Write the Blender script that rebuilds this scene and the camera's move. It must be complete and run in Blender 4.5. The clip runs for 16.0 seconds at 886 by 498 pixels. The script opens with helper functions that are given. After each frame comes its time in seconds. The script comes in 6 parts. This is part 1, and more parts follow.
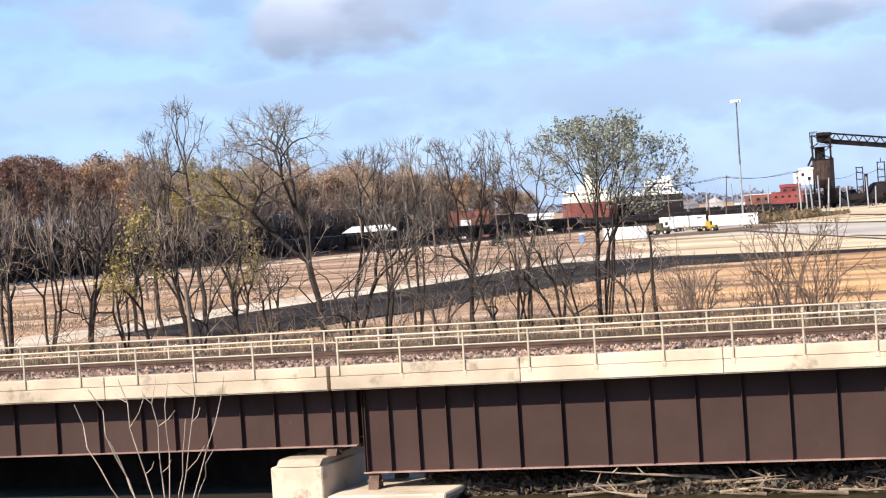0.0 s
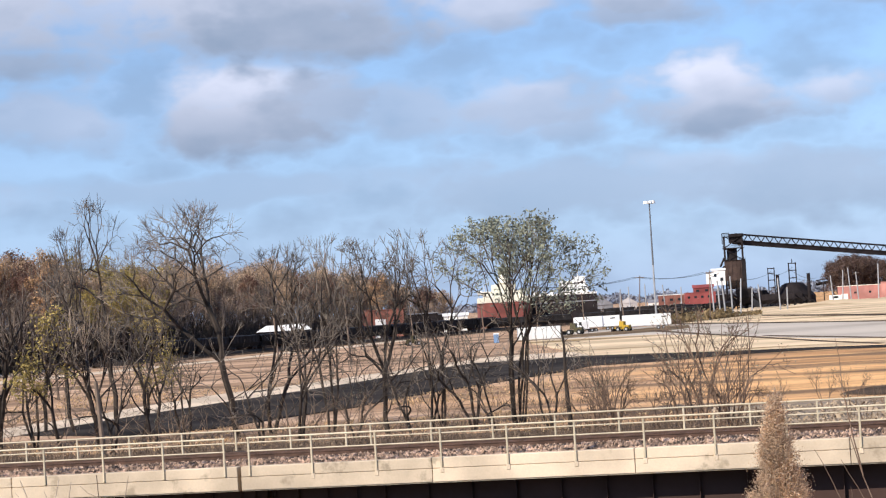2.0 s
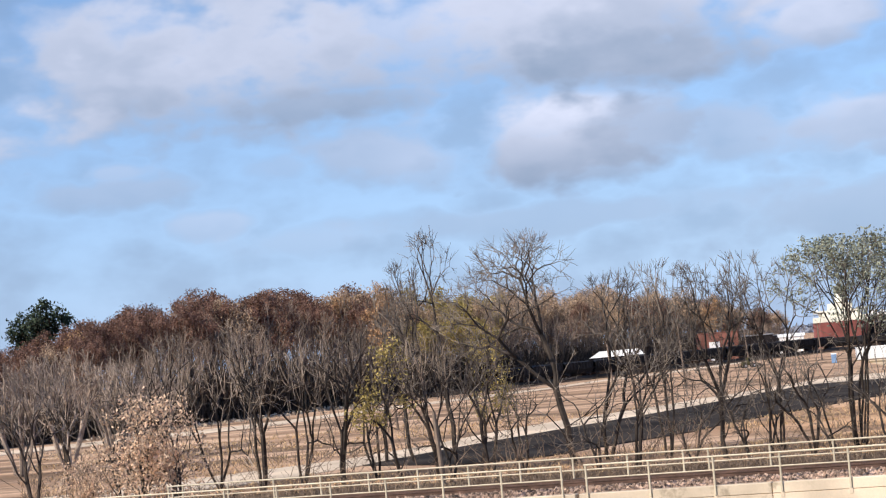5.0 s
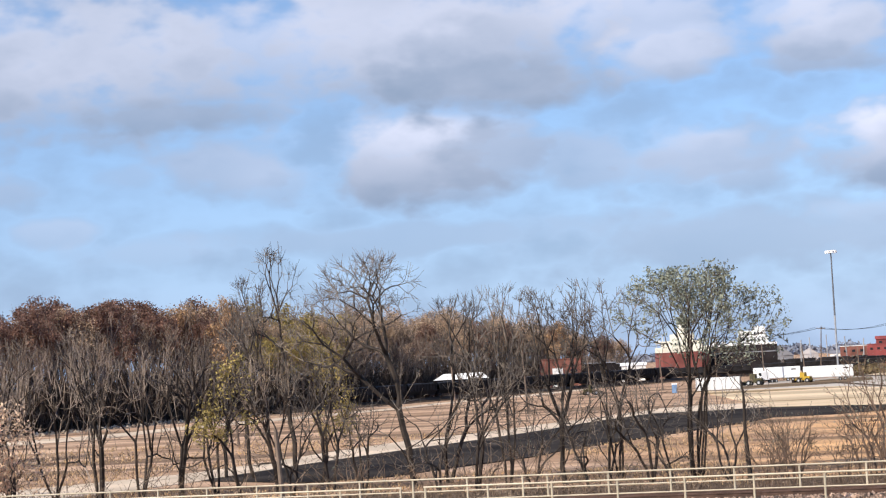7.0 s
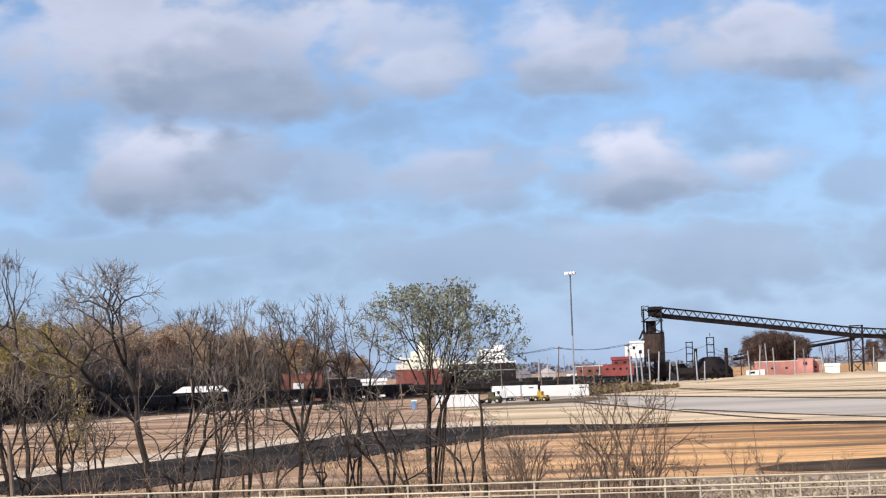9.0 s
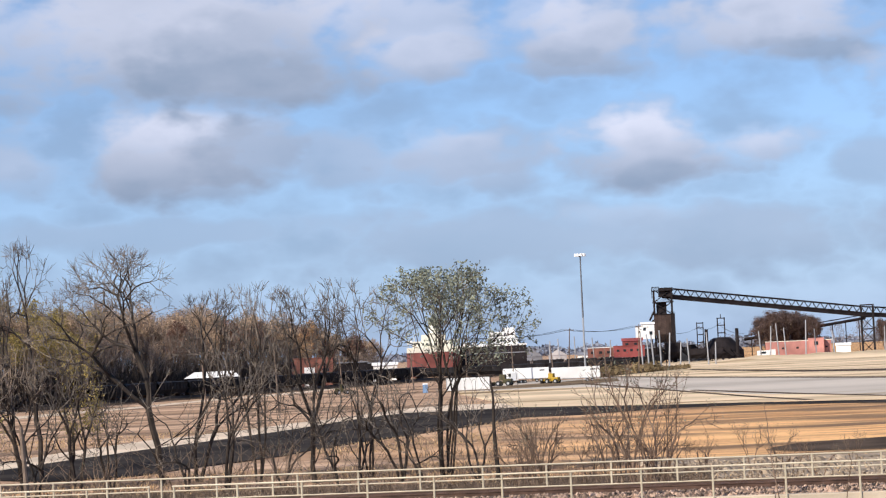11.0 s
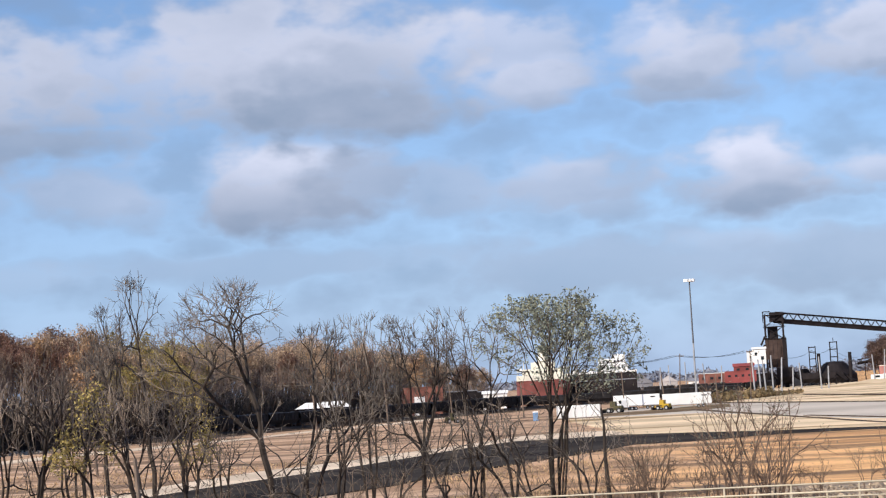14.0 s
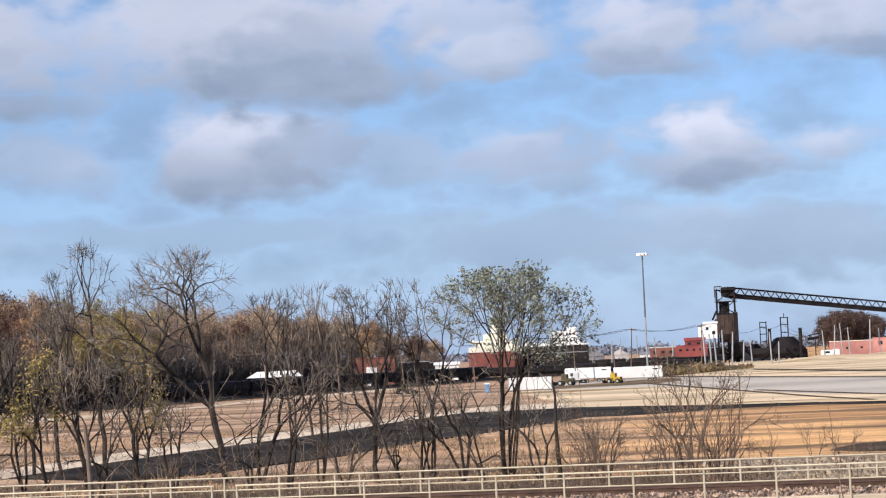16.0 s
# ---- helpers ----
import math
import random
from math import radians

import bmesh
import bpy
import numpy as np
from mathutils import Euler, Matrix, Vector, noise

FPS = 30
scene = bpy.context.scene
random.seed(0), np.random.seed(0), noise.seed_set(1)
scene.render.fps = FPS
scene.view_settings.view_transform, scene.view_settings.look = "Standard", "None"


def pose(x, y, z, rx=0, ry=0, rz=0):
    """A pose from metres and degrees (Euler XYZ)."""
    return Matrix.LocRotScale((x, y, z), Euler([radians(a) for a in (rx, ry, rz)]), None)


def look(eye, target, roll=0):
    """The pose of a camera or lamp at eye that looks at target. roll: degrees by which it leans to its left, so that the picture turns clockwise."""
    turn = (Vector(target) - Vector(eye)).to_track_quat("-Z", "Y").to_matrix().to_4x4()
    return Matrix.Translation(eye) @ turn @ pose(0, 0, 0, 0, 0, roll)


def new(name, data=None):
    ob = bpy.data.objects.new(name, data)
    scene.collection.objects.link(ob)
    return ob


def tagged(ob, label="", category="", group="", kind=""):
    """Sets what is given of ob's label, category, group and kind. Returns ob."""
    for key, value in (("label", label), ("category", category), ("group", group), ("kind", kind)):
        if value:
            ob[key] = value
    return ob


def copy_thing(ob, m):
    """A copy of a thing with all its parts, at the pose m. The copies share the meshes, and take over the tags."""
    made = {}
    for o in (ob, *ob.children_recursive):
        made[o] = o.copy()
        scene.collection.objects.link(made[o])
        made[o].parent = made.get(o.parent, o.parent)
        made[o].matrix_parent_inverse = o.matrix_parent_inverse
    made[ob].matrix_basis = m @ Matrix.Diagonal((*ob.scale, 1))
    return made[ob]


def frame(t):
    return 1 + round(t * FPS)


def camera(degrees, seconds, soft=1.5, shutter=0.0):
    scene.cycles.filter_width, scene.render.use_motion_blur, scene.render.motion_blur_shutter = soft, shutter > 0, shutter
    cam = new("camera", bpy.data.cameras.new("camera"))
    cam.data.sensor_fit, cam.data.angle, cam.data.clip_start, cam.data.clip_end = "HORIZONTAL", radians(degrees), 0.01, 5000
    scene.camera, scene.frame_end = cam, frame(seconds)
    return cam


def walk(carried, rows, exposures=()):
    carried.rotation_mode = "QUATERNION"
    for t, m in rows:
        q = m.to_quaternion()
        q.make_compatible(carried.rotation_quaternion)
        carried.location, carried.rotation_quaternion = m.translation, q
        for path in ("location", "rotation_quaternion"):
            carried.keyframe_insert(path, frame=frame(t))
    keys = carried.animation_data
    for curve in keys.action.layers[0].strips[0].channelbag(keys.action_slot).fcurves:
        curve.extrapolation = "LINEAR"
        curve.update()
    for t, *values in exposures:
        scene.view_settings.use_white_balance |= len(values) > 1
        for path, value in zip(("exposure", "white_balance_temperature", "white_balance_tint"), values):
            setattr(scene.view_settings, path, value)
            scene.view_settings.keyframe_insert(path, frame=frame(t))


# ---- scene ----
# ---- the camera and its walk ----
cam = camera(25.22, 16.0, soft=1.2)
# seconds, x, z, bearing, pitch, roll: a hand-held camera that stands on a bluff and pans
PATH = [
    (0.00, -0.075, 9.300, -8.632, -1.040, -3.649),
    (0.50, -0.085, 9.300, -6.574, 0.402, -3.602),
    (1.00, -0.051, 9.313, -5.570, 1.142, -3.542),
    (1.50, 0.022, 9.300, -5.485, 1.501, -3.436),
    (2.00, 0.004, 9.300, -5.998, 1.679, -3.469),
    (2.50, -0.040, 9.300, -6.964, 1.879, -3.717),
    (3.00, 0.006, 9.307, -8.388, 2.166, -4.100),
    (3.50, 0.000, 9.300, -10.196, 2.523, -4.586),
    (4.00, 0.000, 9.315, -12.231, 2.852, -4.854),
    (4.20, 0.000, 9.321, -13.038, 2.963, -4.959),
    (4.70, 0.000, 9.336, -14.667, 3.111, -5.034),
    (5.25, 0.000, 9.353, -15.905, 3.095, -4.819),
    (5.80, 0.000, 9.360, -16.037, 3.054, -4.374),
    (6.30, 0.000, 9.360, -14.743, 3.130, -3.841),
    (6.50, 0.000, 9.360, -13.832, 3.192, -3.548),
    (7.00, 0.000, 9.360, -11.048, 3.374, -3.041),
    (7.50, 0.000, 9.360, -8.138, 3.598, -2.485),
    (8.00, 0.000, 9.360, -5.823, 3.688, -1.982),
    (8.50, 0.000, 9.360, -4.362, 3.649, -1.827),
    (9.00, 0.000, 9.360, -3.627, 3.480, -1.998),
    (9.60, 0.000, 9.360, -3.370, 3.329, -2.128),
    (10.25, 0.000, 9.360, -3.459, 3.128, -2.312),
    (10.90, 0.000, 9.360, -3.848, 3.001, -2.514),
    (11.50, 0.000, 9.360, -4.403, 3.052, -2.688),
    (12.00, 0.000, 9.360, -4.982, 3.205, -2.837),
    (12.50, 0.000, 9.360, -5.576, 3.478, -2.978),
    (13.00, 0.000, 9.360, -6.166, 3.763, -3.180),
    (13.50, 0.000, 9.360, -6.660, 3.989, -3.286),
    (14.00, 0.000, 9.360, -7.011, 3.977, -3.235),
    (14.50, 0.000, 9.360, -7.037, 3.774, -3.049),
    (15.00, 0.000, 9.360, -6.708, 3.465, -2.815),
    (15.50, 0.000, 9.360, -6.207, 3.183, -2.632),
    (16.00, 0.000, 9.360, -5.713, 3.073, -2.551),]


def held(x, z, bearing, pitch, roll):
    b, p = radians(bearing), radians(pitch)
    eye = Vector((x, 0.0, z))
    way = Vector((math.sin(b) * math.cos(p), math.cos(b) * math.cos(p), math.sin(p)))
    return look(eye, eye + way, roll)


walk(cam, [(row[0], held(*row[1:])) for row in PATH], [(0.0, 0.62), (0.5, 0.5), (1.5, 0.28), (4.0, 0.32), (6.5, 0.33), (7.5, 0.26), (9.0, 0.17), (12.0, 0.18), (16.0, 0.18)])

# ---- world, sun, exposure ----
SUN_ELEVATION, SUN_BEARING = 36.0, 222.0  # degrees; bearing clockwise from +y: behind the camera, to its left
sun_way = Vector((math.sin(radians(SUN_BEARING)) * math.cos(radians(SUN_ELEVATION)),
                  math.cos(radians(SUN_BEARING)) * math.cos(radians(SUN_ELEVATION)), math.sin(radians(SUN_ELEVATION))))
sun = new("sun", bpy.data.lights.new("sun", "SUN"))
sun.data.energy, sun.data.angle, sun.data.color = 5.0, radians(0.55), (1.0, 0.90, 0.76)
sun.matrix_world = look(sun_way * 100, (0, 0, 0))


class Graph:
    """Short hand for node trees."""

    def __init__(self, tree):
        self.tree = tree
        tree.nodes.clear()

    def node(self, kind, ins=()):
        n = self.tree.nodes.new(kind)
        for key, value in dict(ins).items():
            if isinstance(value, bpy.types.NodeSocket):
                self.tree.links.new(value, n.inputs[key])
            else:
                n.inputs[key].default_value = value
        return n

    def math(self, op, a, b=0.0, c=0.0):
        n = self.node("ShaderNodeMath", {0: a, 1: b, 2: c})
        n.operation = op
        return n.outputs[0]

    def mix(self, f, a, b, blend="MIX"):
        n = self.tree.nodes.new("ShaderNodeMix")
        n.data_type, n.blend_type = "RGBA", blend
        for key, value in ((0, f), (6, a), (7, b)):
            if isinstance(value, bpy.types.NodeSocket):
                self.tree.links.new(value, n.inputs[key])
            else:
                n.inputs[key].default_value = value
        return n.outputs[2]

    def ramp(self, value, low, high):
        n = self.node("ShaderNodeMapRange", {0: value, 1: low, 2: high, 3: 0.0, 4: 1.0})
        n.interpolation_type = "SMOOTHSTEP"
        return n.outputs[0]


# clouds, the far ones first: bearing, elevation, half width, half height (degrees), density, brightness
LOW_BANDS = [(-11.5, 3.74, 8.5, 0.52, 0.5, 0.22), (-1.7, 3.21, 8.18, 1.0, 0.6, 0.24), (4.8, 3.0100000000000002, 5.5, 1.1, 0.65, 0.24), (1.4, 3.76, 1.8, 0.33, 0.4, 0.55)]
WISPS = [
    (-24.6, 5.45, 2.78, 0.52, 0.6, 0.3), (-24.7, 6.02, 0.98, 0.26, 0.5, 0.6), (-21.9, 4.33, 1.31, 0.43, 0.5, 0.68), (-20.0, 5.77, 0.98, 0.41, 0.4, 0.35), (-25.6, 7.34, 1.14, 0.25, 0.45, 0.3),
    (-19.4, 3.61, 2.62, 0.49, 0.35, 0.5), (-16.8, 5.98, 2.29, 0.85, 0.7, 0.4),
]
MIDDLE_CUMULUS = [
    (-6.6, 5.72, 2.45, 1.01, 0.65, 0.34), (-3.5, 5.45, 2.78, 1.08, 0.8, 0.36), (-3.8, 6.04, 1.47, 0.43, 0.55, 0.62), (-2.5, 4.9, 1.8, 0.43, 0.7, 0.2), (8.5, 4.92, 1.31, 0.69, 0.55, 0.3),
    (-15.8, 5.52, 1.31, 0.65, 0.5, 0.4), (-11.5, 5.6, 3.52, 1.11, 1, 0.24), (-11.8, 6.54, 3.0, 0.95, 0.95, 0.62), (-10.6, 6.73, 1.9, 0.7, 0.7, 0.76), (-9.3, 5.95, 1.96, 1.08, 0.85, 0.2),
    (-11.1, 4.94, 2.45, 0.36, 0.8, 0.12), (2.4, 5.19, 3.02, 0.9, 0.95, 0.32), (1.8, 6.09, 1.72, 0.78, 0.95, 0.76), (5.3, 5.6, 1.72, 0.56, 0.8, 0.66), (2.9, 4.84, 2.13, 0.39, 0.8, 0.12),
]
WEST_BANK = [(-21.8, 8.94, 7.19, 1.96, 1, 0.39), (-24.6, 10.02, 3.6, 0.98, 0.6, 0.5), (-16.5, 9.46, 3.6, 1.14, 0.7, 0.52), (-18.8, 7.57, 3.76, 0.49, 0.9, 0.12), (-24.8, 8.08, 2.78, 0.39, 0.6, 0.2)]
UPPER_CUMULUS = [
    (-11.3, 9.54, 6.2, 2.2, 1, 0.46), (-15.2, 9.41, 2.45, 1.31, 0.7, 0.5), (-9.3, 8.87, 2.78, 1.14, 0.8, 0.26), (-9.0, 7.95, 4.3, 0.78, 1.0, 0.16), (-5.0, 9.73, 3.11, 0.98, 0.8, 0.6),
    (-4.2, 8.57, 1.8, 0.78, 0.9, 0.55), (-3.9, 8.08, 1.31, 0.29, 0.5, 0.3), (0.3, 9.05, 2.29, 1.31, 0.95, 0.52), (-1.0, 9.59, 1.47, 0.82, 0.6, 0.7), (0.1, 8.08, 2.04, 0.39, 0.85, 0.2),
    (6.1, 9.06, 3.43, 1.31, 0.95, 0.52), (6.6, 9.66, 2.13, 0.65, 0.6, 0.66), (3.7, 8.56, 1.47, 0.59, 0.7, 0.42), (6.7, 8.15, 2.13, 0.39, 0.9, 0.12),
]
OUTER_CLOUDS = [
    (14.0, 7.5, 4.0, 1.6, 0.9, 0.7), (-33.0, 7.6, 6.0, 1.8, 0.9, 0.7), (22.0, 6.4, 6.0, 1.6, 0.9, 0.7),
]


def build_sky():
    world = bpy.data.worlds.new("sky")
    scene.world = world
    world.use_nodes = True
    g = Graph(world.node_tree)
    sky = g.node("ShaderNodeTexSky")
    sky.sky_type, sky.sun_disc = "NISHITA", False
    sky.sun_elevation, sky.sun_rotation = radians(SUN_ELEVATION), radians(SUN_BEARING)
    sky.air_density, sky.dust_density, sky.ozone_density = 1.0, 0.6, 2.0
    way = g.node("ShaderNodeTexCoord").outputs["Generated"]
    xyz = g.node("ShaderNodeSeparateXYZ", {0: way})
    bearing = g.math("MULTIPLY", g.math("ARCTAN2", xyz.outputs[0], xyz.outputs[1]), 57.2958)
    height = g.math("MULTIPLY", g.math("ARCSINE", xyz.outputs[2]), 57.2958)
    flat = g.node("ShaderNodeCombineXYZ", {0: bearing, 1: g.math("MULTIPLY", height, 1.7)}).outputs[0]
    big = g.node("ShaderNodeTexNoise", {"Vector": flat, "Scale": 0.30, "Detail": 4.0, "Roughness": 0.5})
    fine = g.node("ShaderNodeTexNoise", {"Vector": flat, "Scale": 0.8, "Detail": 3.0, "Roughness": 0.45})
    w1 = g.math("SUBTRACT", big.outputs["Fac"], 0.5)
    w2 = g.math("SUBTRACT", fine.outputs["Fac"], 0.5)
    cover, light = 0.0, 0.0
    for az, el, rx, ry, dense, top in LOW_BANDS + WISPS + MIDDLE_CUMULUS + WEST_BANK + UPPER_CUMULUS + OUTER_CLOUDS:
        dx = g.math("MULTIPLY_ADD", bearing, 1.0 / rx, -az / rx)
        dy = g.math("MULTIPLY_ADD", height, 1.0 / ry, -el / ry)
        r = g.math("SQRT", g.math("ADD", g.math("MULTIPLY", dx, dx), g.math("MULTIPLY", dy, dy)))
        edge = g.math("ADD", g.math("MULTIPLY_ADD", w1, 2.3, r), g.math("MULTIPLY", w2, 1.3))
        d = g.math("MULTIPLY", g.ramp(edge, 1.40, 0.42), dense)
        lit = g.math("MULTIPLY", g.math("MULTIPLY_ADD", g.ramp(g.math("ADD", dy, g.math("MULTIPLY", w2, 1.6)), -1.1, 0.7), 0.5, 0.5), top)
        lit = g.math("MAXIMUM", g.math("MULTIPLY_ADD", w1, 0.45, g.math("MULTIPLY", lit, 0.96)), 0.0)
        cover = g.math("MAXIMUM", cover, d)
        # the nearer cloud covers the light of the one behind
        light = g.math("MULTIPLY_ADD", g.math("SUBTRACT", lit, light), d, light)
    haze = g.math("MULTIPLY", g.ramp(height, 13.0, 0.0), 0.55)
    base = g.mix(haze, g.mix(1.0, sky.outputs[0], (0.83, 1.0, 1.27, 1), "MULTIPLY"), (3.55, 5.1, 8.95, 1))
    cloud = g.mix(light, (2.3, 3.05, 4.4, 1), (8.9, 9.0, 10.6, 1))
    veil = g.math("MULTIPLY", g.math("MULTIPLY", g.ramp(w1, -0.12, 0.2), 0.5), g.ramp(height, 20.0, 11.0))
    color = g.mix(g.math("MAXIMUM", cover, veil), base, cloud)
    back = g.node("ShaderNodeBackground", {"Color": color, "Strength": 0.1})
    g.node("ShaderNodeOutputWorld", {0: back.outputs[0]})


build_sky()


# ---- materials ----
def mat(name, col, rough=0.85, var=0.25, scale=0.6, fine=9.0, bump=0.25, metal=0.0, rnd=0.12, col2=None, patch=None, patch_scale=0.1, patch_at=0.55, islands=False, thin=False, spec=0.3, stretch=1.0):
    m = bpy.data.materials.new(name)
    m.use_nodes = True
    g = Graph(m.node_tree)
    at = g.node("ShaderNodeTexCoord").outputs["Object"]
    if stretch != 1.0:
        at = g.node("ShaderNodeMapping", {"Vector": at, "Scale": (stretch, 1.0, 1.0)}).outputs[0]
    own = g.node("ShaderNodeObjectInfo").outputs["Random"]
    n1 = g.node("ShaderNodeTexNoise", {"Vector": at, "Scale": scale, "Detail": 4.0}).outputs["Fac"]
    n2 = g.node("ShaderNodeTexNoise", {"Vector": at, "Scale": fine, "Detail": 3.0}).outputs["Fac"]
    dark = [c * (1 - var) for c in col] + [1]
    pale = list(col2 or [min(1, c * (1 + var)) for c in col]) + [1]
    c = g.mix(g.ramp(n1, 0.32, 0.68), dark, pale)
    if patch:
        n3 = g.node("ShaderNodeTexNoise", {"Vector": at, "Scale": patch_scale, "Detail": 5.0, "Roughness": 0.65}).outputs["Fac"]
        c = g.mix(g.ramp(n3, patch_at, patch_at + 0.12), c, list(patch) + [1])
    gain = g.math("MULTIPLY_ADD", n2, var * 1.2, 1.0 - var * 0.6)
    if islands:
        own = g.node("ShaderNodeNewGeometry").outputs["Random Per Island"]
    gain = g.math("MULTIPLY", gain, g.math("MULTIPLY_ADD", own, 2 * rnd, 1 - rnd))
    c = g.mix(1.0, c, g.node("ShaderNodeCombineColor", {0: gain, 1: gain, 2: gain}).outputs[0], "MULTIPLY")
    s = g.node("ShaderNodeBsdfPrincipled", {"Base Color": c, "Roughness": rough, "Metallic": metal, "Specular IOR Level": spec})
    if bump:
        b = g.node("ShaderNodeBump", {"Height": n2, "Strength": bump, "Distance": 0.4 / fine})
        g.tree.links.new(b.outputs[0], s.inputs["Normal"])
    out = s.outputs[0]
    if thin:
        tr = g.node("ShaderNodeBsdfTranslucent", {"Color": c})
        out = g.node("ShaderNodeMixShader", {0: 0.3, 1: out, 2: tr.outputs[0]}).outputs[0]
    g.node("ShaderNodeOutputMaterial", {0: out})
    return m


def ground_material():
    """Dry field: pinkish worn grass and orange broom grass in long drifts, with bare brown streaks."""
    m = bpy.data.materials.new("dry_field_soil_and_grass")
    m.use_nodes = True
    g = Graph(m.node_tree)
    at = g.node("ShaderNodeTexCoord").outputs["Object"]
    drift = g.node("ShaderNodeMapping", {"Vector": at, "Scale": (0.22, 1.0, 1.0)}).outputs[0]

    def cloud(vec, scale, detail=4.0, rough=0.55):
        return g.node("ShaderNodeTexNoise", {"Vector": vec, "Scale": scale, "Detail": detail, "Roughness": rough}).outputs["Fac"]

    zone = g.ramp(g.math("MULTIPLY_ADD", cloud(at, 0.02), 60.0, g.node("ShaderNodeSeparateXYZ", {0: at}).outputs[0]), 0.0, 50.0)
    worn = g.mix(g.ramp(cloud(drift, 0.09), 0.36, 0.64), (0.37, 0.235, 0.15, 1), (0.64, 0.435, 0.295, 1))
    broom = g.mix(g.ramp(cloud(drift, 0.11), 0.38, 0.62), (0.47, 0.26, 0.125, 1), (0.86, 0.50, 0.23, 1))
    c = g.mix(zone, worn, broom)
    c = g.mix(g.math("MULTIPLY", g.ramp(cloud(drift, 0.06, 6.0, 0.6), 0.50, 0.60), 0.85), c, (0.165, 0.11, 0.075, 1))
    c = g.mix(g.math("MULTIPLY", g.ramp(cloud(drift, 0.19, 5.0, 0.6), 0.53, 0.64), 0.7), c, (0.25, 0.165, 0.105, 1))
    tuft = cloud(at, 1.6, 4.0, 0.6)
    gain = g.math("MULTIPLY_ADD", tuft, 0.7, 0.65)
    c = g.mix(1.0, c, g.node("ShaderNodeCombineColor", {0: gain, 1: gain, 2: gain}).outputs[0], "MULTIPLY")
    b = g.node("ShaderNodeBump", {"Height": tuft, "Strength": 0.7, "Distance": 0.4})
    s = g.node("ShaderNodeBsdfPrincipled", {"Base Color": c, "Roughness": 0.95, "Specular IOR Level": 0.05, "Normal": b.outputs[0]})
    g.node("ShaderNodeOutputMaterial", {0: s.outputs[0]})
    return m


CONCRETE = mat("pale_concrete", (0.58, 0.47, 0.35), var=0.16, scale=0.5, fine=14, patch=(0.36, 0.29, 0.21), patch_scale=0.8, patch_at=0.56)
GIRDER = mat("brown_girder_paint", (0.060, 0.036, 0.031), rough=0.75, spec=0.12, var=0.12, scale=0.4, fine=6, bump=0.1, patch=(0.105, 0.06, 0.042), patch_scale=0.5, patch_at=0.66)
FLANGE = mat("faded_flange_paint", (0.30, 0.19, 0.16), rough=0.6, var=0.2, scale=1.2)
RAILPAINT = mat("cream_rail_paint", (0.52, 0.44, 0.32), rough=0.5, var=0.12, scale=1.5, fine=20, bump=0.05)
RUST = mat("rusty_rail_steel", (0.10, 0.058, 0.043), rough=0.65, var=0.3, scale=2, metal=0.3)
TIE = mat("creosoted_tie", (0.045, 0.035, 0.03), var=0.3, scale=2, fine=20)
BALLASTBED = mat("grimy_ballast_bed", (0.12, 0.09, 0.072), var=0.4, scale=3, fine=18, bump=0.6)
BALLAST = mat("ballast_stone", (0.38, 0.265, 0.195), var=0.3, rnd=0.8, islands=True, scale=3)
BARK = mat("grey_brown_bark", (0.036, 0.027, 0.022), var=0.35, scale=0.8, fine=8, rnd=0.25, col2=(0.062, 0.047, 0.038))
# lighter than BARK: the sun on the twig ends is in the colour
TWIG = mat("sunlit_grey_twig_bark", (0.115, 0.092, 0.076), var=0.3, scale=0.8, fine=8, rnd=0.3, col2=(0.23, 0.19, 0.155))
# sunlight on the outer branches put into a paler tan bark
SUNBARK = mat("sunlit_tan_twig_bark", (0.19, 0.145, 0.115), var=0.35, scale=0.8, fine=8, rnd=0.35, col2=(0.36, 0.285, 0.225))
PALEBARK = mat("pale_grey_bark", (0.30, 0.235, 0.19), var=0.35, scale=0.8, fine=8, rnd=0.3)
FANBARK = mat("grey_fan_bark", (0.25, 0.19, 0.155), var=0.35, scale=0.4, fine=4, rnd=0.35)
WOODBARK = mat("forest_bark", (0.21, 0.155, 0.12), var=0.35, scale=0.4, fine=4, rnd=0.35)
LOGWOOD = mat("weathered_log_wood", (0.27, 0.205, 0.145), var=0.35, scale=2, fine=12, rnd=0.35)
DRIFT = mat("driftwood", (0.42, 0.34, 0.26), var=0.3, scale=2, fine=12)
GROUND = ground_material()
ASPHALT = mat("black_asphalt", (0.030, 0.026, 0.024), rough=0.95, spec=0.03, var=0.3, scale=0.1, fine=3, col2=(0.055, 0.046, 0.040), rnd=0, patch=(0.10, 0.078, 0.055), patch_scale=0.06, patch_at=0.63)
ROAD = mat("pale_gravel_road", (0.62, 0.50, 0.375), var=0.18, scale=0.08, fine=2, rnd=0, patch=(0.42, 0.33, 0.23), patch_scale=0.05, patch_at=0.64, spec=0.05)
LOT = mat("weathered_lot_concrete", (0.46, 0.405, 0.345), rough=0.95, spec=0.03, var=0.22, scale=0.02, fine=0.6, rnd=0, patch=(0.31, 0.24, 0.16), patch_scale=0.025, patch_at=0.57, stretch=0.4)
SAND = mat("sandy_verge", (0.66, 0.51, 0.34), rough=0.95, spec=0.03, var=0.25, scale=0.04, fine=1.0, rnd=0, patch=(0.30, 0.21, 0.11), patch_scale=0.035, patch_at=0.52, stretch=0.35)
CINDER = mat("dark_cinder_strip", (0.08, 0.058, 0.043), rough=0.95, spec=0.03, var=0.4, scale=0.1, fine=1.5, rnd=0, patch=(0.2, 0.15, 0.1), patch_scale=0.05, patch_at=0.6)
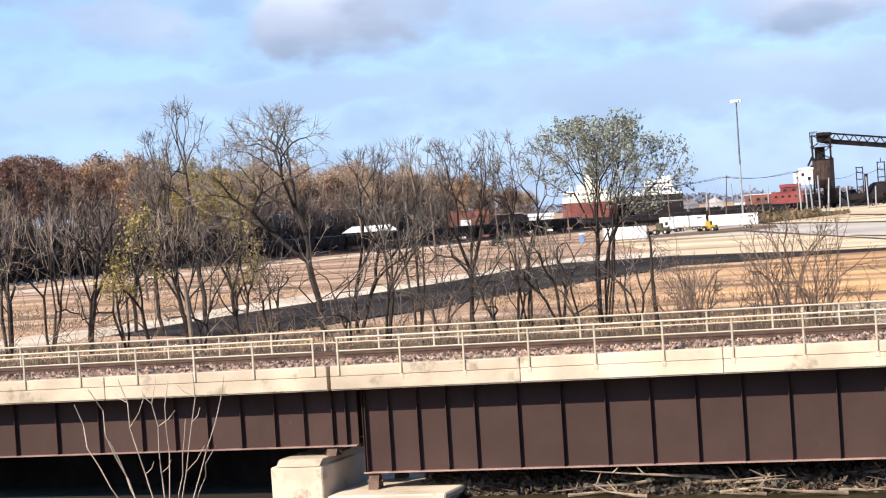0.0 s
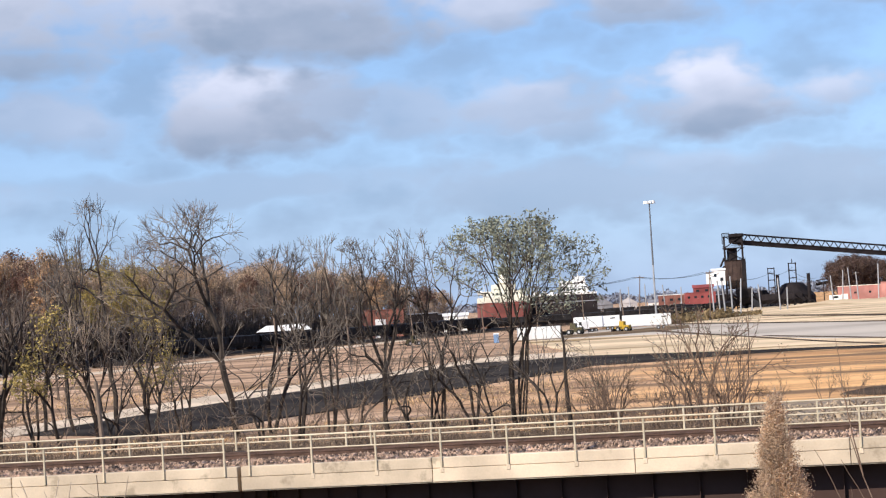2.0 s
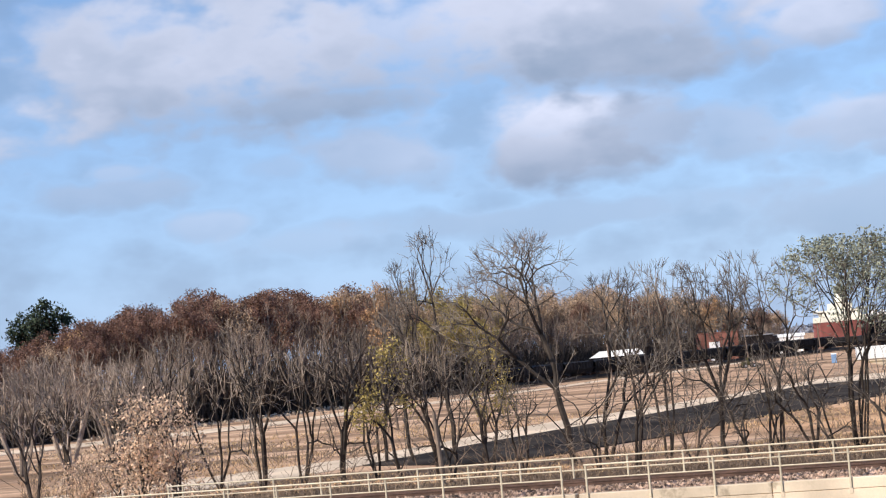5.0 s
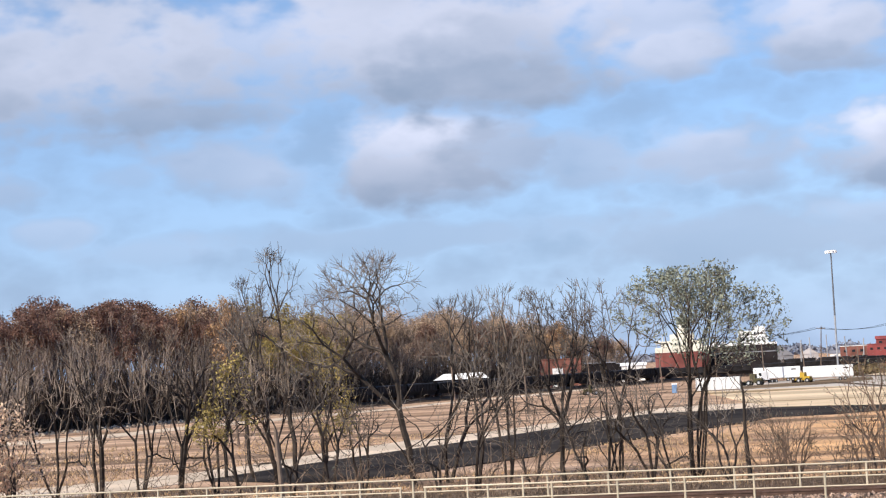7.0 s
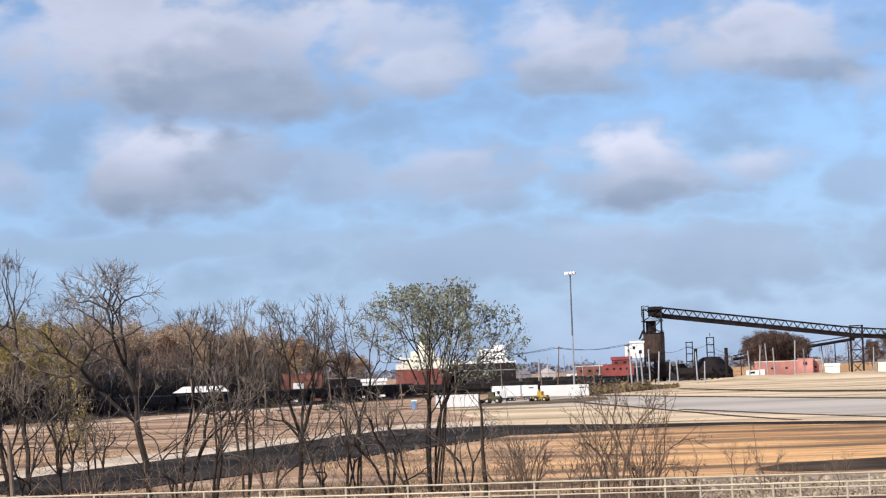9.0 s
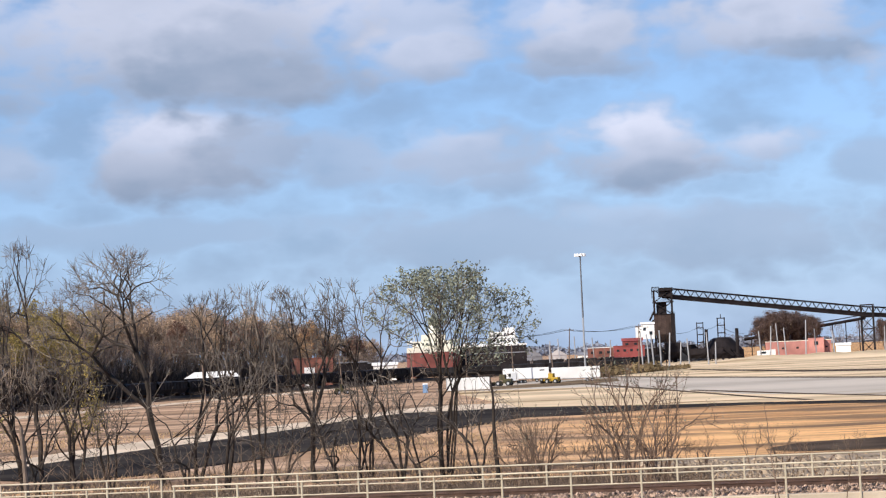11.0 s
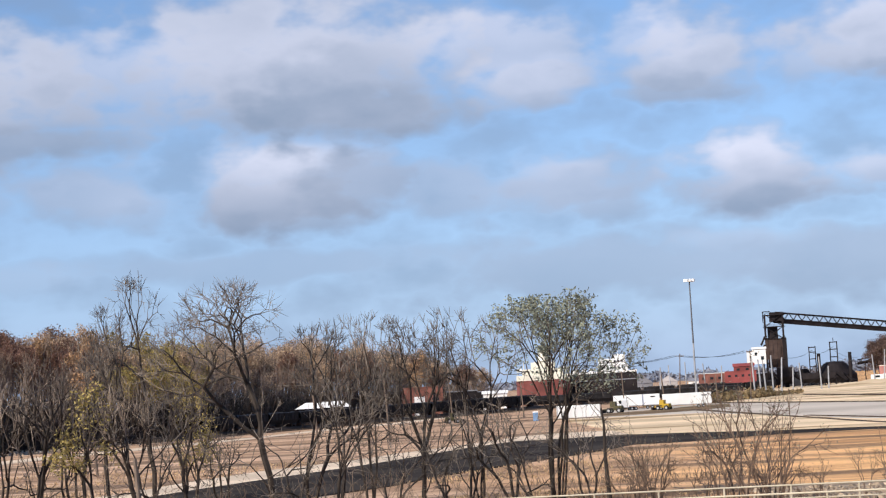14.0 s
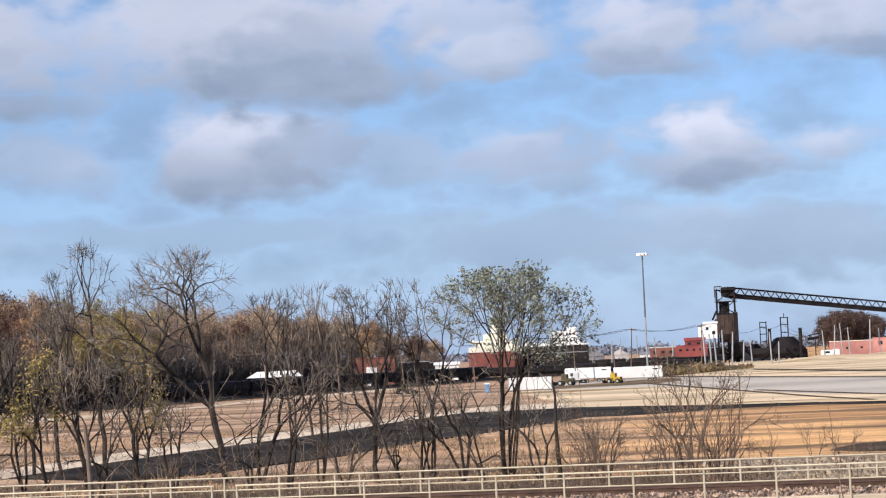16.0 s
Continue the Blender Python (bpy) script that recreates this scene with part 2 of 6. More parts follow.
WHITE = mat("white_painted_steel", (0.80, 0.79, 0.77), rough=0.45, var=0.06, scale=0.3, fine=4, bump=0.03, rnd=0.04)
DARKSTEEL = mat("sooty_dark_steel", (0.021, 0.017, 0.018), spec=0.12, rough=0.75, var=0.3, scale=0.2, fine=2, rnd=0.2)
BINSTEEL = mat("rust_brown_bin_steel", (0.062, 0.042, 0.036), spec=0.12, rough=0.75, var=0.35, scale=0.25, fine=2, rnd=0.1)
MASTGREY = mat("dark_mast_steel", (0.16, 0.165, 0.18), rough=0.5, var=0.12, scale=0.3, metal=0.3)
COALCAR = mat("black_hopper_steel", (0.022, 0.020, 0.021), spec=0.15, rough=0.7, var=0.4, scale=0.4, fine=3, rnd=0.3)
HULLRED = mat("oxide_red_hull", (0.19, 0.06, 0.05), rough=0.6, var=0.25, scale=0.15, fine=1.5)
BARNRED = mat("bright_red_siding", (0.23, 0.055, 0.052), rough=0.6, var=0.2, scale=0.15, fine=1.5)
PINK = mat("faded_salmon_brick", (0.47, 0.215, 0.185), rough=0.8, var=0.2, scale=0.15, fine=1.5)
BRICKRED = mat("rust_red_cladding", (0.20, 0.08, 0.06), rough=0.7, var=0.3, scale=0.3, fine=2)
CREAM = mat("cream_deckhouse_paint", (0.78, 0.74, 0.62), rough=0.5, var=0.08, scale=0.2, fine=2)
YELLOW = mat("yellow_machine_paint", (0.44, 0.28, 0.025), rough=0.5, var=0.15, scale=1)
OLIVE = mat("olive_green_paint", (0.065, 0.056, 0.024), rough=0.6, var=0.2, scale=1)
BLUE = mat("pale_blue_plastic", (0.19, 0.31, 0.5), rough=0.5, var=0.1, scale=1)
TYRE = mat("black_tyre_rubber", (0.02, 0.02, 0.021), rough=0.8, var=0.2, scale=2)
DARKGLASS = mat("dark_window_glass", (0.02, 0.025, 0.03), rough=0.1, var=0.1, scale=1, bump=0)
GALV = mat("galvanised_steel", (0.42, 0.42, 0.43), rough=0.45, var=0.15, scale=0.5, metal=0.4)
POLEWOOD = mat("weathered_pole_wood", (0.17, 0.125, 0.095), var=0.25, scale=1, fine=10)
CABLE = mat("dark_cable", (0.03, 0.03, 0.03), rough=0.6, var=0.1, scale=1, bump=0)
GREYBLD = mat("grey_siding", (0.22, 0.22, 0.24), rough=0.7, var=0.2, scale=0.1, fine=1)
COAL = mat("coal_heap", (0.022, 0.021, 0.022), rough=0.7, var=0.4, scale=0.2, fine=2)
MUD = mat("dark_bank_mud", (0.10, 0.08, 0.06), var=0.35, scale=0.5, fine=5)
# deep bridge shade put into a near-black base colour
SHADEBLACK = mat("shade_black_wall", (0.022, 0.019, 0.018), spec=0.05, var=0.4, scale=0.4, fine=4)
DIRT = mat("brown_yard_dirt", (0.19, 0.135, 0.085), rough=0.95, spec=0.03, var=0.35, scale=0.06, fine=1.2, rnd=0, patch=(0.12, 0.085, 0.055), patch_scale=0.05, patch_at=0.52, stretch=0.4)
PALEGREY = mat("pale_grey_siding", (0.42, 0.40, 0.40), rough=0.7, var=0.15, scale=0.2, fine=1)
LEAF_TAN = mat("dead_tan_leaf", (0.66, 0.48, 0.34), var=0.25, rnd=0.4, islands=True, thin=True, bump=0, scale=1)
LEAF_BROWN = mat("russet_leaf", (0.20, 0.112, 0.083), var=0.3, rnd=0.5, islands=True, thin=True, bump=0, scale=0.3)
DOCKGRASS = mat("dull_olive_grass", (0.20, 0.145, 0.075), var=0.35, rnd=0.55, islands=True, thin=True, bump=0, scale=0.1)
LEAF_DUSK = mat("dusky_brown_leaf", (0.125, 0.083, 0.070), var=0.3, rnd=0.5, islands=True, thin=True, bump=0, scale=0.3)
LEAF_DUN = mat("dun_leaf", (0.41, 0.295, 0.20), var=0.3, rnd=0.5, islands=True, thin=True, bump=0, scale=0.3)
LEAF_GOLD = mat("yellow_green_leaf", (0.36, 0.28, 0.10), var=0.25, rnd=0.45, islands=True, thin=True, bump=0, scale=0.5)
LEAF_ORANGE = mat("orange_leaf", (0.42, 0.26, 0.14), var=0.25, rnd=0.45, islands=True, thin=True, bump=0, scale=0.5)
LEAF_SAGE = mat("grey_green_leaf", (0.27, 0.285, 0.215), var=0.25, rnd=0.45, islands=True, thin=True, bump=0, scale=0.5)
LEAF_PINE = mat("dark_needle", (0.035, 0.05, 0.03), var=0.25, rnd=0.4, islands=True, bump=0, scale=0.5)
STRAW = mat("straw_grass", (0.60, 0.42, 0.24), var=0.25, rnd=0.45, islands=True, thin=True, bump=0, scale=0.2)
VERGE = mat("dark_leaf_litter", (0.125, 0.088, 0.062), rough=0.95, spec=0.03, var=0.4, scale=0.3, fine=3, rnd=0, patch=(0.26, 0.18, 0.115), patch_scale=0.25, patch_at=0.56, stretch=0.4)
SHRUBBARK = mat("red_brown_shrub_bark", (0.125, 0.078, 0.055), var=0.3, scale=0.8, fine=8, rnd=0.3, col2=(0.22, 0.15, 0.105))
SHRUBGREY = mat("grey_weed_stalk", (0.20, 0.15, 0.105), var=0.3, rnd=0.4, islands=True, bump=0, scale=0.5)
PLUME = mat("reed_plume", (0.52, 0.385, 0.27), var=0.3, rnd=0.35, islands=True, thin=True, bump=0, scale=30)
BRUSH = mat("dead_brown_brush", (0.17, 0.12, 0.085), var=0.3, rnd=0.4, islands=True, bump=0, scale=0.5)
THICKET = mat("dark_thicket_stalk", (0.10, 0.072, 0.055), var=0.3, rnd=0.5, islands=True, bump=0, scale=0.5)
RUBBLE = mat("pale_rubble", (0.32, 0.25, 0.18), spec=0.05, var=0.3, rnd=0.35, islands=True, scale=0.4, fine=3, patch=(0.24, 0.19, 0.14), patch_scale=0.15, patch_at=0.5)
# aerial haze is baked into this blue-grey; the scene has no haze volume
HAZE = mat("haze_tinted_trees", (0.19, 0.21, 0.26), var=0.2, rnd=0.3, islands=True, bump=0, scale=0.01)
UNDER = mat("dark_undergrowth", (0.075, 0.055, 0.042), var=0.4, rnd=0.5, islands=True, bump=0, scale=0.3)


def water_material():
    m = bpy.data.materials.new("murky_river_water")
    m.use_nodes = True
    g = Graph(m.node_tree)
    at = g.node("ShaderNodeTexCoord").outputs["Object"]
    n = g.node("ShaderNodeTexNoise", {"Vector": at, "Scale": 0.9, "Detail": 3.0}).outputs["Fac"]
    b = g.node("ShaderNodeBump", {"Height": n, "Strength": 0.4, "Distance": 0.3})
    s = g.node("ShaderNodeBsdfPrincipled", {"Base Color": (0.04, 0.034, 0.016, 1), "Roughness": 0.4, "Specular IOR Level": 0.15, "Normal": b.outputs[0]})
    g.node("ShaderNodeOutputMaterial", {0: s.outputs[0]})
    return m


WATER = water_material()


# ---- mesh helpers ----
class Mesh:
    """Gathers boxes, tubes and sheets into one mesh."""

    def __init__(self):
        self.v, self.f = [], []

    def add(self, verts, faces):
        o = len(self.v)
        self.v += [tuple(p) for p in verts]
        self.f += [tuple(i + o for i in f) for f in faces]
        return self

    def box(self, x0, x1, y0, y1, z0, z1, m=None, bevel=0.0):
        if bevel:
            bm = bmesh.new()
            bmesh.ops.create_cube(bm, size=1, matrix=Matrix.Translation(((x0 + x1) / 2, (y0 + y1) / 2, (z0 + z1) / 2)) @ Matrix.Diagonal((x1 - x0, y1 - y0, z1 - z0, 1)))
            bmesh.ops.bevel(bm, geom=bm.edges[:], offset=bevel, segments=1, affect="EDGES")
            bm.verts.index_update()
            v = [p.co.copy() for p in bm.verts]
            f = [[p.index for p in face.verts] for face in bm.faces]
            bm.free()
        else:
            v = [Vector((x, y, z)) for z in (z0, z1) for y in (y0, y1) for x in (x0, x1)]
            f = [(0, 2, 3, 1), (4, 5, 7, 6), (0, 1, 5, 4), (2, 6, 7, 3), (0, 4, 6, 2), (1, 3, 7, 5)]
        if m:
            v = [m @ p for p in v]
        return self.add(v, f)

    def tube(self, a, b, r0, r1=None, n=8, caps=True):
        a, b = Vector(a), Vector(b)
        r1 = r0 if r1 is None else r1
        d = (b - a).normalized()
        s = d.orthogonal().normalized()
        t = d.cross(s)
        ring = [(math.cos(2 * math.pi * i / n), math.sin(2 * math.pi * i / n)) for i in range(n)]
        v = [a + (s * c + t * k) * r0 for c, k in ring] + [b + (s * c + t * k) * r1 for c, k in ring]
        f = [(i, (i + 1) % n, n + (i + 1) % n, n + i) for i in range(n)]
        if caps:
            f += [tuple(reversed(range(n))), tuple(range(n, 2 * n))]
        return self.add(v, f)

    def prism(self, profile, x0, x1, m=None):
        """A closed profile in (y, z), drawn out along x."""
        n = len(profile)
        v = [Vector((x, y, z)) for x in (x0, x1) for y, z in profile]
        if m:
            v = [m @ p for p in v]
        f = [(i, (i + 1) % n, n + (i + 1) % n, n + i) for i in range(n)] + [tuple(reversed(range(n))), tuple(range(n, 2 * n))]
        return self.add(v, f)

    def data(self, name, material, smooth=False):
        me = bpy.data.meshes.new(name)
        me.from_pydata(self.v, [], self.f)
        me.materials.append(material)
        if smooth:
            me.shade_smooth()
        return me


def part(name, shape, material=None, parent=None, label="", smooth=False):
    ob = new(name, shape.data(name, material, smooth) if isinstance(shape, Mesh) else shape)
    if parent:
        ob.parent = parent
    return tagged(ob, label)


def thing(name, label, category, m=None, group="", kind=""):
    ob = new(name)
    ob.empty_display_size = 0.2
    if m:
        ob.matrix_basis = m
    return tagged(ob, label, category, group, kind)


def polar(bearing, far, z=0.0):
    """A place in the plan by its bearing and its depth along y."""
    return Vector((far * math.tan(radians(bearing)), far, z))


# ---- the plan: the bridge's near edge runs along ALONG from ORIGIN, BEYOND points away from the camera ----
ORIGIN = Vector((-28.02, 73.68, 0.0))
ALONG = Vector((2.400, -0.439, 0.0)).normalized()
BEYOND = Vector((-ALONG.y, ALONG.x, 0.0))
GRADE = 0.0088
DECK = 3.81  # top of the concrete edge where s = 0


def on_bridge(s, n, z):
    """s along the bridge, n across it, z above the top of its concrete edge."""
    return ORIGIN + ALONG * s + BEYOND * n + Vector((0, 0, DECK + GRADE * s + z))


BRIDGE = Matrix(((ALONG.x, BEYOND.x, 0, ORIGIN.x), (ALONG.y, BEYOND.y, 0, ORIGIN.y), (GRADE, 0, 1, DECK), (0, 0, 0, 1)))


def land(x, y):
    """Height of the ground."""
    p = Vector((x, y, 0)) - ORIGIN
    n = p.dot(BEYOND)
    s = p.dot(ALONG)
    wob = noise.noise(Vector((x * 0.05, y * 0.05, 3.1)))
    if n < -30:
        u = min(1, max(0, (-30 - n) / 31))
        return -3.2 + 10.8 * u * u * (3 - 2 * u) + 0.15 * wob
    edge = -2.2 + 1.2 * noise.noise(Vector((s * 0.09, 1.7, 0.0))) + 9.0 * min(1, max(0, (16 - s) / 4))
    u = min(1, max(0, (n - edge) / 6))
    w = min(1, max(0, (n - 6) / 12))
    far = max(0.0, min(1.0, (n - 25) / 60, (150 - n) / 60))
    small = 0.35 * noise.noise(Vector((x * 0.03, y * 0.03, 8.2))) + 0.12 * wob
    return -3.2 + 2.6 * (u * u * (3 - 2 * u)) + 0.6 * (w * w * (3 - 2 * w)) + small * far


def build_ground():
    ns = [-900, -500, -300, -200, -150, -110, -90] + [-80 + 1.5 * i for i in range(36)] + [-26 + 2.6 * i for i in range(11)] + [3 + 0.8 * i for i in range(24)]
    ns += [24 + 3 * i for i in range(28)] + [110 + 8 * i for i in range(36)] + [400 + 40 * i for i in range(16)] + [1050, 1200, 1500, 1900, 2500, 3200, 4000, 4800]
    ss = [-4200, -2500, -1500, -900, -600, -400] + [-300 + 12 * i for i in range(20)] + [-60 + 2.0 * i for i in range(70)] + [80 + 12 * i for i in range(20)] + [330, 450, 700, 1100, 1700, 2600, 4200]
    m = Mesh()
    verts = []
    for n in ns:
        for s in ss:
            p = ORIGIN + ALONG * s + BEYOND * n
            verts.append((p.x, p.y, land(p.x, p.y)))
    w = len(ss)
    m.add(verts, [(j * w + i, j * w + i + 1, (j + 1) * w + i + 1, (j + 1) * w + i) for j in range(len(ns) - 1) for i in range(w - 1)])
    tagged(part("ground", m, GROUND, smooth=True), "dry tan grass field with bare earth patches", "ground", kind="structure")


def sheet(name, label, outline, material, lift, kind="structure", category="pavement", step=14.0, rag=1.2):
    """A thin slab that follows the ground, between two edges given as matching lists of places."""
    near, far = outline
    m = Mesh()
    top, cols = [], 0
    rows = 7
    for k in range(len(near) - 1):
        a0, a1, b0, b1 = (Vector((*p, 0)) for p in (near[k], near[k + 1], far[k], far[k + 1]))
        count = max(1, int((a1 - a0).length / step))
        for c in range(count + (k == len(near) - 2)):
            u = c / count
            a, b = a0.lerp(a1, u), b0.lerp(b1, u)
            for r in range(rows):
                p = a.lerp(b, r / (rows - 1))
                shift = rag * noise.noise(Vector((p.x * 0.12, p.y * 0.12, lift * 90))) if r in (0, rows - 1) else 0
                d = (b - a).normalized() * shift
                top.append((p.x + d.x, p.y + d.y, land(p.x, p.y) + lift))
            cols += 1
    quads = [(c * rows + r, (c + 1) * rows + r, (c + 1) * rows + r + 1, c * rows + r + 1) for c in range(cols - 1) for r in range(rows - 1)]
    m.add(top, quads)
    edge = [c * rows for c in range(cols)] + [(cols - 1) * rows + r for r in range(1, rows)] + [c * rows + rows - 1 for c in range(cols - 2, -1, -1)] + [r for r in range(rows - 2, 0, -1)]
    o = len(m.v)
    m.v += [(m.v[i][0], m.v[i][1], m.v[i][2] - lift - 0.25) for i in edge]
    k = len(edge)
    m.f += [(edge[i], o + i, o + (i + 1) % k, edge[(i + 1) % k]) for i in range(k)]
    return tagged(part(name, m, material), label, category, kind=kind)


build_ground()
water = Mesh()
corners = [ORIGIN + ALONG * s + BEYOND * n for s, n in ((-700, -60), (700, -60), (700, 18), (-700, 18))]
water.add([(p.x, p.y, -1.2) for p in corners], [(0, 1, 2, 3)])
tagged(part("water", water, WATER), "murky olive river water under the bridge", "water", kind="structure")

ROAD_FAR = [(-92, 146), (-71, 174), (-64, 190), (-61, 206), (-59, 221), (-55, 245), (-48, 265), (-43, 288), (-37, 311), (-31, 343), (-24, 352), (-12, 350)]
ROAD_NEAR = [(-76, 138), (-61, 158), (-57, 172), (-56, 187), (-54, 202), (-49, 220), (-43, 245), (-39, 264), (-35, 292), (-29, 316), (-20, 316), (-11, 321)]
STRIP_NEAR = [(-54, 169), (-45, 163), (-39, 168), (-35, 182), (-30, 194), (-27.5, 206), (-23, 221), (-18, 237), (-12, 259), (-9, 273)]
sheet("road", "pale gravel haul road crossing the field", (ROAD_NEAR, ROAD_FAR), ROAD, 0.06, category="road")
sheet("asphalt_strip", "black asphalt strip beside the haul road", (STRIP_NEAR, ROAD_NEAR[2:]), ASPHALT, 0.09, category="road")
sheet("cinder_edge", "dark cinder strip between yard and grass", ([(-9, 273), (-1, 274), (11, 286), (23, 287), (42, 271), (88, 256), (148, 243)],
      [(-11, 321), (-2, 315), (11, 303), (24, 298), (44, 284), (90, 268), (150, 254)]), ASPHALT, 0.07)
sheet("sandy_margin", "yellow sandy margin along the yard", ([(-11, 321.5), (-2, 315.5), (11, 303.5), (24, 298.5), (44, 284.5), (92, 268.5), (150, 254.5)],
      [(-32, 470), (0, 458), (15, 407), (27, 344), (48, 298), (97, 282), (158, 268)]), SAND, 0.08)
sheet("yard_lot", "weathered grey concrete storage yard", ([(-32, 470.5), (0, 458.5), (15, 407.5), (27, 344.5), (48, 298.5), (97, 282.5), (158, 268.5)],
      [(-30, 560), (6, 590), (27, 525), (50, 461), (66, 416), (140, 380), (230, 360)]), LOT, 0.05, step=20.0)
sheet("yard_dirt", "brown dirt and trampled grass round the parked trailers", ([(-34, 468), (-20, 478), (-8, 486), (2, 500), (9, 520)], [(-34, 498), (-20, 520), (-8, 540), (2, 566), (9, 572)]), DIRT, 0.115, category="ground", rag=1.0)
sheet("track_line", "dark track line crossing the yard", ([(6, 590.5), (27, 525.5), (50, 461.5), (66, 416.5), (100, 396)], [(6, 608), (28, 540), (51, 472), (67.5, 428), (103, 407)]), CINDER, 0.10, category="track bed", rag=0.4)
sheet("track_line", "dark track line along the sandy bank", ([(35, 664), (58, 540), (77, 502), (110, 474)], [(36, 688), (61, 568), (82, 530), (117, 500)]), CINDER, 0.10, category="track bed", rag=0.4)
# shadow of overhead cables, laid on the yard as a thin dark strip
sheet("kerb_line", "thin dark line laid across the yard", ([(-2, 505), (19, 371), (26, 325), (32, 296)], [(0.5, 506), (20.5, 372), (27.5, 326), (33.5, 296.6)]), CINDER, 0.13, category="kerb", rag=0.1)
# second thin dark strip, nearer the sandy margin
sheet("kerb_line", "thin dark line laid across the yard", ([(20, 385), (35, 329), (46, 294)], [(21.5, 386), (36.5, 330), (47.5, 294.6)]), CINDER, 0.14, category="kerb", rag=0.1)
sheet("sandy_bank", "bright sandy ground before the dock buildings", ([(6, 609), (28, 541), (51, 473), (68, 429), (103, 408), (230, 395)],
      [(20, 841), (48, 1010), (84, 1040), (112, 1040), (149, 1050), (300, 1060)]), SAND, 0.06, step=20.0)
sheet("cinder_patch", "dark cinder patch in the dry grass", ([(15, 171), (18, 167), (26, 164), (40, 160)], [(16, 175), (19, 181), (28, 183), (44, 180)]), CINDER, 0.06)
sheet("rubble_bank", "pale gravel bank beside the track", ([(3, 138), (14, 130), (26, 127), (48, 123), (80, 118)], [(5, 158), (14, 163), (24, 160), (47, 156), (85, 150)]), RUBBLE, 0.05)
VERGE_NEAR, VERGE_FAR = ([(far * math.tan(radians(b)), far) for b in (-27, -21, -15, -9, -4, 1.5)] for far in (116, 142))
sheet("track_verge", "dark brown leaf litter under the trees beside the track", (VERGE_NEAR, VERGE_FAR), VERGE, 0.05, category="ground", step=4.0, rag=3.5)
sheet("farm_path", "pale dirt path along the wood edge", ([(-160, 270), (-131, 306), (-123, 330), (-119, 366), (-112, 390), (-100, 440), (-94, 486), (-84, 514), (-78, 545), (-72, 600)],
      [(-170, 285), (-142, 330), (-131, 352), (-127, 392), (-117, 412), (-104, 458), (-98, 504), (-88, 536), (-82, 570), (-76, 630)]), ROAD, 0.06, category="path")


def build_berm():
    """A low heap of bulldozed sand between the yard and the dock."""
    m = Mesh()
    cols, rows = 60, 13
    for i in range(cols + 1):
        u = i / cols
        mid = polar(3.0 + 10.5 * u, 850 + 40 * u)
        rise = min(1, u * 5) * (1.8 + 1.1 * noise.noise(Vector((u * 9, 0.4, 2.0))))
        for k in range(rows):
            v = k / (rows - 1)
            y = mid.y - 34 + 68 * v + 5 * noise.noise(Vector((u * 14, v * 3, 7.0)))
            h = rise * math.sin(math.pi * v) ** 1.4 * (1 + 0.3 * noise.noise(Vector((u * 30, v * 5, 1.0))))
            m.v.append((mid.x, y, land(mid.x, y) + 0.1 + h - (0.4 if k in (0, rows - 1) else 0)))
    m.f += [(i * rows + k, (i + 1) * rows + k, (i + 1) * rows + k + 1, i * rows + k + 1) for i in range(cols) for k in range(rows - 1)]
    tagged(part("sand_berm", m, SAND, smooth=True), "low pale sand berm before the dock buildings", "berm", kind="structure")


build_berm()


# ---- the bridge ----
JOINT = 12.75
S0, S1 = -14.0, 46.0


def bridge_part(name, m, material, parent, label=""):
    ob = part(name, m, material, parent, label)
    return ob


def place(m):
    """Moves a Mesh from the bridge's own frame to the world."""
    m.v = [tuple(BRIDGE @ Vector(p)) for p in m.v]
    return m


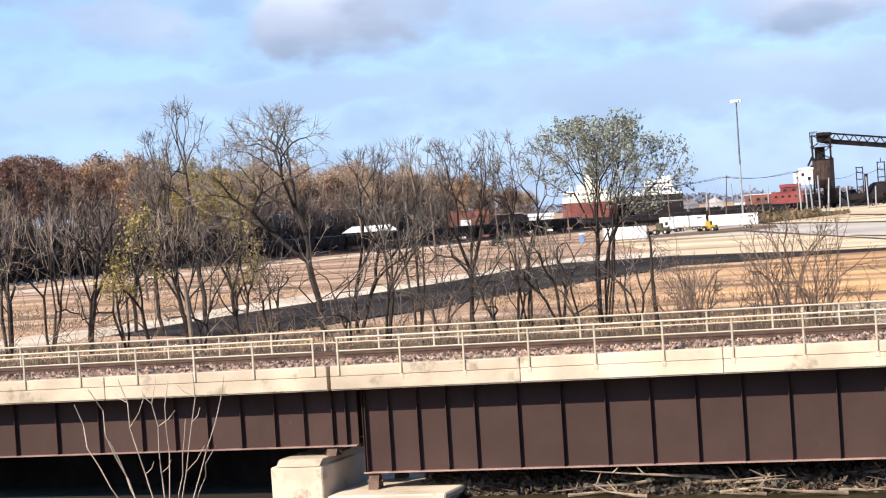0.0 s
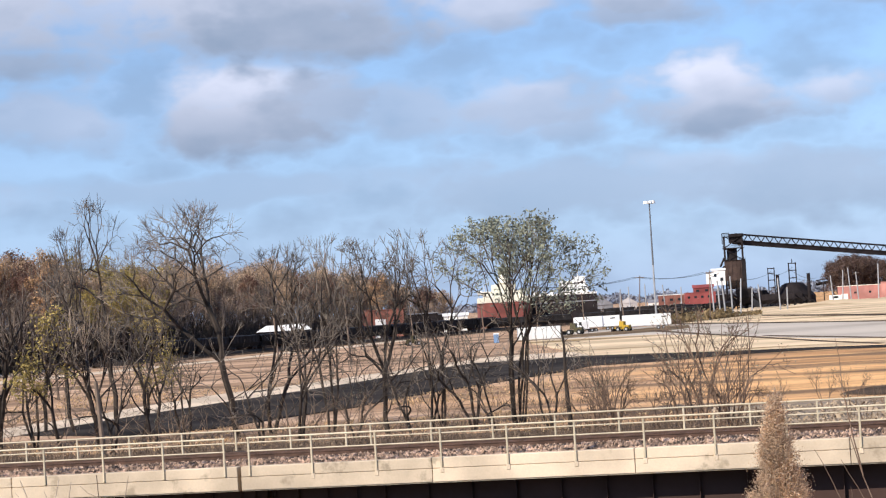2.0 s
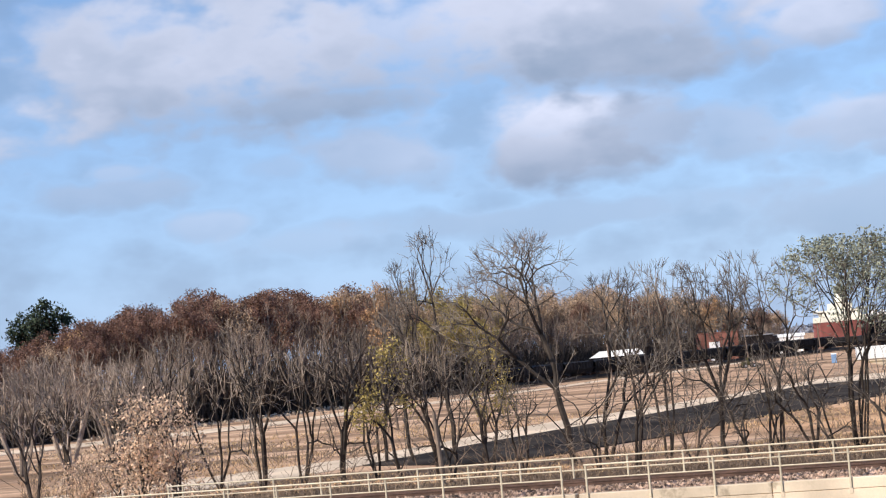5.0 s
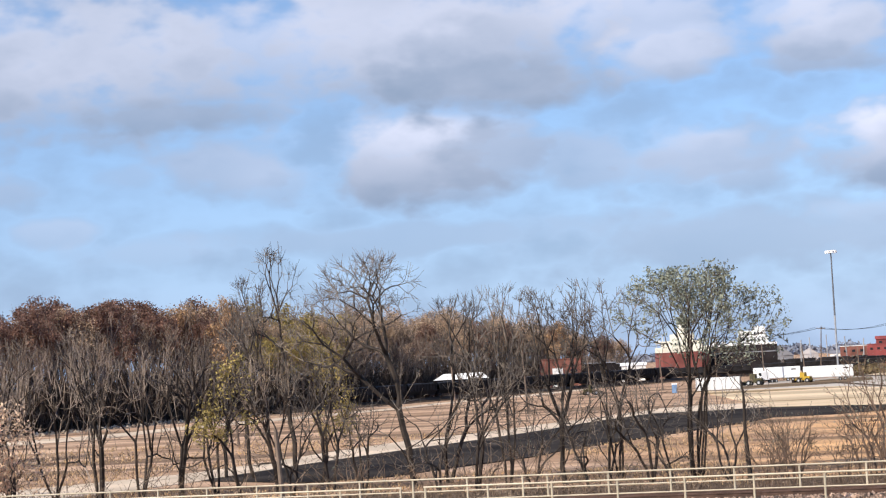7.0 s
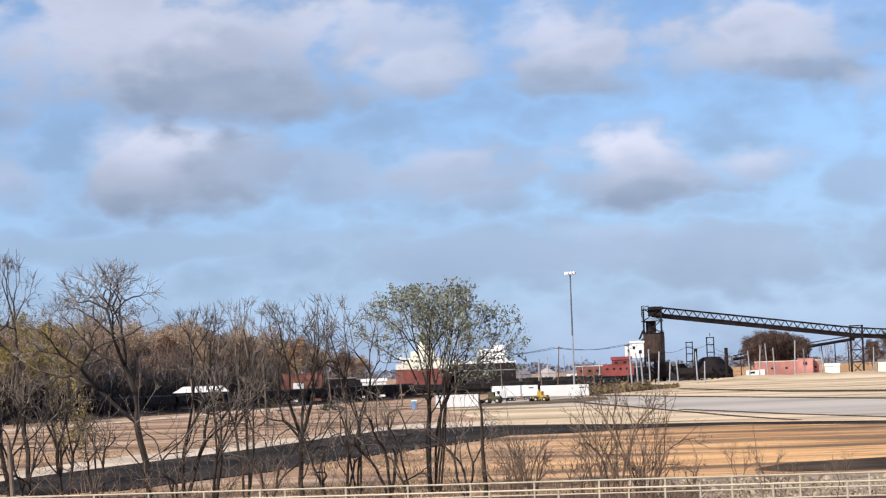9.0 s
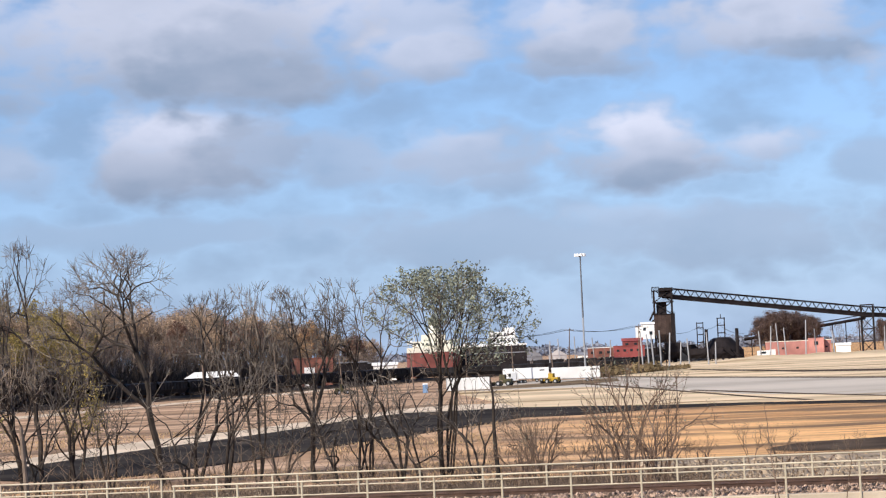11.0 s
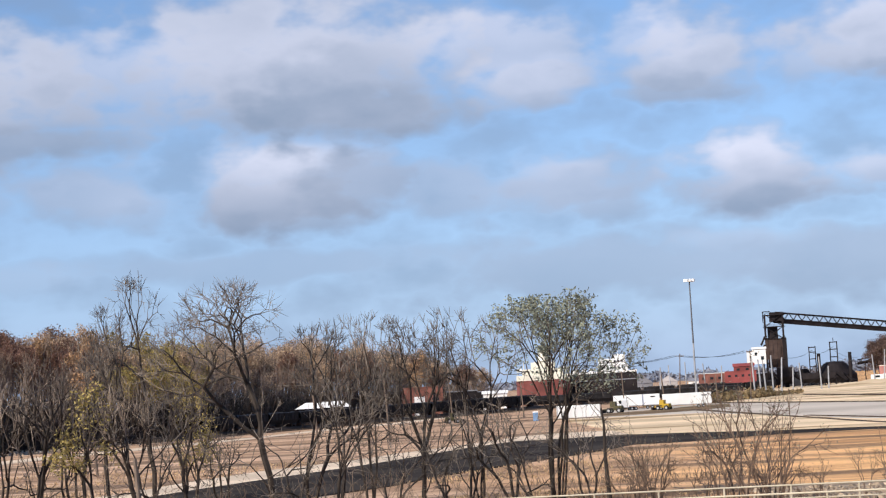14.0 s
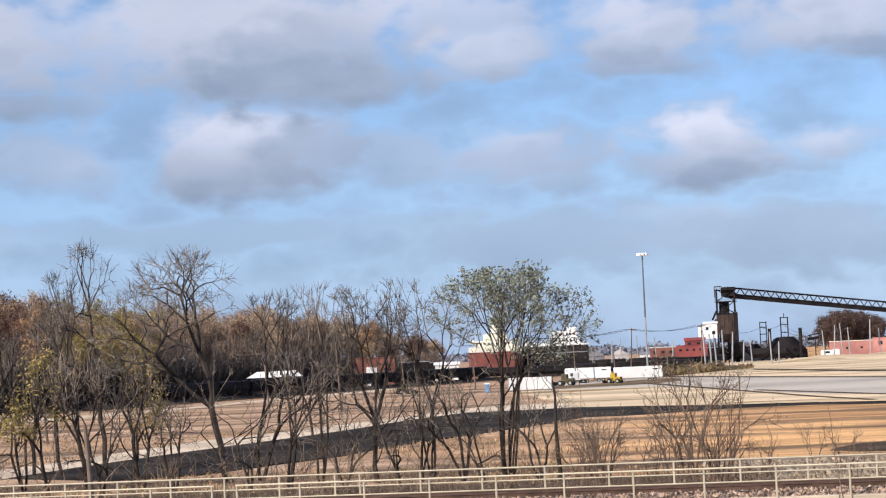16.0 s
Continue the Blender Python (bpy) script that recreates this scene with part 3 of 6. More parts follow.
def build_bridge():
    bridge = thing("railway_bridge", "steel plate-girder railway bridge with concrete edge over the river", "bridge")
    # concrete deck edge, cast in lengths
    for n0, n1 in ((0.0, 0.42), (4.75, 5.15)):
        cuts = [S0, -9.4, JOINT - 9.3, JOINT - 0.06]
        s = JOINT + 0.06
        while s < S1:
            cuts.append(s)
            s += 7.32
        cuts.append(S1)
        for a, b in zip(cuts, cuts[1:]):
            if b - a < 0.3:
                continue
            m = Mesh().box(a + 0.012, b - 0.012, n0 + (0.006 if n0 == 0 else 0), n1, -0.385, 0.0, bevel=0.025)
            m.box(a + 0.012, b - 0.012, n0, n1, -0.86, -0.392, bevel=0.012)
            m.box(a + 0.012, b - 0.012, n0 + 0.05 if n0 == 0 else n0 - 0.05, n1, -0.90, -0.855)
            bridge_part("deck_edge", place(m), CONCRETE, bridge)
    bridge_part("deck_slab", place(Mesh().box(S0, S1, 0.42, 4.75, -0.75, -0.35)), CONCRETE, bridge)
    # plate girders: a shallow one left of the joint, a deep one right of it
    for a, b, low, first in ((S0, 13.35, -3.04, False), (13.55, S1, -4.07, True)):
        for n in (1.15, 3.95):
            g = bridge_part("girder", place(Mesh().box(a, b, n - 0.02, n + 0.02, low, -0.78)), GIRDER, bridge, "dark brown painted plate girder")
            bridge_part("top_flange", place(Mesh().box(a, b, n - 0.24, n + 0.24, -0.80, -0.755)), GIRDER, g)
            bridge_part("bottom_flange", place(Mesh().box(a, b, n - 0.26, n + 0.26, low - 0.05, low, bevel=0.008)), FLANGE, g)
            at = []
            if first:
                s = a + 0.06
                for step in [0.09, 0.94, 1.13, 1.13, 1.10] + [1.64] * 30:
                    at.append(s)
                    s += step
            else:
                s = b - 0.42
                for step in [0.55, 1.15, 1.2, 1.4, 1.4, 1.4, 1.42] + [1.87] * 20:
                    at.append(s)
                    s -= step
            for s in at:
                if a <= s <= b and (n < 2 or s < a + 3):
                    m = Mesh().box(s - 0.012, s + 0.012, n - 0.20, n - 0.021, low + 0.002, -0.802)
                    m.box(s - 0.05, s + 0.05, n - 0.034, n - 0.0205, low + 0.05, -0.85)
                    bridge_part("stiffener", place(m), GIRDER, g)
        for s in np.arange(a + 2, b, 4.6):
            m = Mesh().tube((s, 1.2, low + 0.25), (s, 3.9, -0.95), 0.06, n=6).tube((s, 1.2, -0.95), (s, 3.9, low + 0.25), 0.06, n=6)
            m.box(s - 0.05, s + 0.05, 1.2, 3.9, low + 0.15, low + 0.27)
            bridge_part("cross_frame", place(m), GIRDER, bridge)
    # girder end bearings
    for s, z0, z1 in ((12.3, -3.42, -3.09), (13.9, -4.74, -4.12)):
        for n in (1.15, 3.95):
            m = Mesh().prism([(n - 0.3, z0), (n + 0.3, z0), (n + 0.12, z1), (n - 0.12, z1)], s - 0.2, s + 0.2)
            m.tube((s - 0.3, n, (z0 + z1) / 2), (s + 0.3, n, (z0 + z1) / 2), 0.07, n=8)
            bridge_part("bearing", place(m), RUST, bridge, "rusty steel bearing shoe")
    return bridge


ANCHOR = Mesh().box(-0.32, 0.32, -0.12, 0.12, 0.0, 0.26, bevel=0.02).data("anchor_block", TIE)


def build_railing(name, n, spacing, start, stop, offset, split):
    rail = thing(name, "cream-painted steel pipe handrail on the bridge edge", "railing", group="bridge railings")
    posts = []
    if split:
        posts = [s for s in np.arange(12.2, start, -spacing)] + [s for s in np.arange(13.18, stop, spacing)]
    else:
        posts = [offset - 0.75] + list(np.arange(offset, 15.5, spacing)) + list(np.arange(16.25, stop, 2.43))
    post = Mesh()
    post.box(-0.035, 0.035, -0.03, 0.03, -0.34, 1.04, bevel=0.008)
    post.box(-0.06, 0.06, 0.02 if n < 2 else -0.045, 0.045 if n < 2 else -0.02, -0.36, -0.10)
    post_mesh = post.data("post", RAILPAINT)
    pad_mesh = Mesh().box(-0.07, 0.07, 0.0, 0.05, -0.54, -0.34, bevel=0.012).data("pad", CONCRETE)
    turn = Matrix.Rotation(math.atan2(ALONG.y, ALONG.x), 4, "Z")
    for s in posts:
        ob = part("post", post_mesh, None, rail)
        ob.matrix_basis = Matrix.Translation(on_bridge(s, n, 0)) @ turn
        if n < 2 and s > 13.5:
            ob = part("post_pad", pad_mesh, None, rail, "pale concrete pad under the post")
            ob.matrix_basis = Matrix.Translation(on_bridge(s, n, 0)) @ turn
        if n > 2:
            block = part("anchor_block", ANCHOR, None, rail, "dark block at the foot of the post")
            block.matrix_basis = Matrix.Translation(on_bridge(s + 0.35, n - 0.28, 0)) @ turn
    lo, hi = min(posts), max(posts)
    for z, r in ((1.04, 0.034), (0.56, 0.026)):
        runs = [(lo - 0.05, 12.25), (13.12, hi + 0.05)] if split else [(lo - 0.05, hi + 0.05)]
        for a, b in runs:
            part("pipe", place(Mesh().tube((a, n, z), (b, n, z), r, n=8)), RAILPAINT, rail)
    return rail


bridge = build_bridge()
build_railing("railing", -0.02, 2.44, -14.0, 46.0, 0.0, True)
build_railing("railing", 4.88, 2.29, -8.6, 46.0, -7.66, False)


def build_track():
    track = thing("railway_track", "rusty rails on dark timber ties in ballast", "track")
    shape = [(-0.07, 0.0), (0.07, 0.0), (0.07, 0.02), (0.012, 0.035), (0.012, 0.12), (0.036, 0.13), (0.036, 0.165), (-0.036, 0.165), (-0.036, 0.13), (-0.012, 0.12), (-0.012, 0.035), (-0.07, 0.02)]
    for n in (1.75, 3.19):
        part("rail", place(Mesh().prism([(n + a, 0.16 + b) for a, b in shape], S0, S1)), RUST, track)
    for n in (2.2, 2.74):
        part("guard_rail", place(Mesh().prism([(n + a, 0.16 + b) for a, b in shape], S0, S1)), RUST, track)
    tie = Mesh().box(-0.11, 0.11, -1.3, 1.3, -0.10, 0.16, bevel=0.012).data("tie", TIE)
    turn = Matrix.Rotation(math.atan2(ALONG.y, ALONG.x), 4, "Z")
    for s in np.arange(S0 + 0.2, S1, 0.55):
        ob = part("tie", tie, None, track)
        ob.matrix_basis = Matrix.Translation(on_bridge(s, 2.47, 0)) @ turn
    rng = random.Random(5)
    m = Mesh()
    m.v, m.f = [], []
    bed = Mesh()
    bed.prism([(0.44, -0.36), (4.73, -0.36), (4.73, -0.05), (3.9, 0.09), (1.0, 0.09), (0.44, -0.05)], S0, S1)
    tagged(part("ballast_bed", place(bed), BALLASTBED, track), "", kind="stuff")
    for i in range(12000):
        s = rng.uniform(S0, S1)
        n = 0.46 + 1.2 * rng.random() ** 1.3 if rng.random() < 0.75 else rng.uniform(1.6, 4.7)
        z = (-0.05 + 0.14 * min(1, (n - 0.44) / 0.56)) if n < 3.9 else 0.03
        r = rng.uniform(0.045, 0.12)
        pts = [Vector((math.cos(a) * r * rng.uniform(0.7, 1.3), math.sin(a) * r * rng.uniform(0.7, 1.3), 0)) for a in (0.3, 1.6, 2.9, 4.4)]
        top = Vector((rng.uniform(-0.3, 0.3) * r, rng.uniform(-0.3, 0.3) * r, r * rng.uniform(0.7, 1.4)))
        m.add([Vector((s, n, z)) + p for p in pts] + [Vector((s, n, z)) + top], [(0, 1, 4), (1, 2, 4), (2, 3, 4), (3, 0, 4)])
    tagged(part("loose_ballast", place(m), BALLAST, track), "grey-brown crushed stone ballast", kind="stuff")


build_track()


def build_piers():
    pier = thing("bridge_pier", "pale concrete bridge pier standing in the river", "pier", group="bridge piers")
    part("shaft", place(Mesh().box(10.22, 12.3, -0.1, 5.2, -8.0, -3.66, bevel=0.05)), CONCRETE, pier)
    part("cap", place(Mesh().prism([(-0.12, -3.66), (5.2, -3.66), (5.2, -3.42), (0.25, -3.42)], 10.45, 12.2)), CONCRETE, pier, "pale sunlit concrete cap")
    low = thing("bridge_pier", "low pale concrete pier under the deep girder", "pier", group="bridge piers")
    part("shaft", place(Mesh().box(12.8, 17.0, -0.3, 5.0, -8.0, -5.0, bevel=0.05)), CONCRETE, low)
    part("cap", place(Mesh().box(12.6, 17.2, -0.5, 5.2, -5.0, -4.72, bevel=0.06)), CONCRETE, low)
    end = thing("bridge_abutment", "concrete abutment at the end of the bridge", "abutment")
    part("wall", place(Mesh().box(S1 - 1.2, S1 + 3.0, -0.2, 5.4, -8.5, -4.2)), CONCRETE, end)
    part("backwall", place(Mesh().box(S1 + 0.05, S1 + 3.0, -0.2, 5.4, -4.2, 0.0)), CONCRETE, end)
    left = thing("bridge_abutment", "concrete abutment in the shade of the bridge", "abutment")
    part("wall", place(Mesh().box(S0 - 3.0, S0 + 0.9, -0.2, 5.4, -8.5, -3.1)), CONCRETE, left)
    part("backwall", place(Mesh().box(S0 - 3.0, S0 - 0.05, -0.2, 5.4, -3.1, 0.0)), CONCRETE, left)
    # added wall, coloured near black to read as shade below the shallow girder
    wall = thing("retaining_wall", "near-black wall added to stand in for the deep shade under the bridge", "wall")
    part("wall", place(Mesh().box(S0 - 20, 11.0, 6.2, 7.0, -8.0, -3.3, bevel=0.05)), SHADEBLACK, wall)


build_piers()


# ---- trees ----
def tubes(segments, sides):
    """Vertices and faces of many tapered tubes: rows of (x0, y0, z0, x1, y1, z1, r0, r1)."""
    a = np.array(segments, float)
    p, q, r0, r1 = a[:, 0:3], a[:, 3:6], a[:, 6], a[:, 7]
    d = q - p
    d /= np.maximum(np.linalg.norm(d, axis=1), 1e-6)[:, None]
    ref = np.where(np.abs(d[:, 2:3]) < 0.9, np.array([[0, 0, 1.0]]), np.array([[1.0, 0, 0]]))
    s = np.cross(d, ref)
    s /= np.linalg.norm(s, axis=1)[:, None]
    t = np.cross(d, s)
    ang = np.arange(sides) * 2 * np.pi / sides
    ring = s[:, None, :] * np.cos(ang)[None, :, None] + t[:, None, :] * np.sin(ang)[None, :, None]
    v = np.concatenate([p[:, None, :] + ring * r0[:, None, None], q[:, None, :] + ring * r1[:, None, None]], axis=1).reshape(-1, 3)
    base = np.arange(len(a))[:, None] * 2 * sides
    i = np.arange(sides)
    quad = np.stack([i, (i + 1) % sides, sides + (i + 1) % sides, sides + i], 1)
    f = (base[:, :, None] + quad[None, :, :]).reshape(-1, 4)
    return v, f


def leaves(points, rng, size, per, spread):
    """Small bent leaf quads scattered round points."""
    pts = np.repeat(np.array(points, float), per, axis=0)
    k = len(pts)
    pts = pts + rng.normal(0, spread, (k, 3))
    a = rng.normal(0, 1, (k, 3))
    a /= np.linalg.norm(a, axis=1)[:, None]
    b = np.cross(a, rng.normal(0, 1, (k, 3)))
    b /= np.linalg.norm(b, axis=1)[:, None]
    z = size * rng.uniform(0.6, 1.4, (k, 1))
    v = np.stack([pts - a * z, pts + b * z * 0.45, pts + a * z, pts - b * z * 0.45], 1).reshape(-1, 3)
    f = np.arange(4 * k).reshape(-1, 4)
    return v, f


def raw_mesh(name, chunks, material):
    me = bpy.data.meshes.new(name)
    verts, faces, o = [], [], 0
    for v, f in chunks:
        verts.append(v)
        faces += (f + o).tolist()
        o += len(v)
    me.from_pydata(np.concatenate(verts).tolist(), [], faces)
    me.materials.append(material)
    return me


def grow(rng, height, stems=1, lean=0.15, first=0.3, limbs=9, angle=50, reach=0.45, levels=4, radius=None, droop=0.0, forks=(9, 6, 5, 4), up=0.25, thin=0.012, crook=0.16):
    """Bare branches: thick segments, thin segments, and the tips."""
    thick, slim, tips = [], [], []
    split = max(0.035, thin * 1.6)
    radius = radius or height * 0.012

    def branch(start, way, length, r, level):
        steps = (7, 5, 4, 3, 2)[level]
        p, d = np.array(start, float), np.array(way, float)
        places = []
        for k in range(steps):
            d = d + rng.normal(0, crook if level else crook * 0.5, 3) + np.array([0, 0, up * (0.5 if level else 0.15)])
            if level >= 3:
                d = d - np.array([0, 0, droop])
            d /= np.linalg.norm(d)
            q = p + d * length / steps
            taper = 0.65 if level == 0 else 0.75
            ra = r * (1 - taper * k / steps)
            rb = r * (1 - taper * (k + 1) / steps)
            (thick if r > split else slim).append((*p, *q, max(ra, thin), max(rb, thin)))
            places.append((q, d.copy(), rb, (k + 1) / steps))
            p = q
        if level + 1 >= levels:
            tips.extend([pl[0] for pl in places[-2:]])
            return
        count = limbs if level == 0 else forks[level]
        for c in range(count):
            lo = first if level == 0 else 0.35
            u = lo + (1 - lo) * (c + rng.random()) / count
            q, dd, rb, _ = places[min(steps - 1, int(u * steps))]
            back = places[max(0, min(steps - 1, int(u * steps)) - 1)][0]
            q = back + (q - back) * rng.random()
            side = rng.normal(0, 1, 3)
            side -= dd * side.dot(dd)
            side /= np.linalg.norm(side)
            an = np.radians(angle * rng.uniform(0.55, 1.15))
            w = dd * np.cos(an) + side * np.sin(an)
            if level == 0:
                size = length * reach * (1.15 - 0.55 * u) * rng.uniform(0.7, 1.2)
            else:
                size = length * rng.uniform(0.35, 0.6)
            branch(q, w, size, max(rb * rng.uniform(0.45, 0.7), thin), level + 1)

    for s in range(stems):
        a = rng.uniform(0, 2 * np.pi)
        tilt = lean * (rng.uniform(0.5, 1.3) if stems > 1 else rng.uniform(0, 1))
        way = np.array([np.cos(a) * tilt, np.sin(a) * tilt, 1.0])
        start = np.array([np.cos(a), np.sin(a), 0]) * (0.25 if stems > 1 else 0) - np.array([0, 0, 0.3])
        branch(start, way / np.linalg.norm(way), height * (1 if s == 0 else rng.uniform(0.6, 0.95)), radius * (1 if s == 0 else rng.uniform(0.6, 0.9)), 0)
    return thick, slim, tips


def spread_tree(rng, height, low=0.45, wide=4.0, stems=2, n=420, balance=0.45, tip=0.013, lean=0.0, flare=0.35, stray=0.12, power=2.05, shell=0.5, twigs=4, rise=0.0, bare=0.18, arch=0.0):
    """Branches that reach for points spread through a domed crown, each by the shortest way along the tree."""
    mid = height * (low + 1) / 2
    half = height * (1 - low) / 2
    pts = []
    while len(pts) < n:
        d = rng.normal(0, 1, 3)
        d /= np.linalg.norm(d)
        r = rng.random() ** shell
        if d[2] * r < -0.75:
            continue
        lump = 0.84 + 0.26 * np.sin(3.1 * np.arctan2(d[1], d[0]) + height) * np.cos(2.3 * d[2])
        pts.append(np.array([d[0] * wide * lump + lean, d[1] * wide * lump, half * d[2] * (1.0 if d[2] > 0 else 0.85)]) * np.array([r, r, r]) + np.array([0, 0, mid]))
    for k in range(int(n * stray)):
        a, u = rng.uniform(0, 2 * np.pi), rng.uniform(bare, low + 0.1)
        rr = wide * rng.uniform(0.25, 1.0)
        pts.append(np.array([np.cos(a) * rr, np.sin(a) * rr, height * u]))
    pts = np.array(pts)
    nodes, parent, length = [np.array([0.0, 0.0, -0.3])], [-1], [0.0]
    for k in range(stems):
        a = rng.uniform(0, 2 * np.pi) + k * 2 * np.pi / stems
        out = wide * flare * (rng.uniform(0.5, 1.2) if stems > 1 else 0.15)
        last = 0
        steps = 8
        for j in range(1, steps + 1):
            u = j / steps
            bend = u ** 1.05
            q = np.array([np.cos(a) * out * bend + lean * bend * 0.8, np.sin(a) * out * bend, height * (rise or low + 0.12) * u * rng.uniform(0.97, 1.03)])
            q[:2] += rng.normal(0, 0.003 * height, 2) * (u > 0.1)
            nodes.append(q)
            parent.append(last)
            length.append(length[last] + np.linalg.norm(q - nodes[last]))
            last = len(nodes) - 1
    best = np.full(len(pts), np.inf)
    link = np.zeros(len(pts), int)
    for i, q in enumerate(nodes):
        if i == 0:
            continue
        c = np.linalg.norm(pts - q, axis=1) + balance * length[i]
        c = np.where(pts[:, 2] < q[2] - 0.4, c * 1.5, c)
        better = c < best
        best[better], link[better] = c[better], i
    todo = np.ones(len(pts), bool)
    for _ in range(len(pts)):
        i = int(np.argmin(np.where(todo, best, np.inf)))
        todo[i] = False
        q = pts[i]
        nodes.append(q)
        parent.append(int(link[i]))
        length.append(length[link[i]] + np.linalg.norm(q - nodes[link[i]]))
        k = len(nodes) - 1
        c = np.linalg.norm(pts - q, axis=1) + balance * length[k]
        c = np.where(pts[:, 2] < q[2] - 0.4, c * 1.4, c)
        better = todo & (c < best)
        best[better], link[better] = c[better], k
    total = len(nodes)
    # straighten the ways a little, so that limbs run on smoothly
    weight = np.ones(total)
    for k in range(total - 1, 0, -1):
        weight[parent[k]] += weight[k]
    heavy = np.full(total, -1)
    for k in range(1, total):
        h = heavy[parent[k]]
        if h < 0 or weight[k] > weight[h]:
            heavy[parent[k]] = k
    for _ in range(4):
        for k in range(stems * 8 + 1, total):
            if heavy[k] >= 0:
                nodes[k] = 0.5 * nodes[k] + 0.25 * (nodes[parent[k]] + nodes[heavy[k]])
    area = np.zeros(total)
    kids = np.zeros(total, int)
    for k in range(1, total):
        kids[parent[k]] += 1
    for k in range(total - 1, 0, -1):
        area[k] = max(area[k], tip ** power)
        area[parent[k]] += area[k] * (1.0 if k > stems * 8 else 1.12)
    r = area ** (1 / power)
    thick, slim, tips = [], [], []
    split = max(0.035, tip * 1.7)
    for k in range(1, total):
        a, b = nodes[parent[k]], nodes[k]
        d = np.linalg.norm(b - a)
        m = (a + b) / 2 + rng.normal(0, (0.08 if k > stems * 8 else 0.02) * d, 3) + np.array([0, 0, -0.05 * d if k > stems * 8 else 0])
        r0, r1 = min(r[parent[k]], r[k] * 1.3), r[k]
        rm = (r0 + r1) / 2
        put = thick if r1 > split else slim
        put.append((*a, *m, r0, rm))
        put.append((*m, *b, rm, r1))
        if kids[k] == 0:
            way = (b - m) / max(1e-6, np.linalg.norm(b - m))
            tips.append(b)
            for j in range(twigs):
                w = way + rng.normal(0, 0.75, 3) + np.array([0, 0, 0.08])
                w /= np.linalg.norm(w)
                e = b + w * rng.uniform(0.02, 0.045) * height
                slim.append((*b, *e, tip * 0.9, tip * 0.45))
                tips.append(e)
    return thick, slim, tips


def vase_tree(rng, height, wide=4.0, stems=2, trunk=0.3, lean=0.0, angle=32, levels=6, tip=0.017, power=2.25, flare=0.35, side=0.35, twigs=3, crook=0.10, up=0.05, low_limbs=2, base=0.2, ratio=(0.66, 0.86), twig_length=0.035, flat=1.0, dome=1.0):
    """A tree of forking limbs that rise and fan out, with short twigs at their ends."""
    nodes, parent, ends = [np.array([0.0, 0.0, -0.3])], [-1], []

    def turned(d, an, az):
        s = np.cross(d, (0.31, 0.77, 0.55))
        s /= np.linalg.norm(s)
        t = np.cross(d, s)
        return d * math.cos(an) + (s * math.cos(az) + t * math.sin(az)) * math.sin(an)

    def limb(last, d, length, level):
        steps = 4 if level < 2 else 3 if level < 4 else 2
        for k in range(steps):
            d = d + rng.normal(0, crook, 3) + np.array([0, 0, up * (0.3 if level < 3 else 1.0)])
            d /= np.linalg.norm(d)
            nodes.append(nodes[last] + d * length / steps)
            parent.append(last)
            last = len(nodes) - 1
            if level > 0 and k < steps - 1 and rng.random() < side:
                way = turned(d, radians(angle * rng.uniform(1.0, 1.6)), rng.uniform(0, 6.28))
                limb(last, way, length * rng.uniform(0.4, 0.65), min(levels, level + 3))
        if level >= levels:
            ends.append(last)
            return
        count = 3 if rng.random() < 0.28 else 2
        az = rng.uniform(0, 6.28)
        for c in range(count):
            an = radians(angle * (rng.uniform(0.35, 0.75) if c == 0 else rng.uniform(0.8, 1.25)))
            limb(last, turned(d, an, az + c * 6.283 / count + rng.normal(0, 0.3)), length * rng.uniform(*ratio), level + 1)

    a0 = rng.uniform(0, 6.28)
    for k in range(stems):
        a = a0 + k * 6.283 / stems + rng.normal(0, 0.3)
        tilt = flare * rng.uniform(0.5, 1.3) if stems > 1 else 0.05
        way = np.array([math.cos(a) * tilt + lean / height, math.sin(a) * tilt, 1.0])
        way /= np.linalg.norm(way)
        nodes.append(nodes[0] + np.array([math.cos(a) * base, math.sin(a) * base, 0.3]) * (stems > 1) + np.array([0, 0, 0.2]))
        parent.append(0)
        first = len(nodes) - 1
        size = height * trunk * rng.uniform(0.8, 1.1)
        limb(first, way, size, 0)
        # crooked low limbs that leave the trunk near the ground and curve up
        for j in range(low_limbs):
            at = first + 1 + int(rng.integers(0, 3))
            b = rng.uniform(0, 6.28)
            limb(at, np.array([math.cos(b), math.sin(b) * 0.8, 0.55]) / 1.14, size * rng.uniform(0.45, 0.75), levels - 2)
    total = len(nodes)
    pts = np.array(nodes)
    pts[:, 2] *= height / np.percentile(pts[:, 2], 99.7)
    rise = np.clip(pts[:, 2] / height, 0, 1)
    pts[:, 2] = np.where(pts[:, 2] > 0, height * (1 - (1 - rise) ** dome), pts[:, 2])
    far = np.percentile(np.hypot(pts[:, 0] - lean * pts[:, 2] / height, pts[:, 1]), 98.5)
    squeeze = wide / far
    grown = np.clip(pts[:, 2] / height * 3, 0, 1)
    pts[:, 0] *= 1 + (squeeze - 1) * grown
    pts[:, 1] *= 1 + (squeeze * flat - 1) * grown
    area = np.zeros(total)
    area[ends] = tip ** power
    for k in range(total - 1, 0, -1):
        area[k] = max(area[k], tip ** power)
        area[parent[k]] += area[k]
    r = area ** (1 / power)
    thick, slim, tips = [], [], []
    split = max(0.035, tip * 1.9)
    for k in range(1, total):
        a, b = pts[parent[k]], pts[k]
        (thick if r[k] > split else slim).append((*a, *b, min(r[parent[k]], r[k] * 1.25), r[k]))
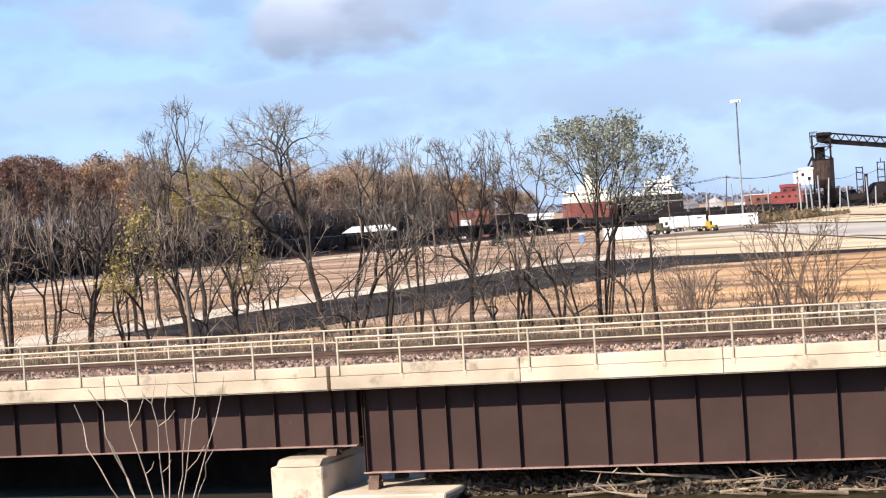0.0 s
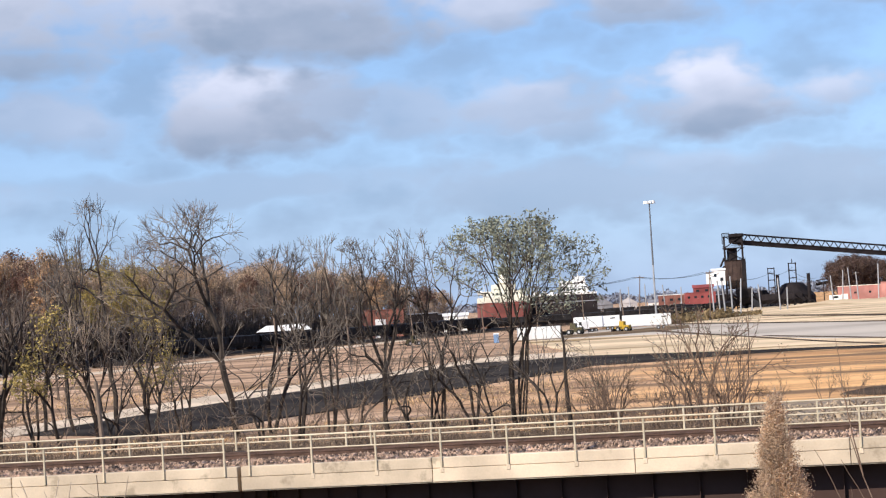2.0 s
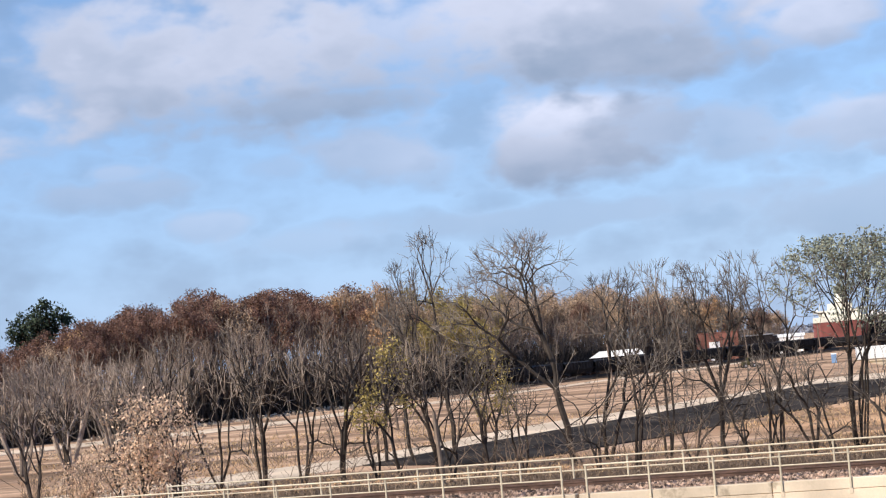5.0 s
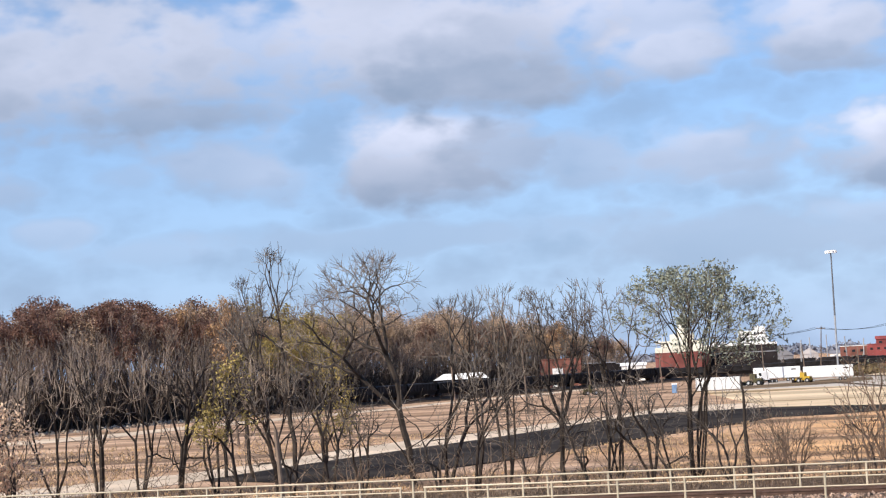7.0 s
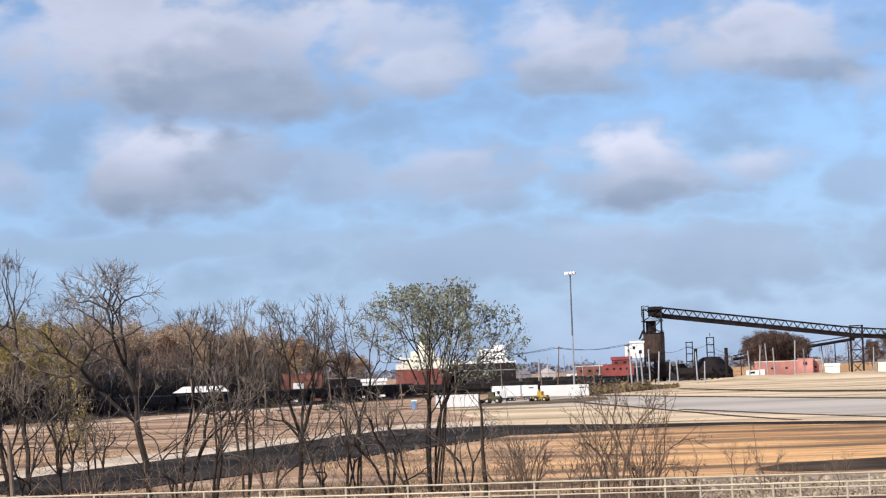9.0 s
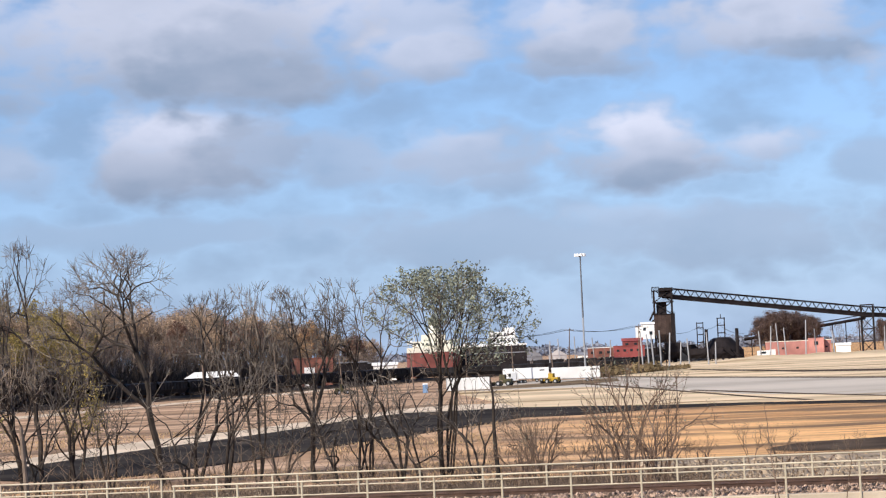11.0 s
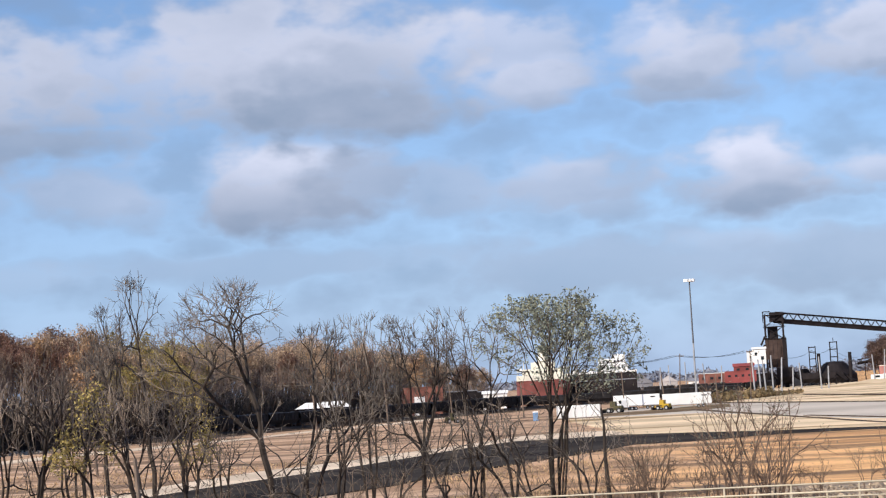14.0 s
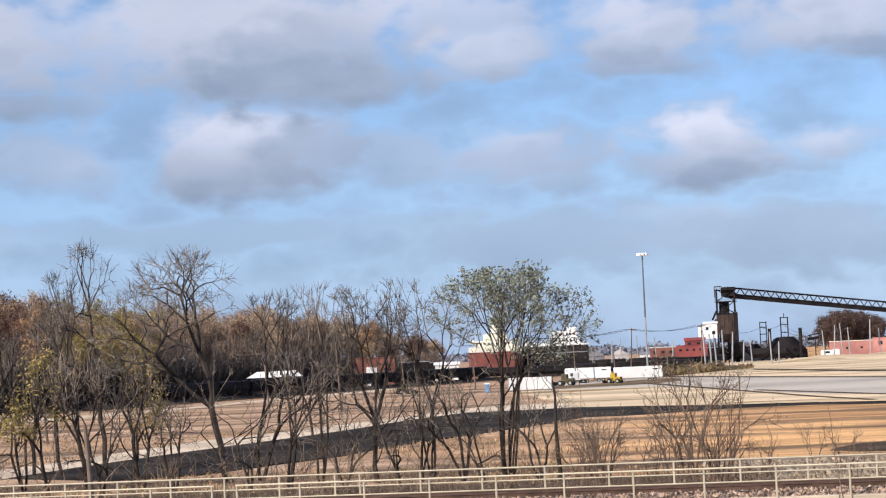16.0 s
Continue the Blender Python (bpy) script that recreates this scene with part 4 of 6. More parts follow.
    for k in ends:
        b = pts[k]
        way = b - pts[parent[k]]
        way /= max(1e-6, np.linalg.norm(way))
        tips.append(b)
        for j in range(twigs):
            w = way + rng.normal(0, 0.55, 3) + np.array([0, 0, 0.2])
            e = b + w / np.linalg.norm(w) * height * twig_length * rng.uniform(0.6, 1.4)
            slim.append((*b, *e, tip * 0.9, tip * 0.6))
            tips.append(e)
    return thick, slim, tips


TREES = {}


def make_tree(key, seed, height, bark, leaf=None, leaf_size=0.1, per=0, spread=0.3, sides=6, twig_sides=3, leaf_low=0.0, maker=None, twig=None, **shape):
    """Meshes of one tree: trunk with limbs, twigs, and leaves where it has any."""
    rng = np.random.default_rng(seed)
    thick, slim, tips = (maker or grow)(rng, height, **shape)
    made = [("trunk", raw_mesh("trunk", [tubes(thick, sides)], bark))]
    crown = [tubes(slim, twig_sides)]
    split = len(slim) * twig_sides
    if leaf and per:
        tips = [t for t in tips if t[2] > leaf_low * height]
        crown.append(leaves(tips, rng, leaf_size, per, spread))
    me = raw_mesh("crown", crown, twig or bark)
    if len(crown) > 1:
        me.materials.append(leaf)
        index = np.zeros(len(me.polygons), dtype=np.int32)
        index[split:] = 1
        me.polygons.foreach_set("material_index", index)
    made.append(("crown", me))
    TREES[key] = made
    return made


def plant(name, key, spot, label, category="tree", turn=0.0, size=1.0, group="", tall=1.0):
    tree = thing(name, label, category, Matrix.Translation((spot.x, spot.y, land(spot.x, spot.y))) @ Matrix.Rotation(turn, 4, "Z") @ Matrix.Diagonal((size, size, size * tall, 1)), group)
    for n, me in TREES[key]:
        part(n, me, parent=tree)
    return tree


# the trees between the bridge and the haul road
def crowned(key, seed, height, bark, leaf=None, leaf_size=0.1, per=0, spread=0.3, leaf_low=0.0, sides=6, twig=None, **shape):
    make_tree(key, seed, height, bark, leaf, leaf_size, per, spread, sides=sides, leaf_low=leaf_low, maker=spread_tree, twig=twig, **shape)


def forking(key, seed, height, bark, leaf=None, leaf_size=0.1, per=0, spread=0.3, leaf_low=0.0, sides=6, twig=None, **shape):
    make_tree(key, seed, height, bark, leaf, leaf_size, per, spread, sides=sides, leaf_low=leaf_low, maker=vase_tree, twig=twig, **shape)


forking("spreading", 11, 17.2, BARK, twig=TWIG, wide=9.6, dome=1.08, stems=1, trunk=0.36, lean=-1.7, angle=46, levels=7, tip=0.017, power=2.25, side=0.12, low_limbs=3, ratio=(0.62, 0.80), twig_length=0.05, twigs=4, crook=0.13)
forking("spreading_low", 31, 14.8, BARK, twig=TWIG, wide=6.8, dome=1.15, stems=2, trunk=0.36, lean=0.6, angle=44, levels=5, tip=0.02, power=2.1, flare=0.30, side=0.22, low_limbs=1, twig_length=0.05, twigs=5, crook=0.13)
forking("tall_slim", 11, 18.6, BARK, twig=TWIG, wide=5.6, stems=1, trunk=0.50, lean=0.3, angle=46, levels=6, tip=0.017, power=2.15, side=0.12, low_limbs=0, ratio=(0.58, 0.76), twig_length=0.045, twigs=4, crook=0.13)
forking("tall_wide", 12, 18.0, BARK, twig=TWIG, wide=6.0, stems=1, trunk=0.44, angle=45, levels=6, tip=0.017, power=2.15, side=0.12, low_limbs=1, ratio=(0.60, 0.78), twig_length=0.045, twigs=4, crook=0.13)
forking("narrow", 12, 14.2, BARK, twig=TWIG, wide=4.8, dome=1.1, stems=2, trunk=0.36, angle=42, levels=5, tip=0.019, power=2.1, flare=0.24, side=0.2, low_limbs=1, twig_length=0.05, twigs=5, crook=0.12)
forking("narrow_b", 13, 13.8, BARK, twig=TWIG, wide=5.0, dome=1.1, stems=3, trunk=0.36, angle=40, levels=4, tip=0.018, power=2.1, flare=0.28, side=0.15, low_limbs=0, twig_length=0.05, twigs=5, crook=0.12)
forking("leafy", 14, 14.3, BARK, LEAF_SAGE, 0.12, 8, 0.17, leaf_low=0.55, twig=TWIG, wide=6.4, dome=1.45, stems=7, trunk=0.34, lean=0.4, angle=38, levels=4, tip=0.016, power=2.1, flare=0.40, side=0.12, low_limbs=0, base=0.5, twig_length=0.045, twigs=3, crook=0.12)
forking("sapling", 15, 8.4, BARK, wide=4.5, stems=3, trunk=0.30, angle=38, levels=3, tip=0.018, power=2.0, flare=0.42, side=0.2, low_limbs=0, twig=TWIG, twigs=2, twig_length=0.06, crook=0.14)
forking("sapling_b", 16, 10.2, BARK, wide=4.5, stems=2, trunk=0.32, angle=40, levels=4, tip=0.017, power=2.0, flare=0.36, side=0.15, low_limbs=1, twig=TWIG, twigs=2, twig_length=0.05, crook=0.13)
forking("sapling_c", 26, 9.2, BARK, wide=5.0, stems=2, trunk=0.28, lean=1.6, angle=42, levels=3, tip=0.019, power=2.0, flare=0.5, side=0.25, low_limbs=1, twig=TWIG, twigs=2, crook=0.16, twig_length=0.06)
forking("golden", 17, 9.8, BARK, LEAF_GOLD, 0.13, 6, 0.32, leaf_low=0.45, wide=3.0, stems=1, trunk=0.34, angle=42, levels=5, tip=0.017, power=2.1, side=0.2, low_limbs=2, twig=TWIG, crook=0.13)
forking("shrub", 18, 4.8, SHRUBBARK, wide=2.6, stems=5, trunk=0.42, angle=30, levels=1, tip=0.016, flare=0.5, side=0.3, low_limbs=0, base=0.4, twigs=2, twig_length=0.10)
forking("shrub_b", 19, 6.0, SHRUBBARK, LEAF_SAGE, 0.06, 1, 0.15, leaf_low=0.5, wide=3.0, stems=4, trunk=0.40, angle=32, levels=2, tip=0.015, flare=0.5, side=0.3, low_limbs=0, base=0.4, twigs=2, twig_length=0.08)
crowned("tanbush", 20, 9.4, BARK, LEAF_TAN, 0.115, 6, 0.30, low=0.12, wide=3.2, stems=4, n=420, flare=0.5, tip=0.012, stray=0.0)
# dark trunks with twigs in the sun-paled bark colour
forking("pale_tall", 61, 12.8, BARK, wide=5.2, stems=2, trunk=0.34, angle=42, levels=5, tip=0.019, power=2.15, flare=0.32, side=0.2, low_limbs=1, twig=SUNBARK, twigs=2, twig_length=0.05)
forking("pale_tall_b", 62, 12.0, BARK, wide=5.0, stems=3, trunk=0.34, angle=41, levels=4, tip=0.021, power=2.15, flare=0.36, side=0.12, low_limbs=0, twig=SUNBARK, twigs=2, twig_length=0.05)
NEAR_LABELS = {"spreading": "large bare spreading tree with a domed crown", "spreading_low": "bare spreading tree with a low forked trunk", "narrow": "bare slender forked tree beyond the bridge",
               "narrow_b": "bare slender multi-stemmed tree beyond the bridge", "leafy": "multi-stemmed tree with thin grey-green leaves in its crown", "sapling": "bare young multi-stemmed tree",
               "sapling_b": "bare young forked tree", "sapling_c": "bare young tree with crooked leaning stems", "golden": "young tree with sparse yellow-green leaves", "tall_slim": "tall slender bare tree with a high crown",
               "tall_wide": "tall bare tree with two stems and a high crown", "pale_tall": "bare slender tree with branches coloured pale as if sunlit", "pale_tall_b": "bare forked tree with branches coloured pale as if sunlit"}
# kind, bearing, depth, size, turn
TALL_TREES = [
    ("spreading", -12.2, 150, 1.03, 0.0), ("spreading_low", -11.2, 156, 0.98, 0.3), ("narrow_b", -9.5, 150, 1.08, 2.0), ("narrow", -7.9, 148, 1.0, 3.3),
    ("narrow_b", -6.3, 152, 1.07, 4.4), ("leafy", -4.1, 150, 1.06, 0.0), ("sapling", -3.2, 144, 0.9, 0.9), ("tall_slim", -15.6, 165, 1.06, 0.6),
    ("tall_wide", -16.8, 172, 0.98, 2.6), ("tall_slim", -17.6, 176, 0.86, 3.9), ("golden", -17.2, 146, 1.05, 0.0), ("golden", -14.9, 158, 1.0, 2.0),
]
PALE_TREES = [
    (-26.6, 152, 0.9, 3.0), (-24.6, 150, 1.0, 0.4), (-23.6, 145, 0.98, 1.4), (-22.4, 152, 0.96, 2.4), (-21.2, 146, 1.03, 3.4),
    (-20.0, 150, 1.0, 4.4), (-18.9, 146, 0.98, 5.4), (-17.9, 152, 0.92, 0.9), (-16.1, 150, 0.85, 1.9),
]
YOUNG_TREES = [
    (-27.6, 140, 1.1, 2.9), (-25.2, 148, 1.15, 4.2), (-15.7, 145, 0.98, 1.5), (-14.6, 150, 1.1, 2.5), (-13.7, 144, 0.95, 3.5), 
    (-11.5, 142, 0.85, 1.7), (-10.4, 146, 1.05, 0.4), (-8.8, 142, 0.85, 5.1), (-7.2, 141, 0.9, 2.2), (-6.6, 146, 0.8, 1.2), (-5.4, 146, 1.1, 2.6), (-4.8, 141, 0.8, 3.0),
]
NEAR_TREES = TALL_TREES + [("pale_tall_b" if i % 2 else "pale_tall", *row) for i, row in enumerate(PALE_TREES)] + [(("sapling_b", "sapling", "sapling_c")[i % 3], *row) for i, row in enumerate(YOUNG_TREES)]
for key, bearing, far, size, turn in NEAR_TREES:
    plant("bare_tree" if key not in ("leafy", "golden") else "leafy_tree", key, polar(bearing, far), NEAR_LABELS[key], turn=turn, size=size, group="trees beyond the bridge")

rng = random.Random(31)
for i in range(34):
    bearing = rng.uniform(-2.2, 2.1) if i < 18 else (rng.uniform(2.4, 9.0) if i < 26 else rng.uniform(-26, -3))
    size = rng.uniform(0.55, 1.0) * (1.0 if i < 18 else 0.6)
    plant("bare_shrub", "shrub" if i % 2 else "shrub_b", polar(bearing, rng.uniform(118, 150)), "leafless brown shrub with thin stems beside the track", "shrub", rng.uniform(0, 6), size, "shrubs beyond the bridge")
plant("bare_shrub", "shrub_b", polar(1.0, 134), "tall leafless shrub with thin stems beside the track", "shrub", 0.4, 1.35, "shrubs beyond the bridge")
plant("bare_shrub", "shrub_b", polar(2.0, 137), "tall leafless shrub with thin stems beside the track", "shrub", 2.4, 1.3, "shrubs beyond the bridge")
plant("tan_leaved_bush", "tanbush", polar(-24.3, 100), "bush full of dead tan leaves by the railing end", "bush", 0.3, 0.97)
forking("greybush", 23, 11.0, PALEBARK, wide=5.4, stems=6, trunk=0.25, angle=32, levels=4, tip=0.028, flare=0.5, side=0.3, low_limbs=0, base=0.6)
for bearing, far, size in ((-26.6, 215, 1.25), (-27.9, 205, 1.15), (-25.3, 230, 1.1), (-24.0, 240, 0.9)):
    plant("bare_bush", "greybush", polar(bearing, far), "large bare grey bush before the wood", "bush", far * 0.3, size, "bare bushes before the wood")
plant("tan_leaved_bush", "tanbush", polar(-26.2, 103), "low bush with dead tan leaves", "bush", 2.3, 0.6)

# the wood behind the field
forking("wood_a", 41, 23.0, WOODBARK, LEAF_BROWN, 0.24, 16, 0.5, leaf_low=0.58, sides=5, wide=6.4, stems=1, trunk=0.34, angle=34, levels=4, tip=0.05, power=2.3, side=0.25, low_limbs=1)
forking("wood_b", 42, 21.0, WOODBARK, LEAF_DUN, 0.24, 9, 0.6, leaf_low=0.42, sides=5, wide=6.0, stems=2, trunk=0.30, angle=34, levels=4, tip=0.05, power=2.3, side=0.2, low_limbs=0)
forking("wood_c", 43, 22.0, WOODBARK, LEAF_BROWN, 0.24, 16, 0.5, leaf_low=0.55, sides=5, wide=6.2, stems=2, trunk=0.30, angle=33, levels=4, tip=0.05, power=2.3, side=0.2, low_limbs=0)
forking("wood_bare", 44, 23.0, FANBARK, sides=5, wide=8.2, stems=2, trunk=0.30, angle=36, levels=5, tip=0.036, power=2.4, flare=0.34, side=0.22, low_limbs=1, twigs=2, twig=WOODBARK)
forking("wood_fan", 54, 21.0, FANBARK, sides=5, wide=8.6, stems=4, trunk=0.30, angle=35, levels=4, tip=0.038, power=2.3, flare=0.42, side=0.25, low_limbs=0, twigs=2, twig=WOODBARK)
forking("wood_gold", 45, 18.0, WOODBARK, LEAF_GOLD, 0.26, 9, 0.55, leaf_low=0.40, sides=5, wide=5.4, stems=2, trunk=0.3, angle=34, levels=4, tip=0.045, side=0.2, low_limbs=0)
forking("wood_orange", 46, 21.0, WOODBARK, LEAF_ORANGE, 0.28, 11, 0.6, leaf_low=0.50, sides=5, wide=5.6, stems=1, trunk=0.34, angle=33, levels=4, tip=0.05, side=0.25, low_limbs=0)
forking("wood_tall", 48, 24.0, WOODBARK, sides=5, wide=5.6, stems=1, trunk=0.42, angle=33, levels=5, tip=0.032, power=2.3, side=0.3, low_limbs=0, twigs=2, ratio=(0.55, 0.76))
crowned("pine", 47, 22.0, BARK, LEAF_PINE, 0.34, 9, 0.45, sides=5, low=0.62, wide=3.6, stems=1, n=110, flare=0.2, tip=0.05, leaf_low=0.6, stray=0.03)
forking("dock_tree", 49, 20.0, WOODBARK, LEAF_DUSK, 0.30, 14, 0.75, leaf_low=0.2, sides=5, wide=7.0, stems=2, trunk=0.26, angle=35, levels=4, tip=0.05, side=0.25, low_limbs=1)

# edge of the wood: bearing, depth, height of the canopy
EDGE = [(-33, 290, 20), (-28, 322, 17), (-25.5, 345, 22), (-23.5, 368, 25.5), (-21, 400, 27), (-18, 442, 26), (-15.4, 488, 24.5), (-13, 545, 25), (-11.3, 585, 25.5), (-9.7, 615, 24), (-7.6, 665, 19), (-5.5, 740, 13)]


def wood_edge(bearing):
    for (b0, d0, h0), (b1, d1, h1) in zip(EDGE, EDGE[1:]):
        if b0 <= bearing <= b1:
            u = (bearing - b0) / (b1 - b0)
            return d0 + (d1 - d0) * u, h0 + (h1 - h0) * u
    return EDGE[-1][1], EDGE[-1][2]


WOOD_LABELS = {"wood_a": "tall tree with thin russet leaves in its crown", "wood_b": "tall tree with dun brown leaves", "wood_c": "tall tree with thin russet foliage",
               "wood_bare": "tall bare grey tree at the wood edge", "wood_fan": "bare grey tree with fanning stems at the wood edge", "wood_tall": "tall bare brown tree rising above the wood", "wood_gold": "tree with yellow-green autumn leaves", "wood_orange": "tree with orange autumn leaves"}
rng = random.Random(77)
b = -31.0
count = 0
while b < -6.0:
    far, high = wood_edge(b)
    for row in range(5):
        bb = b + rng.uniform(-0.25, 0.25)
        dd = far + 5 + row * 11 + rng.uniform(-5, 5)
        pick = rng.random()
        key = "wood_a" if pick < 0.40 else "wood_b" if pick < 0.46 else "wood_c" if pick < 0.80 else "wood_bare" if pick < 0.84 else "wood_orange" if pick < 0.9 else "wood_c"
        if bb > -18.3 + rng.uniform(-2.6, 2.2):
            key = rng.choice(["wood_b", "wood_b", "wood_b", "wood_c", "wood_b", "wood_bare", "wood_gold" if bb < -13 else "wood_b"])
        base = {"wood_a": 23, "wood_b": 21, "wood_c": 22, "wood_bare": 23, "wood_fan": 21, "wood_gold": 18, "wood_orange": 21}[key]
        if row == 0 and pick > 0.12:
            key, base = ("wood_bare", 23) if pick > 0.55 else ("wood_fan", 21)
        size = high / base * (0.78 if row == 0 else 0.86 + 0.045 * row) * rng.uniform(0.92, 1.06)
        plant("woodland_tree", key, polar(bb, dd), WOOD_LABELS[key], turn=rng.uniform(0, 6.28), size=size, group="trees of the wood")
        count += 1
    b += 0.52 if b < -12 else 0.46
for key, bearing, far, size in (("wood_gold", -15.2, 470, 0.98), ("wood_gold", -15.9, 462, 1.0), ("wood_gold", -14.4, 490, 0.92), ("wood_orange", -17.6, 440, 1.22), ("wood_gold", -16.4, 455, 0.95), ("wood_orange", -8.0, 655, 1.0), ("wood_orange", -7.6, 668, 0.9),
                                ("wood_tall", -14.2, 500, 1.0), ("wood_tall", -18.9, 452, 1.15), ("wood_tall", -20.0, 430, 1.12), ("pine", -26.9, 390, 1.3), ("pine", -27.5, 398, 1.2), ("wood_bare", -20.9, 420, 1.18), ("wood_bare", -22.4, 400, 1.12)):
    plant("woodland_tree", key, polar(bearing, far), WOOD_LABELS.get(key, "dark green pine above the wood"), turn=far * 0.7, size=size, group="trees of the wood")


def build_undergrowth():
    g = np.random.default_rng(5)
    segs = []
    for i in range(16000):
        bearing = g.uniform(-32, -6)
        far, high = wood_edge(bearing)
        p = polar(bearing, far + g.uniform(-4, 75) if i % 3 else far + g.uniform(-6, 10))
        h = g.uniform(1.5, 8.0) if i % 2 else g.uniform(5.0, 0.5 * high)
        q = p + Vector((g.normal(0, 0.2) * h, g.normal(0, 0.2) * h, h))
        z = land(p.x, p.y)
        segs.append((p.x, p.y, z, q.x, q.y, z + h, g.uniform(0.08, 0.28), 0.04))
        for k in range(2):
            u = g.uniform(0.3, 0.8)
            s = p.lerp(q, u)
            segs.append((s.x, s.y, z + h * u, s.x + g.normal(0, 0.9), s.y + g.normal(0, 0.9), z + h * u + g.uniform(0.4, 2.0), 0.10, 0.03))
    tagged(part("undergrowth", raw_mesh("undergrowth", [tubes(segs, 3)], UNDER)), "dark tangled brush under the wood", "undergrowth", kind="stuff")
    # litter of pale stones and debris at the wood's foot
    pts = []
    for i in range(1400):
        bearing = g.uniform(-26, -12)
        far, high = wood_edge(bearing)
        p = polar(bearing, far - g.uniform(4, 22))
        pts.append((p.x, p.y, land(p.x, p.y) + 0.15))
    tagged(part("debris", raw_mesh("debris", [leaves(pts, g, 0.45, 1, 0.2)], DRIFT)), "pale debris along the wood edge", "debris", kind="stuff")


build_undergrowth()


PAVED = STRIP_NEAR + [(-11, 350)] + ROAD_FAR[::-1] + ROAD_NEAR[:2]


def inside(loop, x, y):
    odd = False
    for (x0, y0), (x1, y1) in zip(loop, loop[1:] + loop[:1]):
        if (y0 > y) != (y1 > y) and x < x0 + (y - y0) * (x1 - x0) / (y1 - y0):
            odd = not odd
    return odd


def build_grass():
    g = np.random.default_rng(9)
    v, f = [], []
    for i in range(30000):
        far = 112 + 160 * g.random() ** 1.4
        bearing = g.uniform(-28, 11)
        if far < 140 and bearing < 1.5 or bearing > -2.5 and far > 160:
            continue
        p = polar(bearing, far)
        if noise.noise(Vector((p.x * 0.06, p.y * 0.06, 0.5))) < -0.12 - 0.25 * (bearing > -2):
            continue
        x, y = p.x, p.y
        # keep the road and the asphalt free
        if inside(PAVED, x, y):
            continue
        z = land(x, y)
        h = g.uniform(0.14, 0.4) if bearing < -2.5 else g.uniform(0.08, 0.22)
        if bearing > -2.5 and i % 3:
            continue
        for k in range(3):
            a = g.uniform(0, 6.28)
            w = g.uniform(0.03, 0.07)
            ex, ey = g.normal(0, 0.14), g.normal(0, 0.14)
            o = len(v)
            v += [(x + math.cos(a) * w, y + math.sin(a) * w, z - 0.03), (x - math.cos(a) * w, y - math.sin(a) * w, z - 0.03), (x + ex, y + ey, z + h)]
            f.append((o, o + 1, o + 2))
    me = bpy.data.meshes.new("dry_grass")
    me.from_pydata(v, [], f)
    me.materials.append(STRAW)
    tagged(new("dry_grass", me), "straw-coloured dry grass tufts", "grass", kind="stuff")
    # grey weeds beside the far railing
    segs, heads = [], []
    for i in range(2600):
        s, n = g.uniform(-30, 50), g.uniform(14, 44)
        if g.random() < 0.55:
            s = g.uniform(26, 50)
        p = ORIGIN + ALONG * s + BEYOND * n
        z, h = land(p.x, p.y), g.uniform(0.6, 2.4)
        for k in range(3):
            q = (p.x + g.normal(0, 0.3), p.y + g.normal(0, 0.3), z + h * g.uniform(0.7, 1.1))
            segs.append((p.x, p.y, z, *q, 0.02, 0.012))
            heads.append(q)
    tagged(part("weeds", raw_mesh("weeds", [tubes(segs, 3), leaves(heads, g, 0.09, 2, 0.18)], SHRUBGREY)), "grey-brown dry weeds beside the track", "weeds", kind="stuff")
    # patches of reddish weeds in the field
    segs = []
    for i in range(14000):
        p = polar(g.uniform(-28, 11), 150 + 130 * g.random())
        if noise.noise(Vector((p.x * 0.022, p.y * 0.06, 4.5))) < (0.10 if p.x < -8 else 0.22) or inside(PAVED, p.x, p.y) or (p.x > -14 and p.y > 255):
            continue
        z, h = land(p.x, p.y), g.uniform(0.25, 0.7)
        segs.append((p.x, p.y, z - 0.02, p.x + g.normal(0, 0.2), p.y + g.normal(0, 0.2), z + h, 0.05, 0.02))
    tagged(part("field_weeds", raw_mesh("field_weeds", [tubes(segs, 3)], BRUSH)), "dark reddish-brown weeds in patches on the field", "weeds", kind="stuff")
    segs = []
    for i in range(2600):
        p = polar(g.uniform(-28, 3), g.uniform(112, 142))
        z, h = land(p.x, p.y), g.uniform(0.3, 1.5)
        segs.append((p.x, p.y, z, p.x + g.normal(0, 0.45), p.y + g.normal(0, 0.45), z + h, 0.022, 0.01))
        segs.append((p.x + g.normal(0, 0.3), p.y, z + 0.1, p.x + g.normal(0, 0.7), p.y + g.normal(0, 0.5), z + h * 0.6, 0.018, 0.01))
    for i in range(240):
        p = polar(g.uniform(-28, -3.0), g.uniform(134, 150))
        z, h = land(p.x, p.y), g.uniform(1.5, 5.0)
        a, d = np.array([p.x, p.y, z]), np.array([g.normal(0, 0.45), g.normal(0, 0.3), 1.0])
        for k in range(5):
            d = d + np.array([g.normal(0, 0.22), g.normal(0, 0.2), -0.08])
            e = a + d / np.linalg.norm(d) * h / 5
            segs.append((*a, *e, 0.032 - 0.004 * k, 0.028 - 0.004 * k))
            if k > 1:
                segs.append((*e, e[0] + g.normal(0, 0.5), e[1] + g.normal(0, 0.4), e[2] + g.uniform(0.1, 0.7), 0.014, 0.009))
            a = e
    tagged(part("brush", raw_mesh("brush", [tubes(segs, 3)], BRUSH)), "low tangle of dead brown brush under the trees", "brush", kind="stuff")
    segs = []
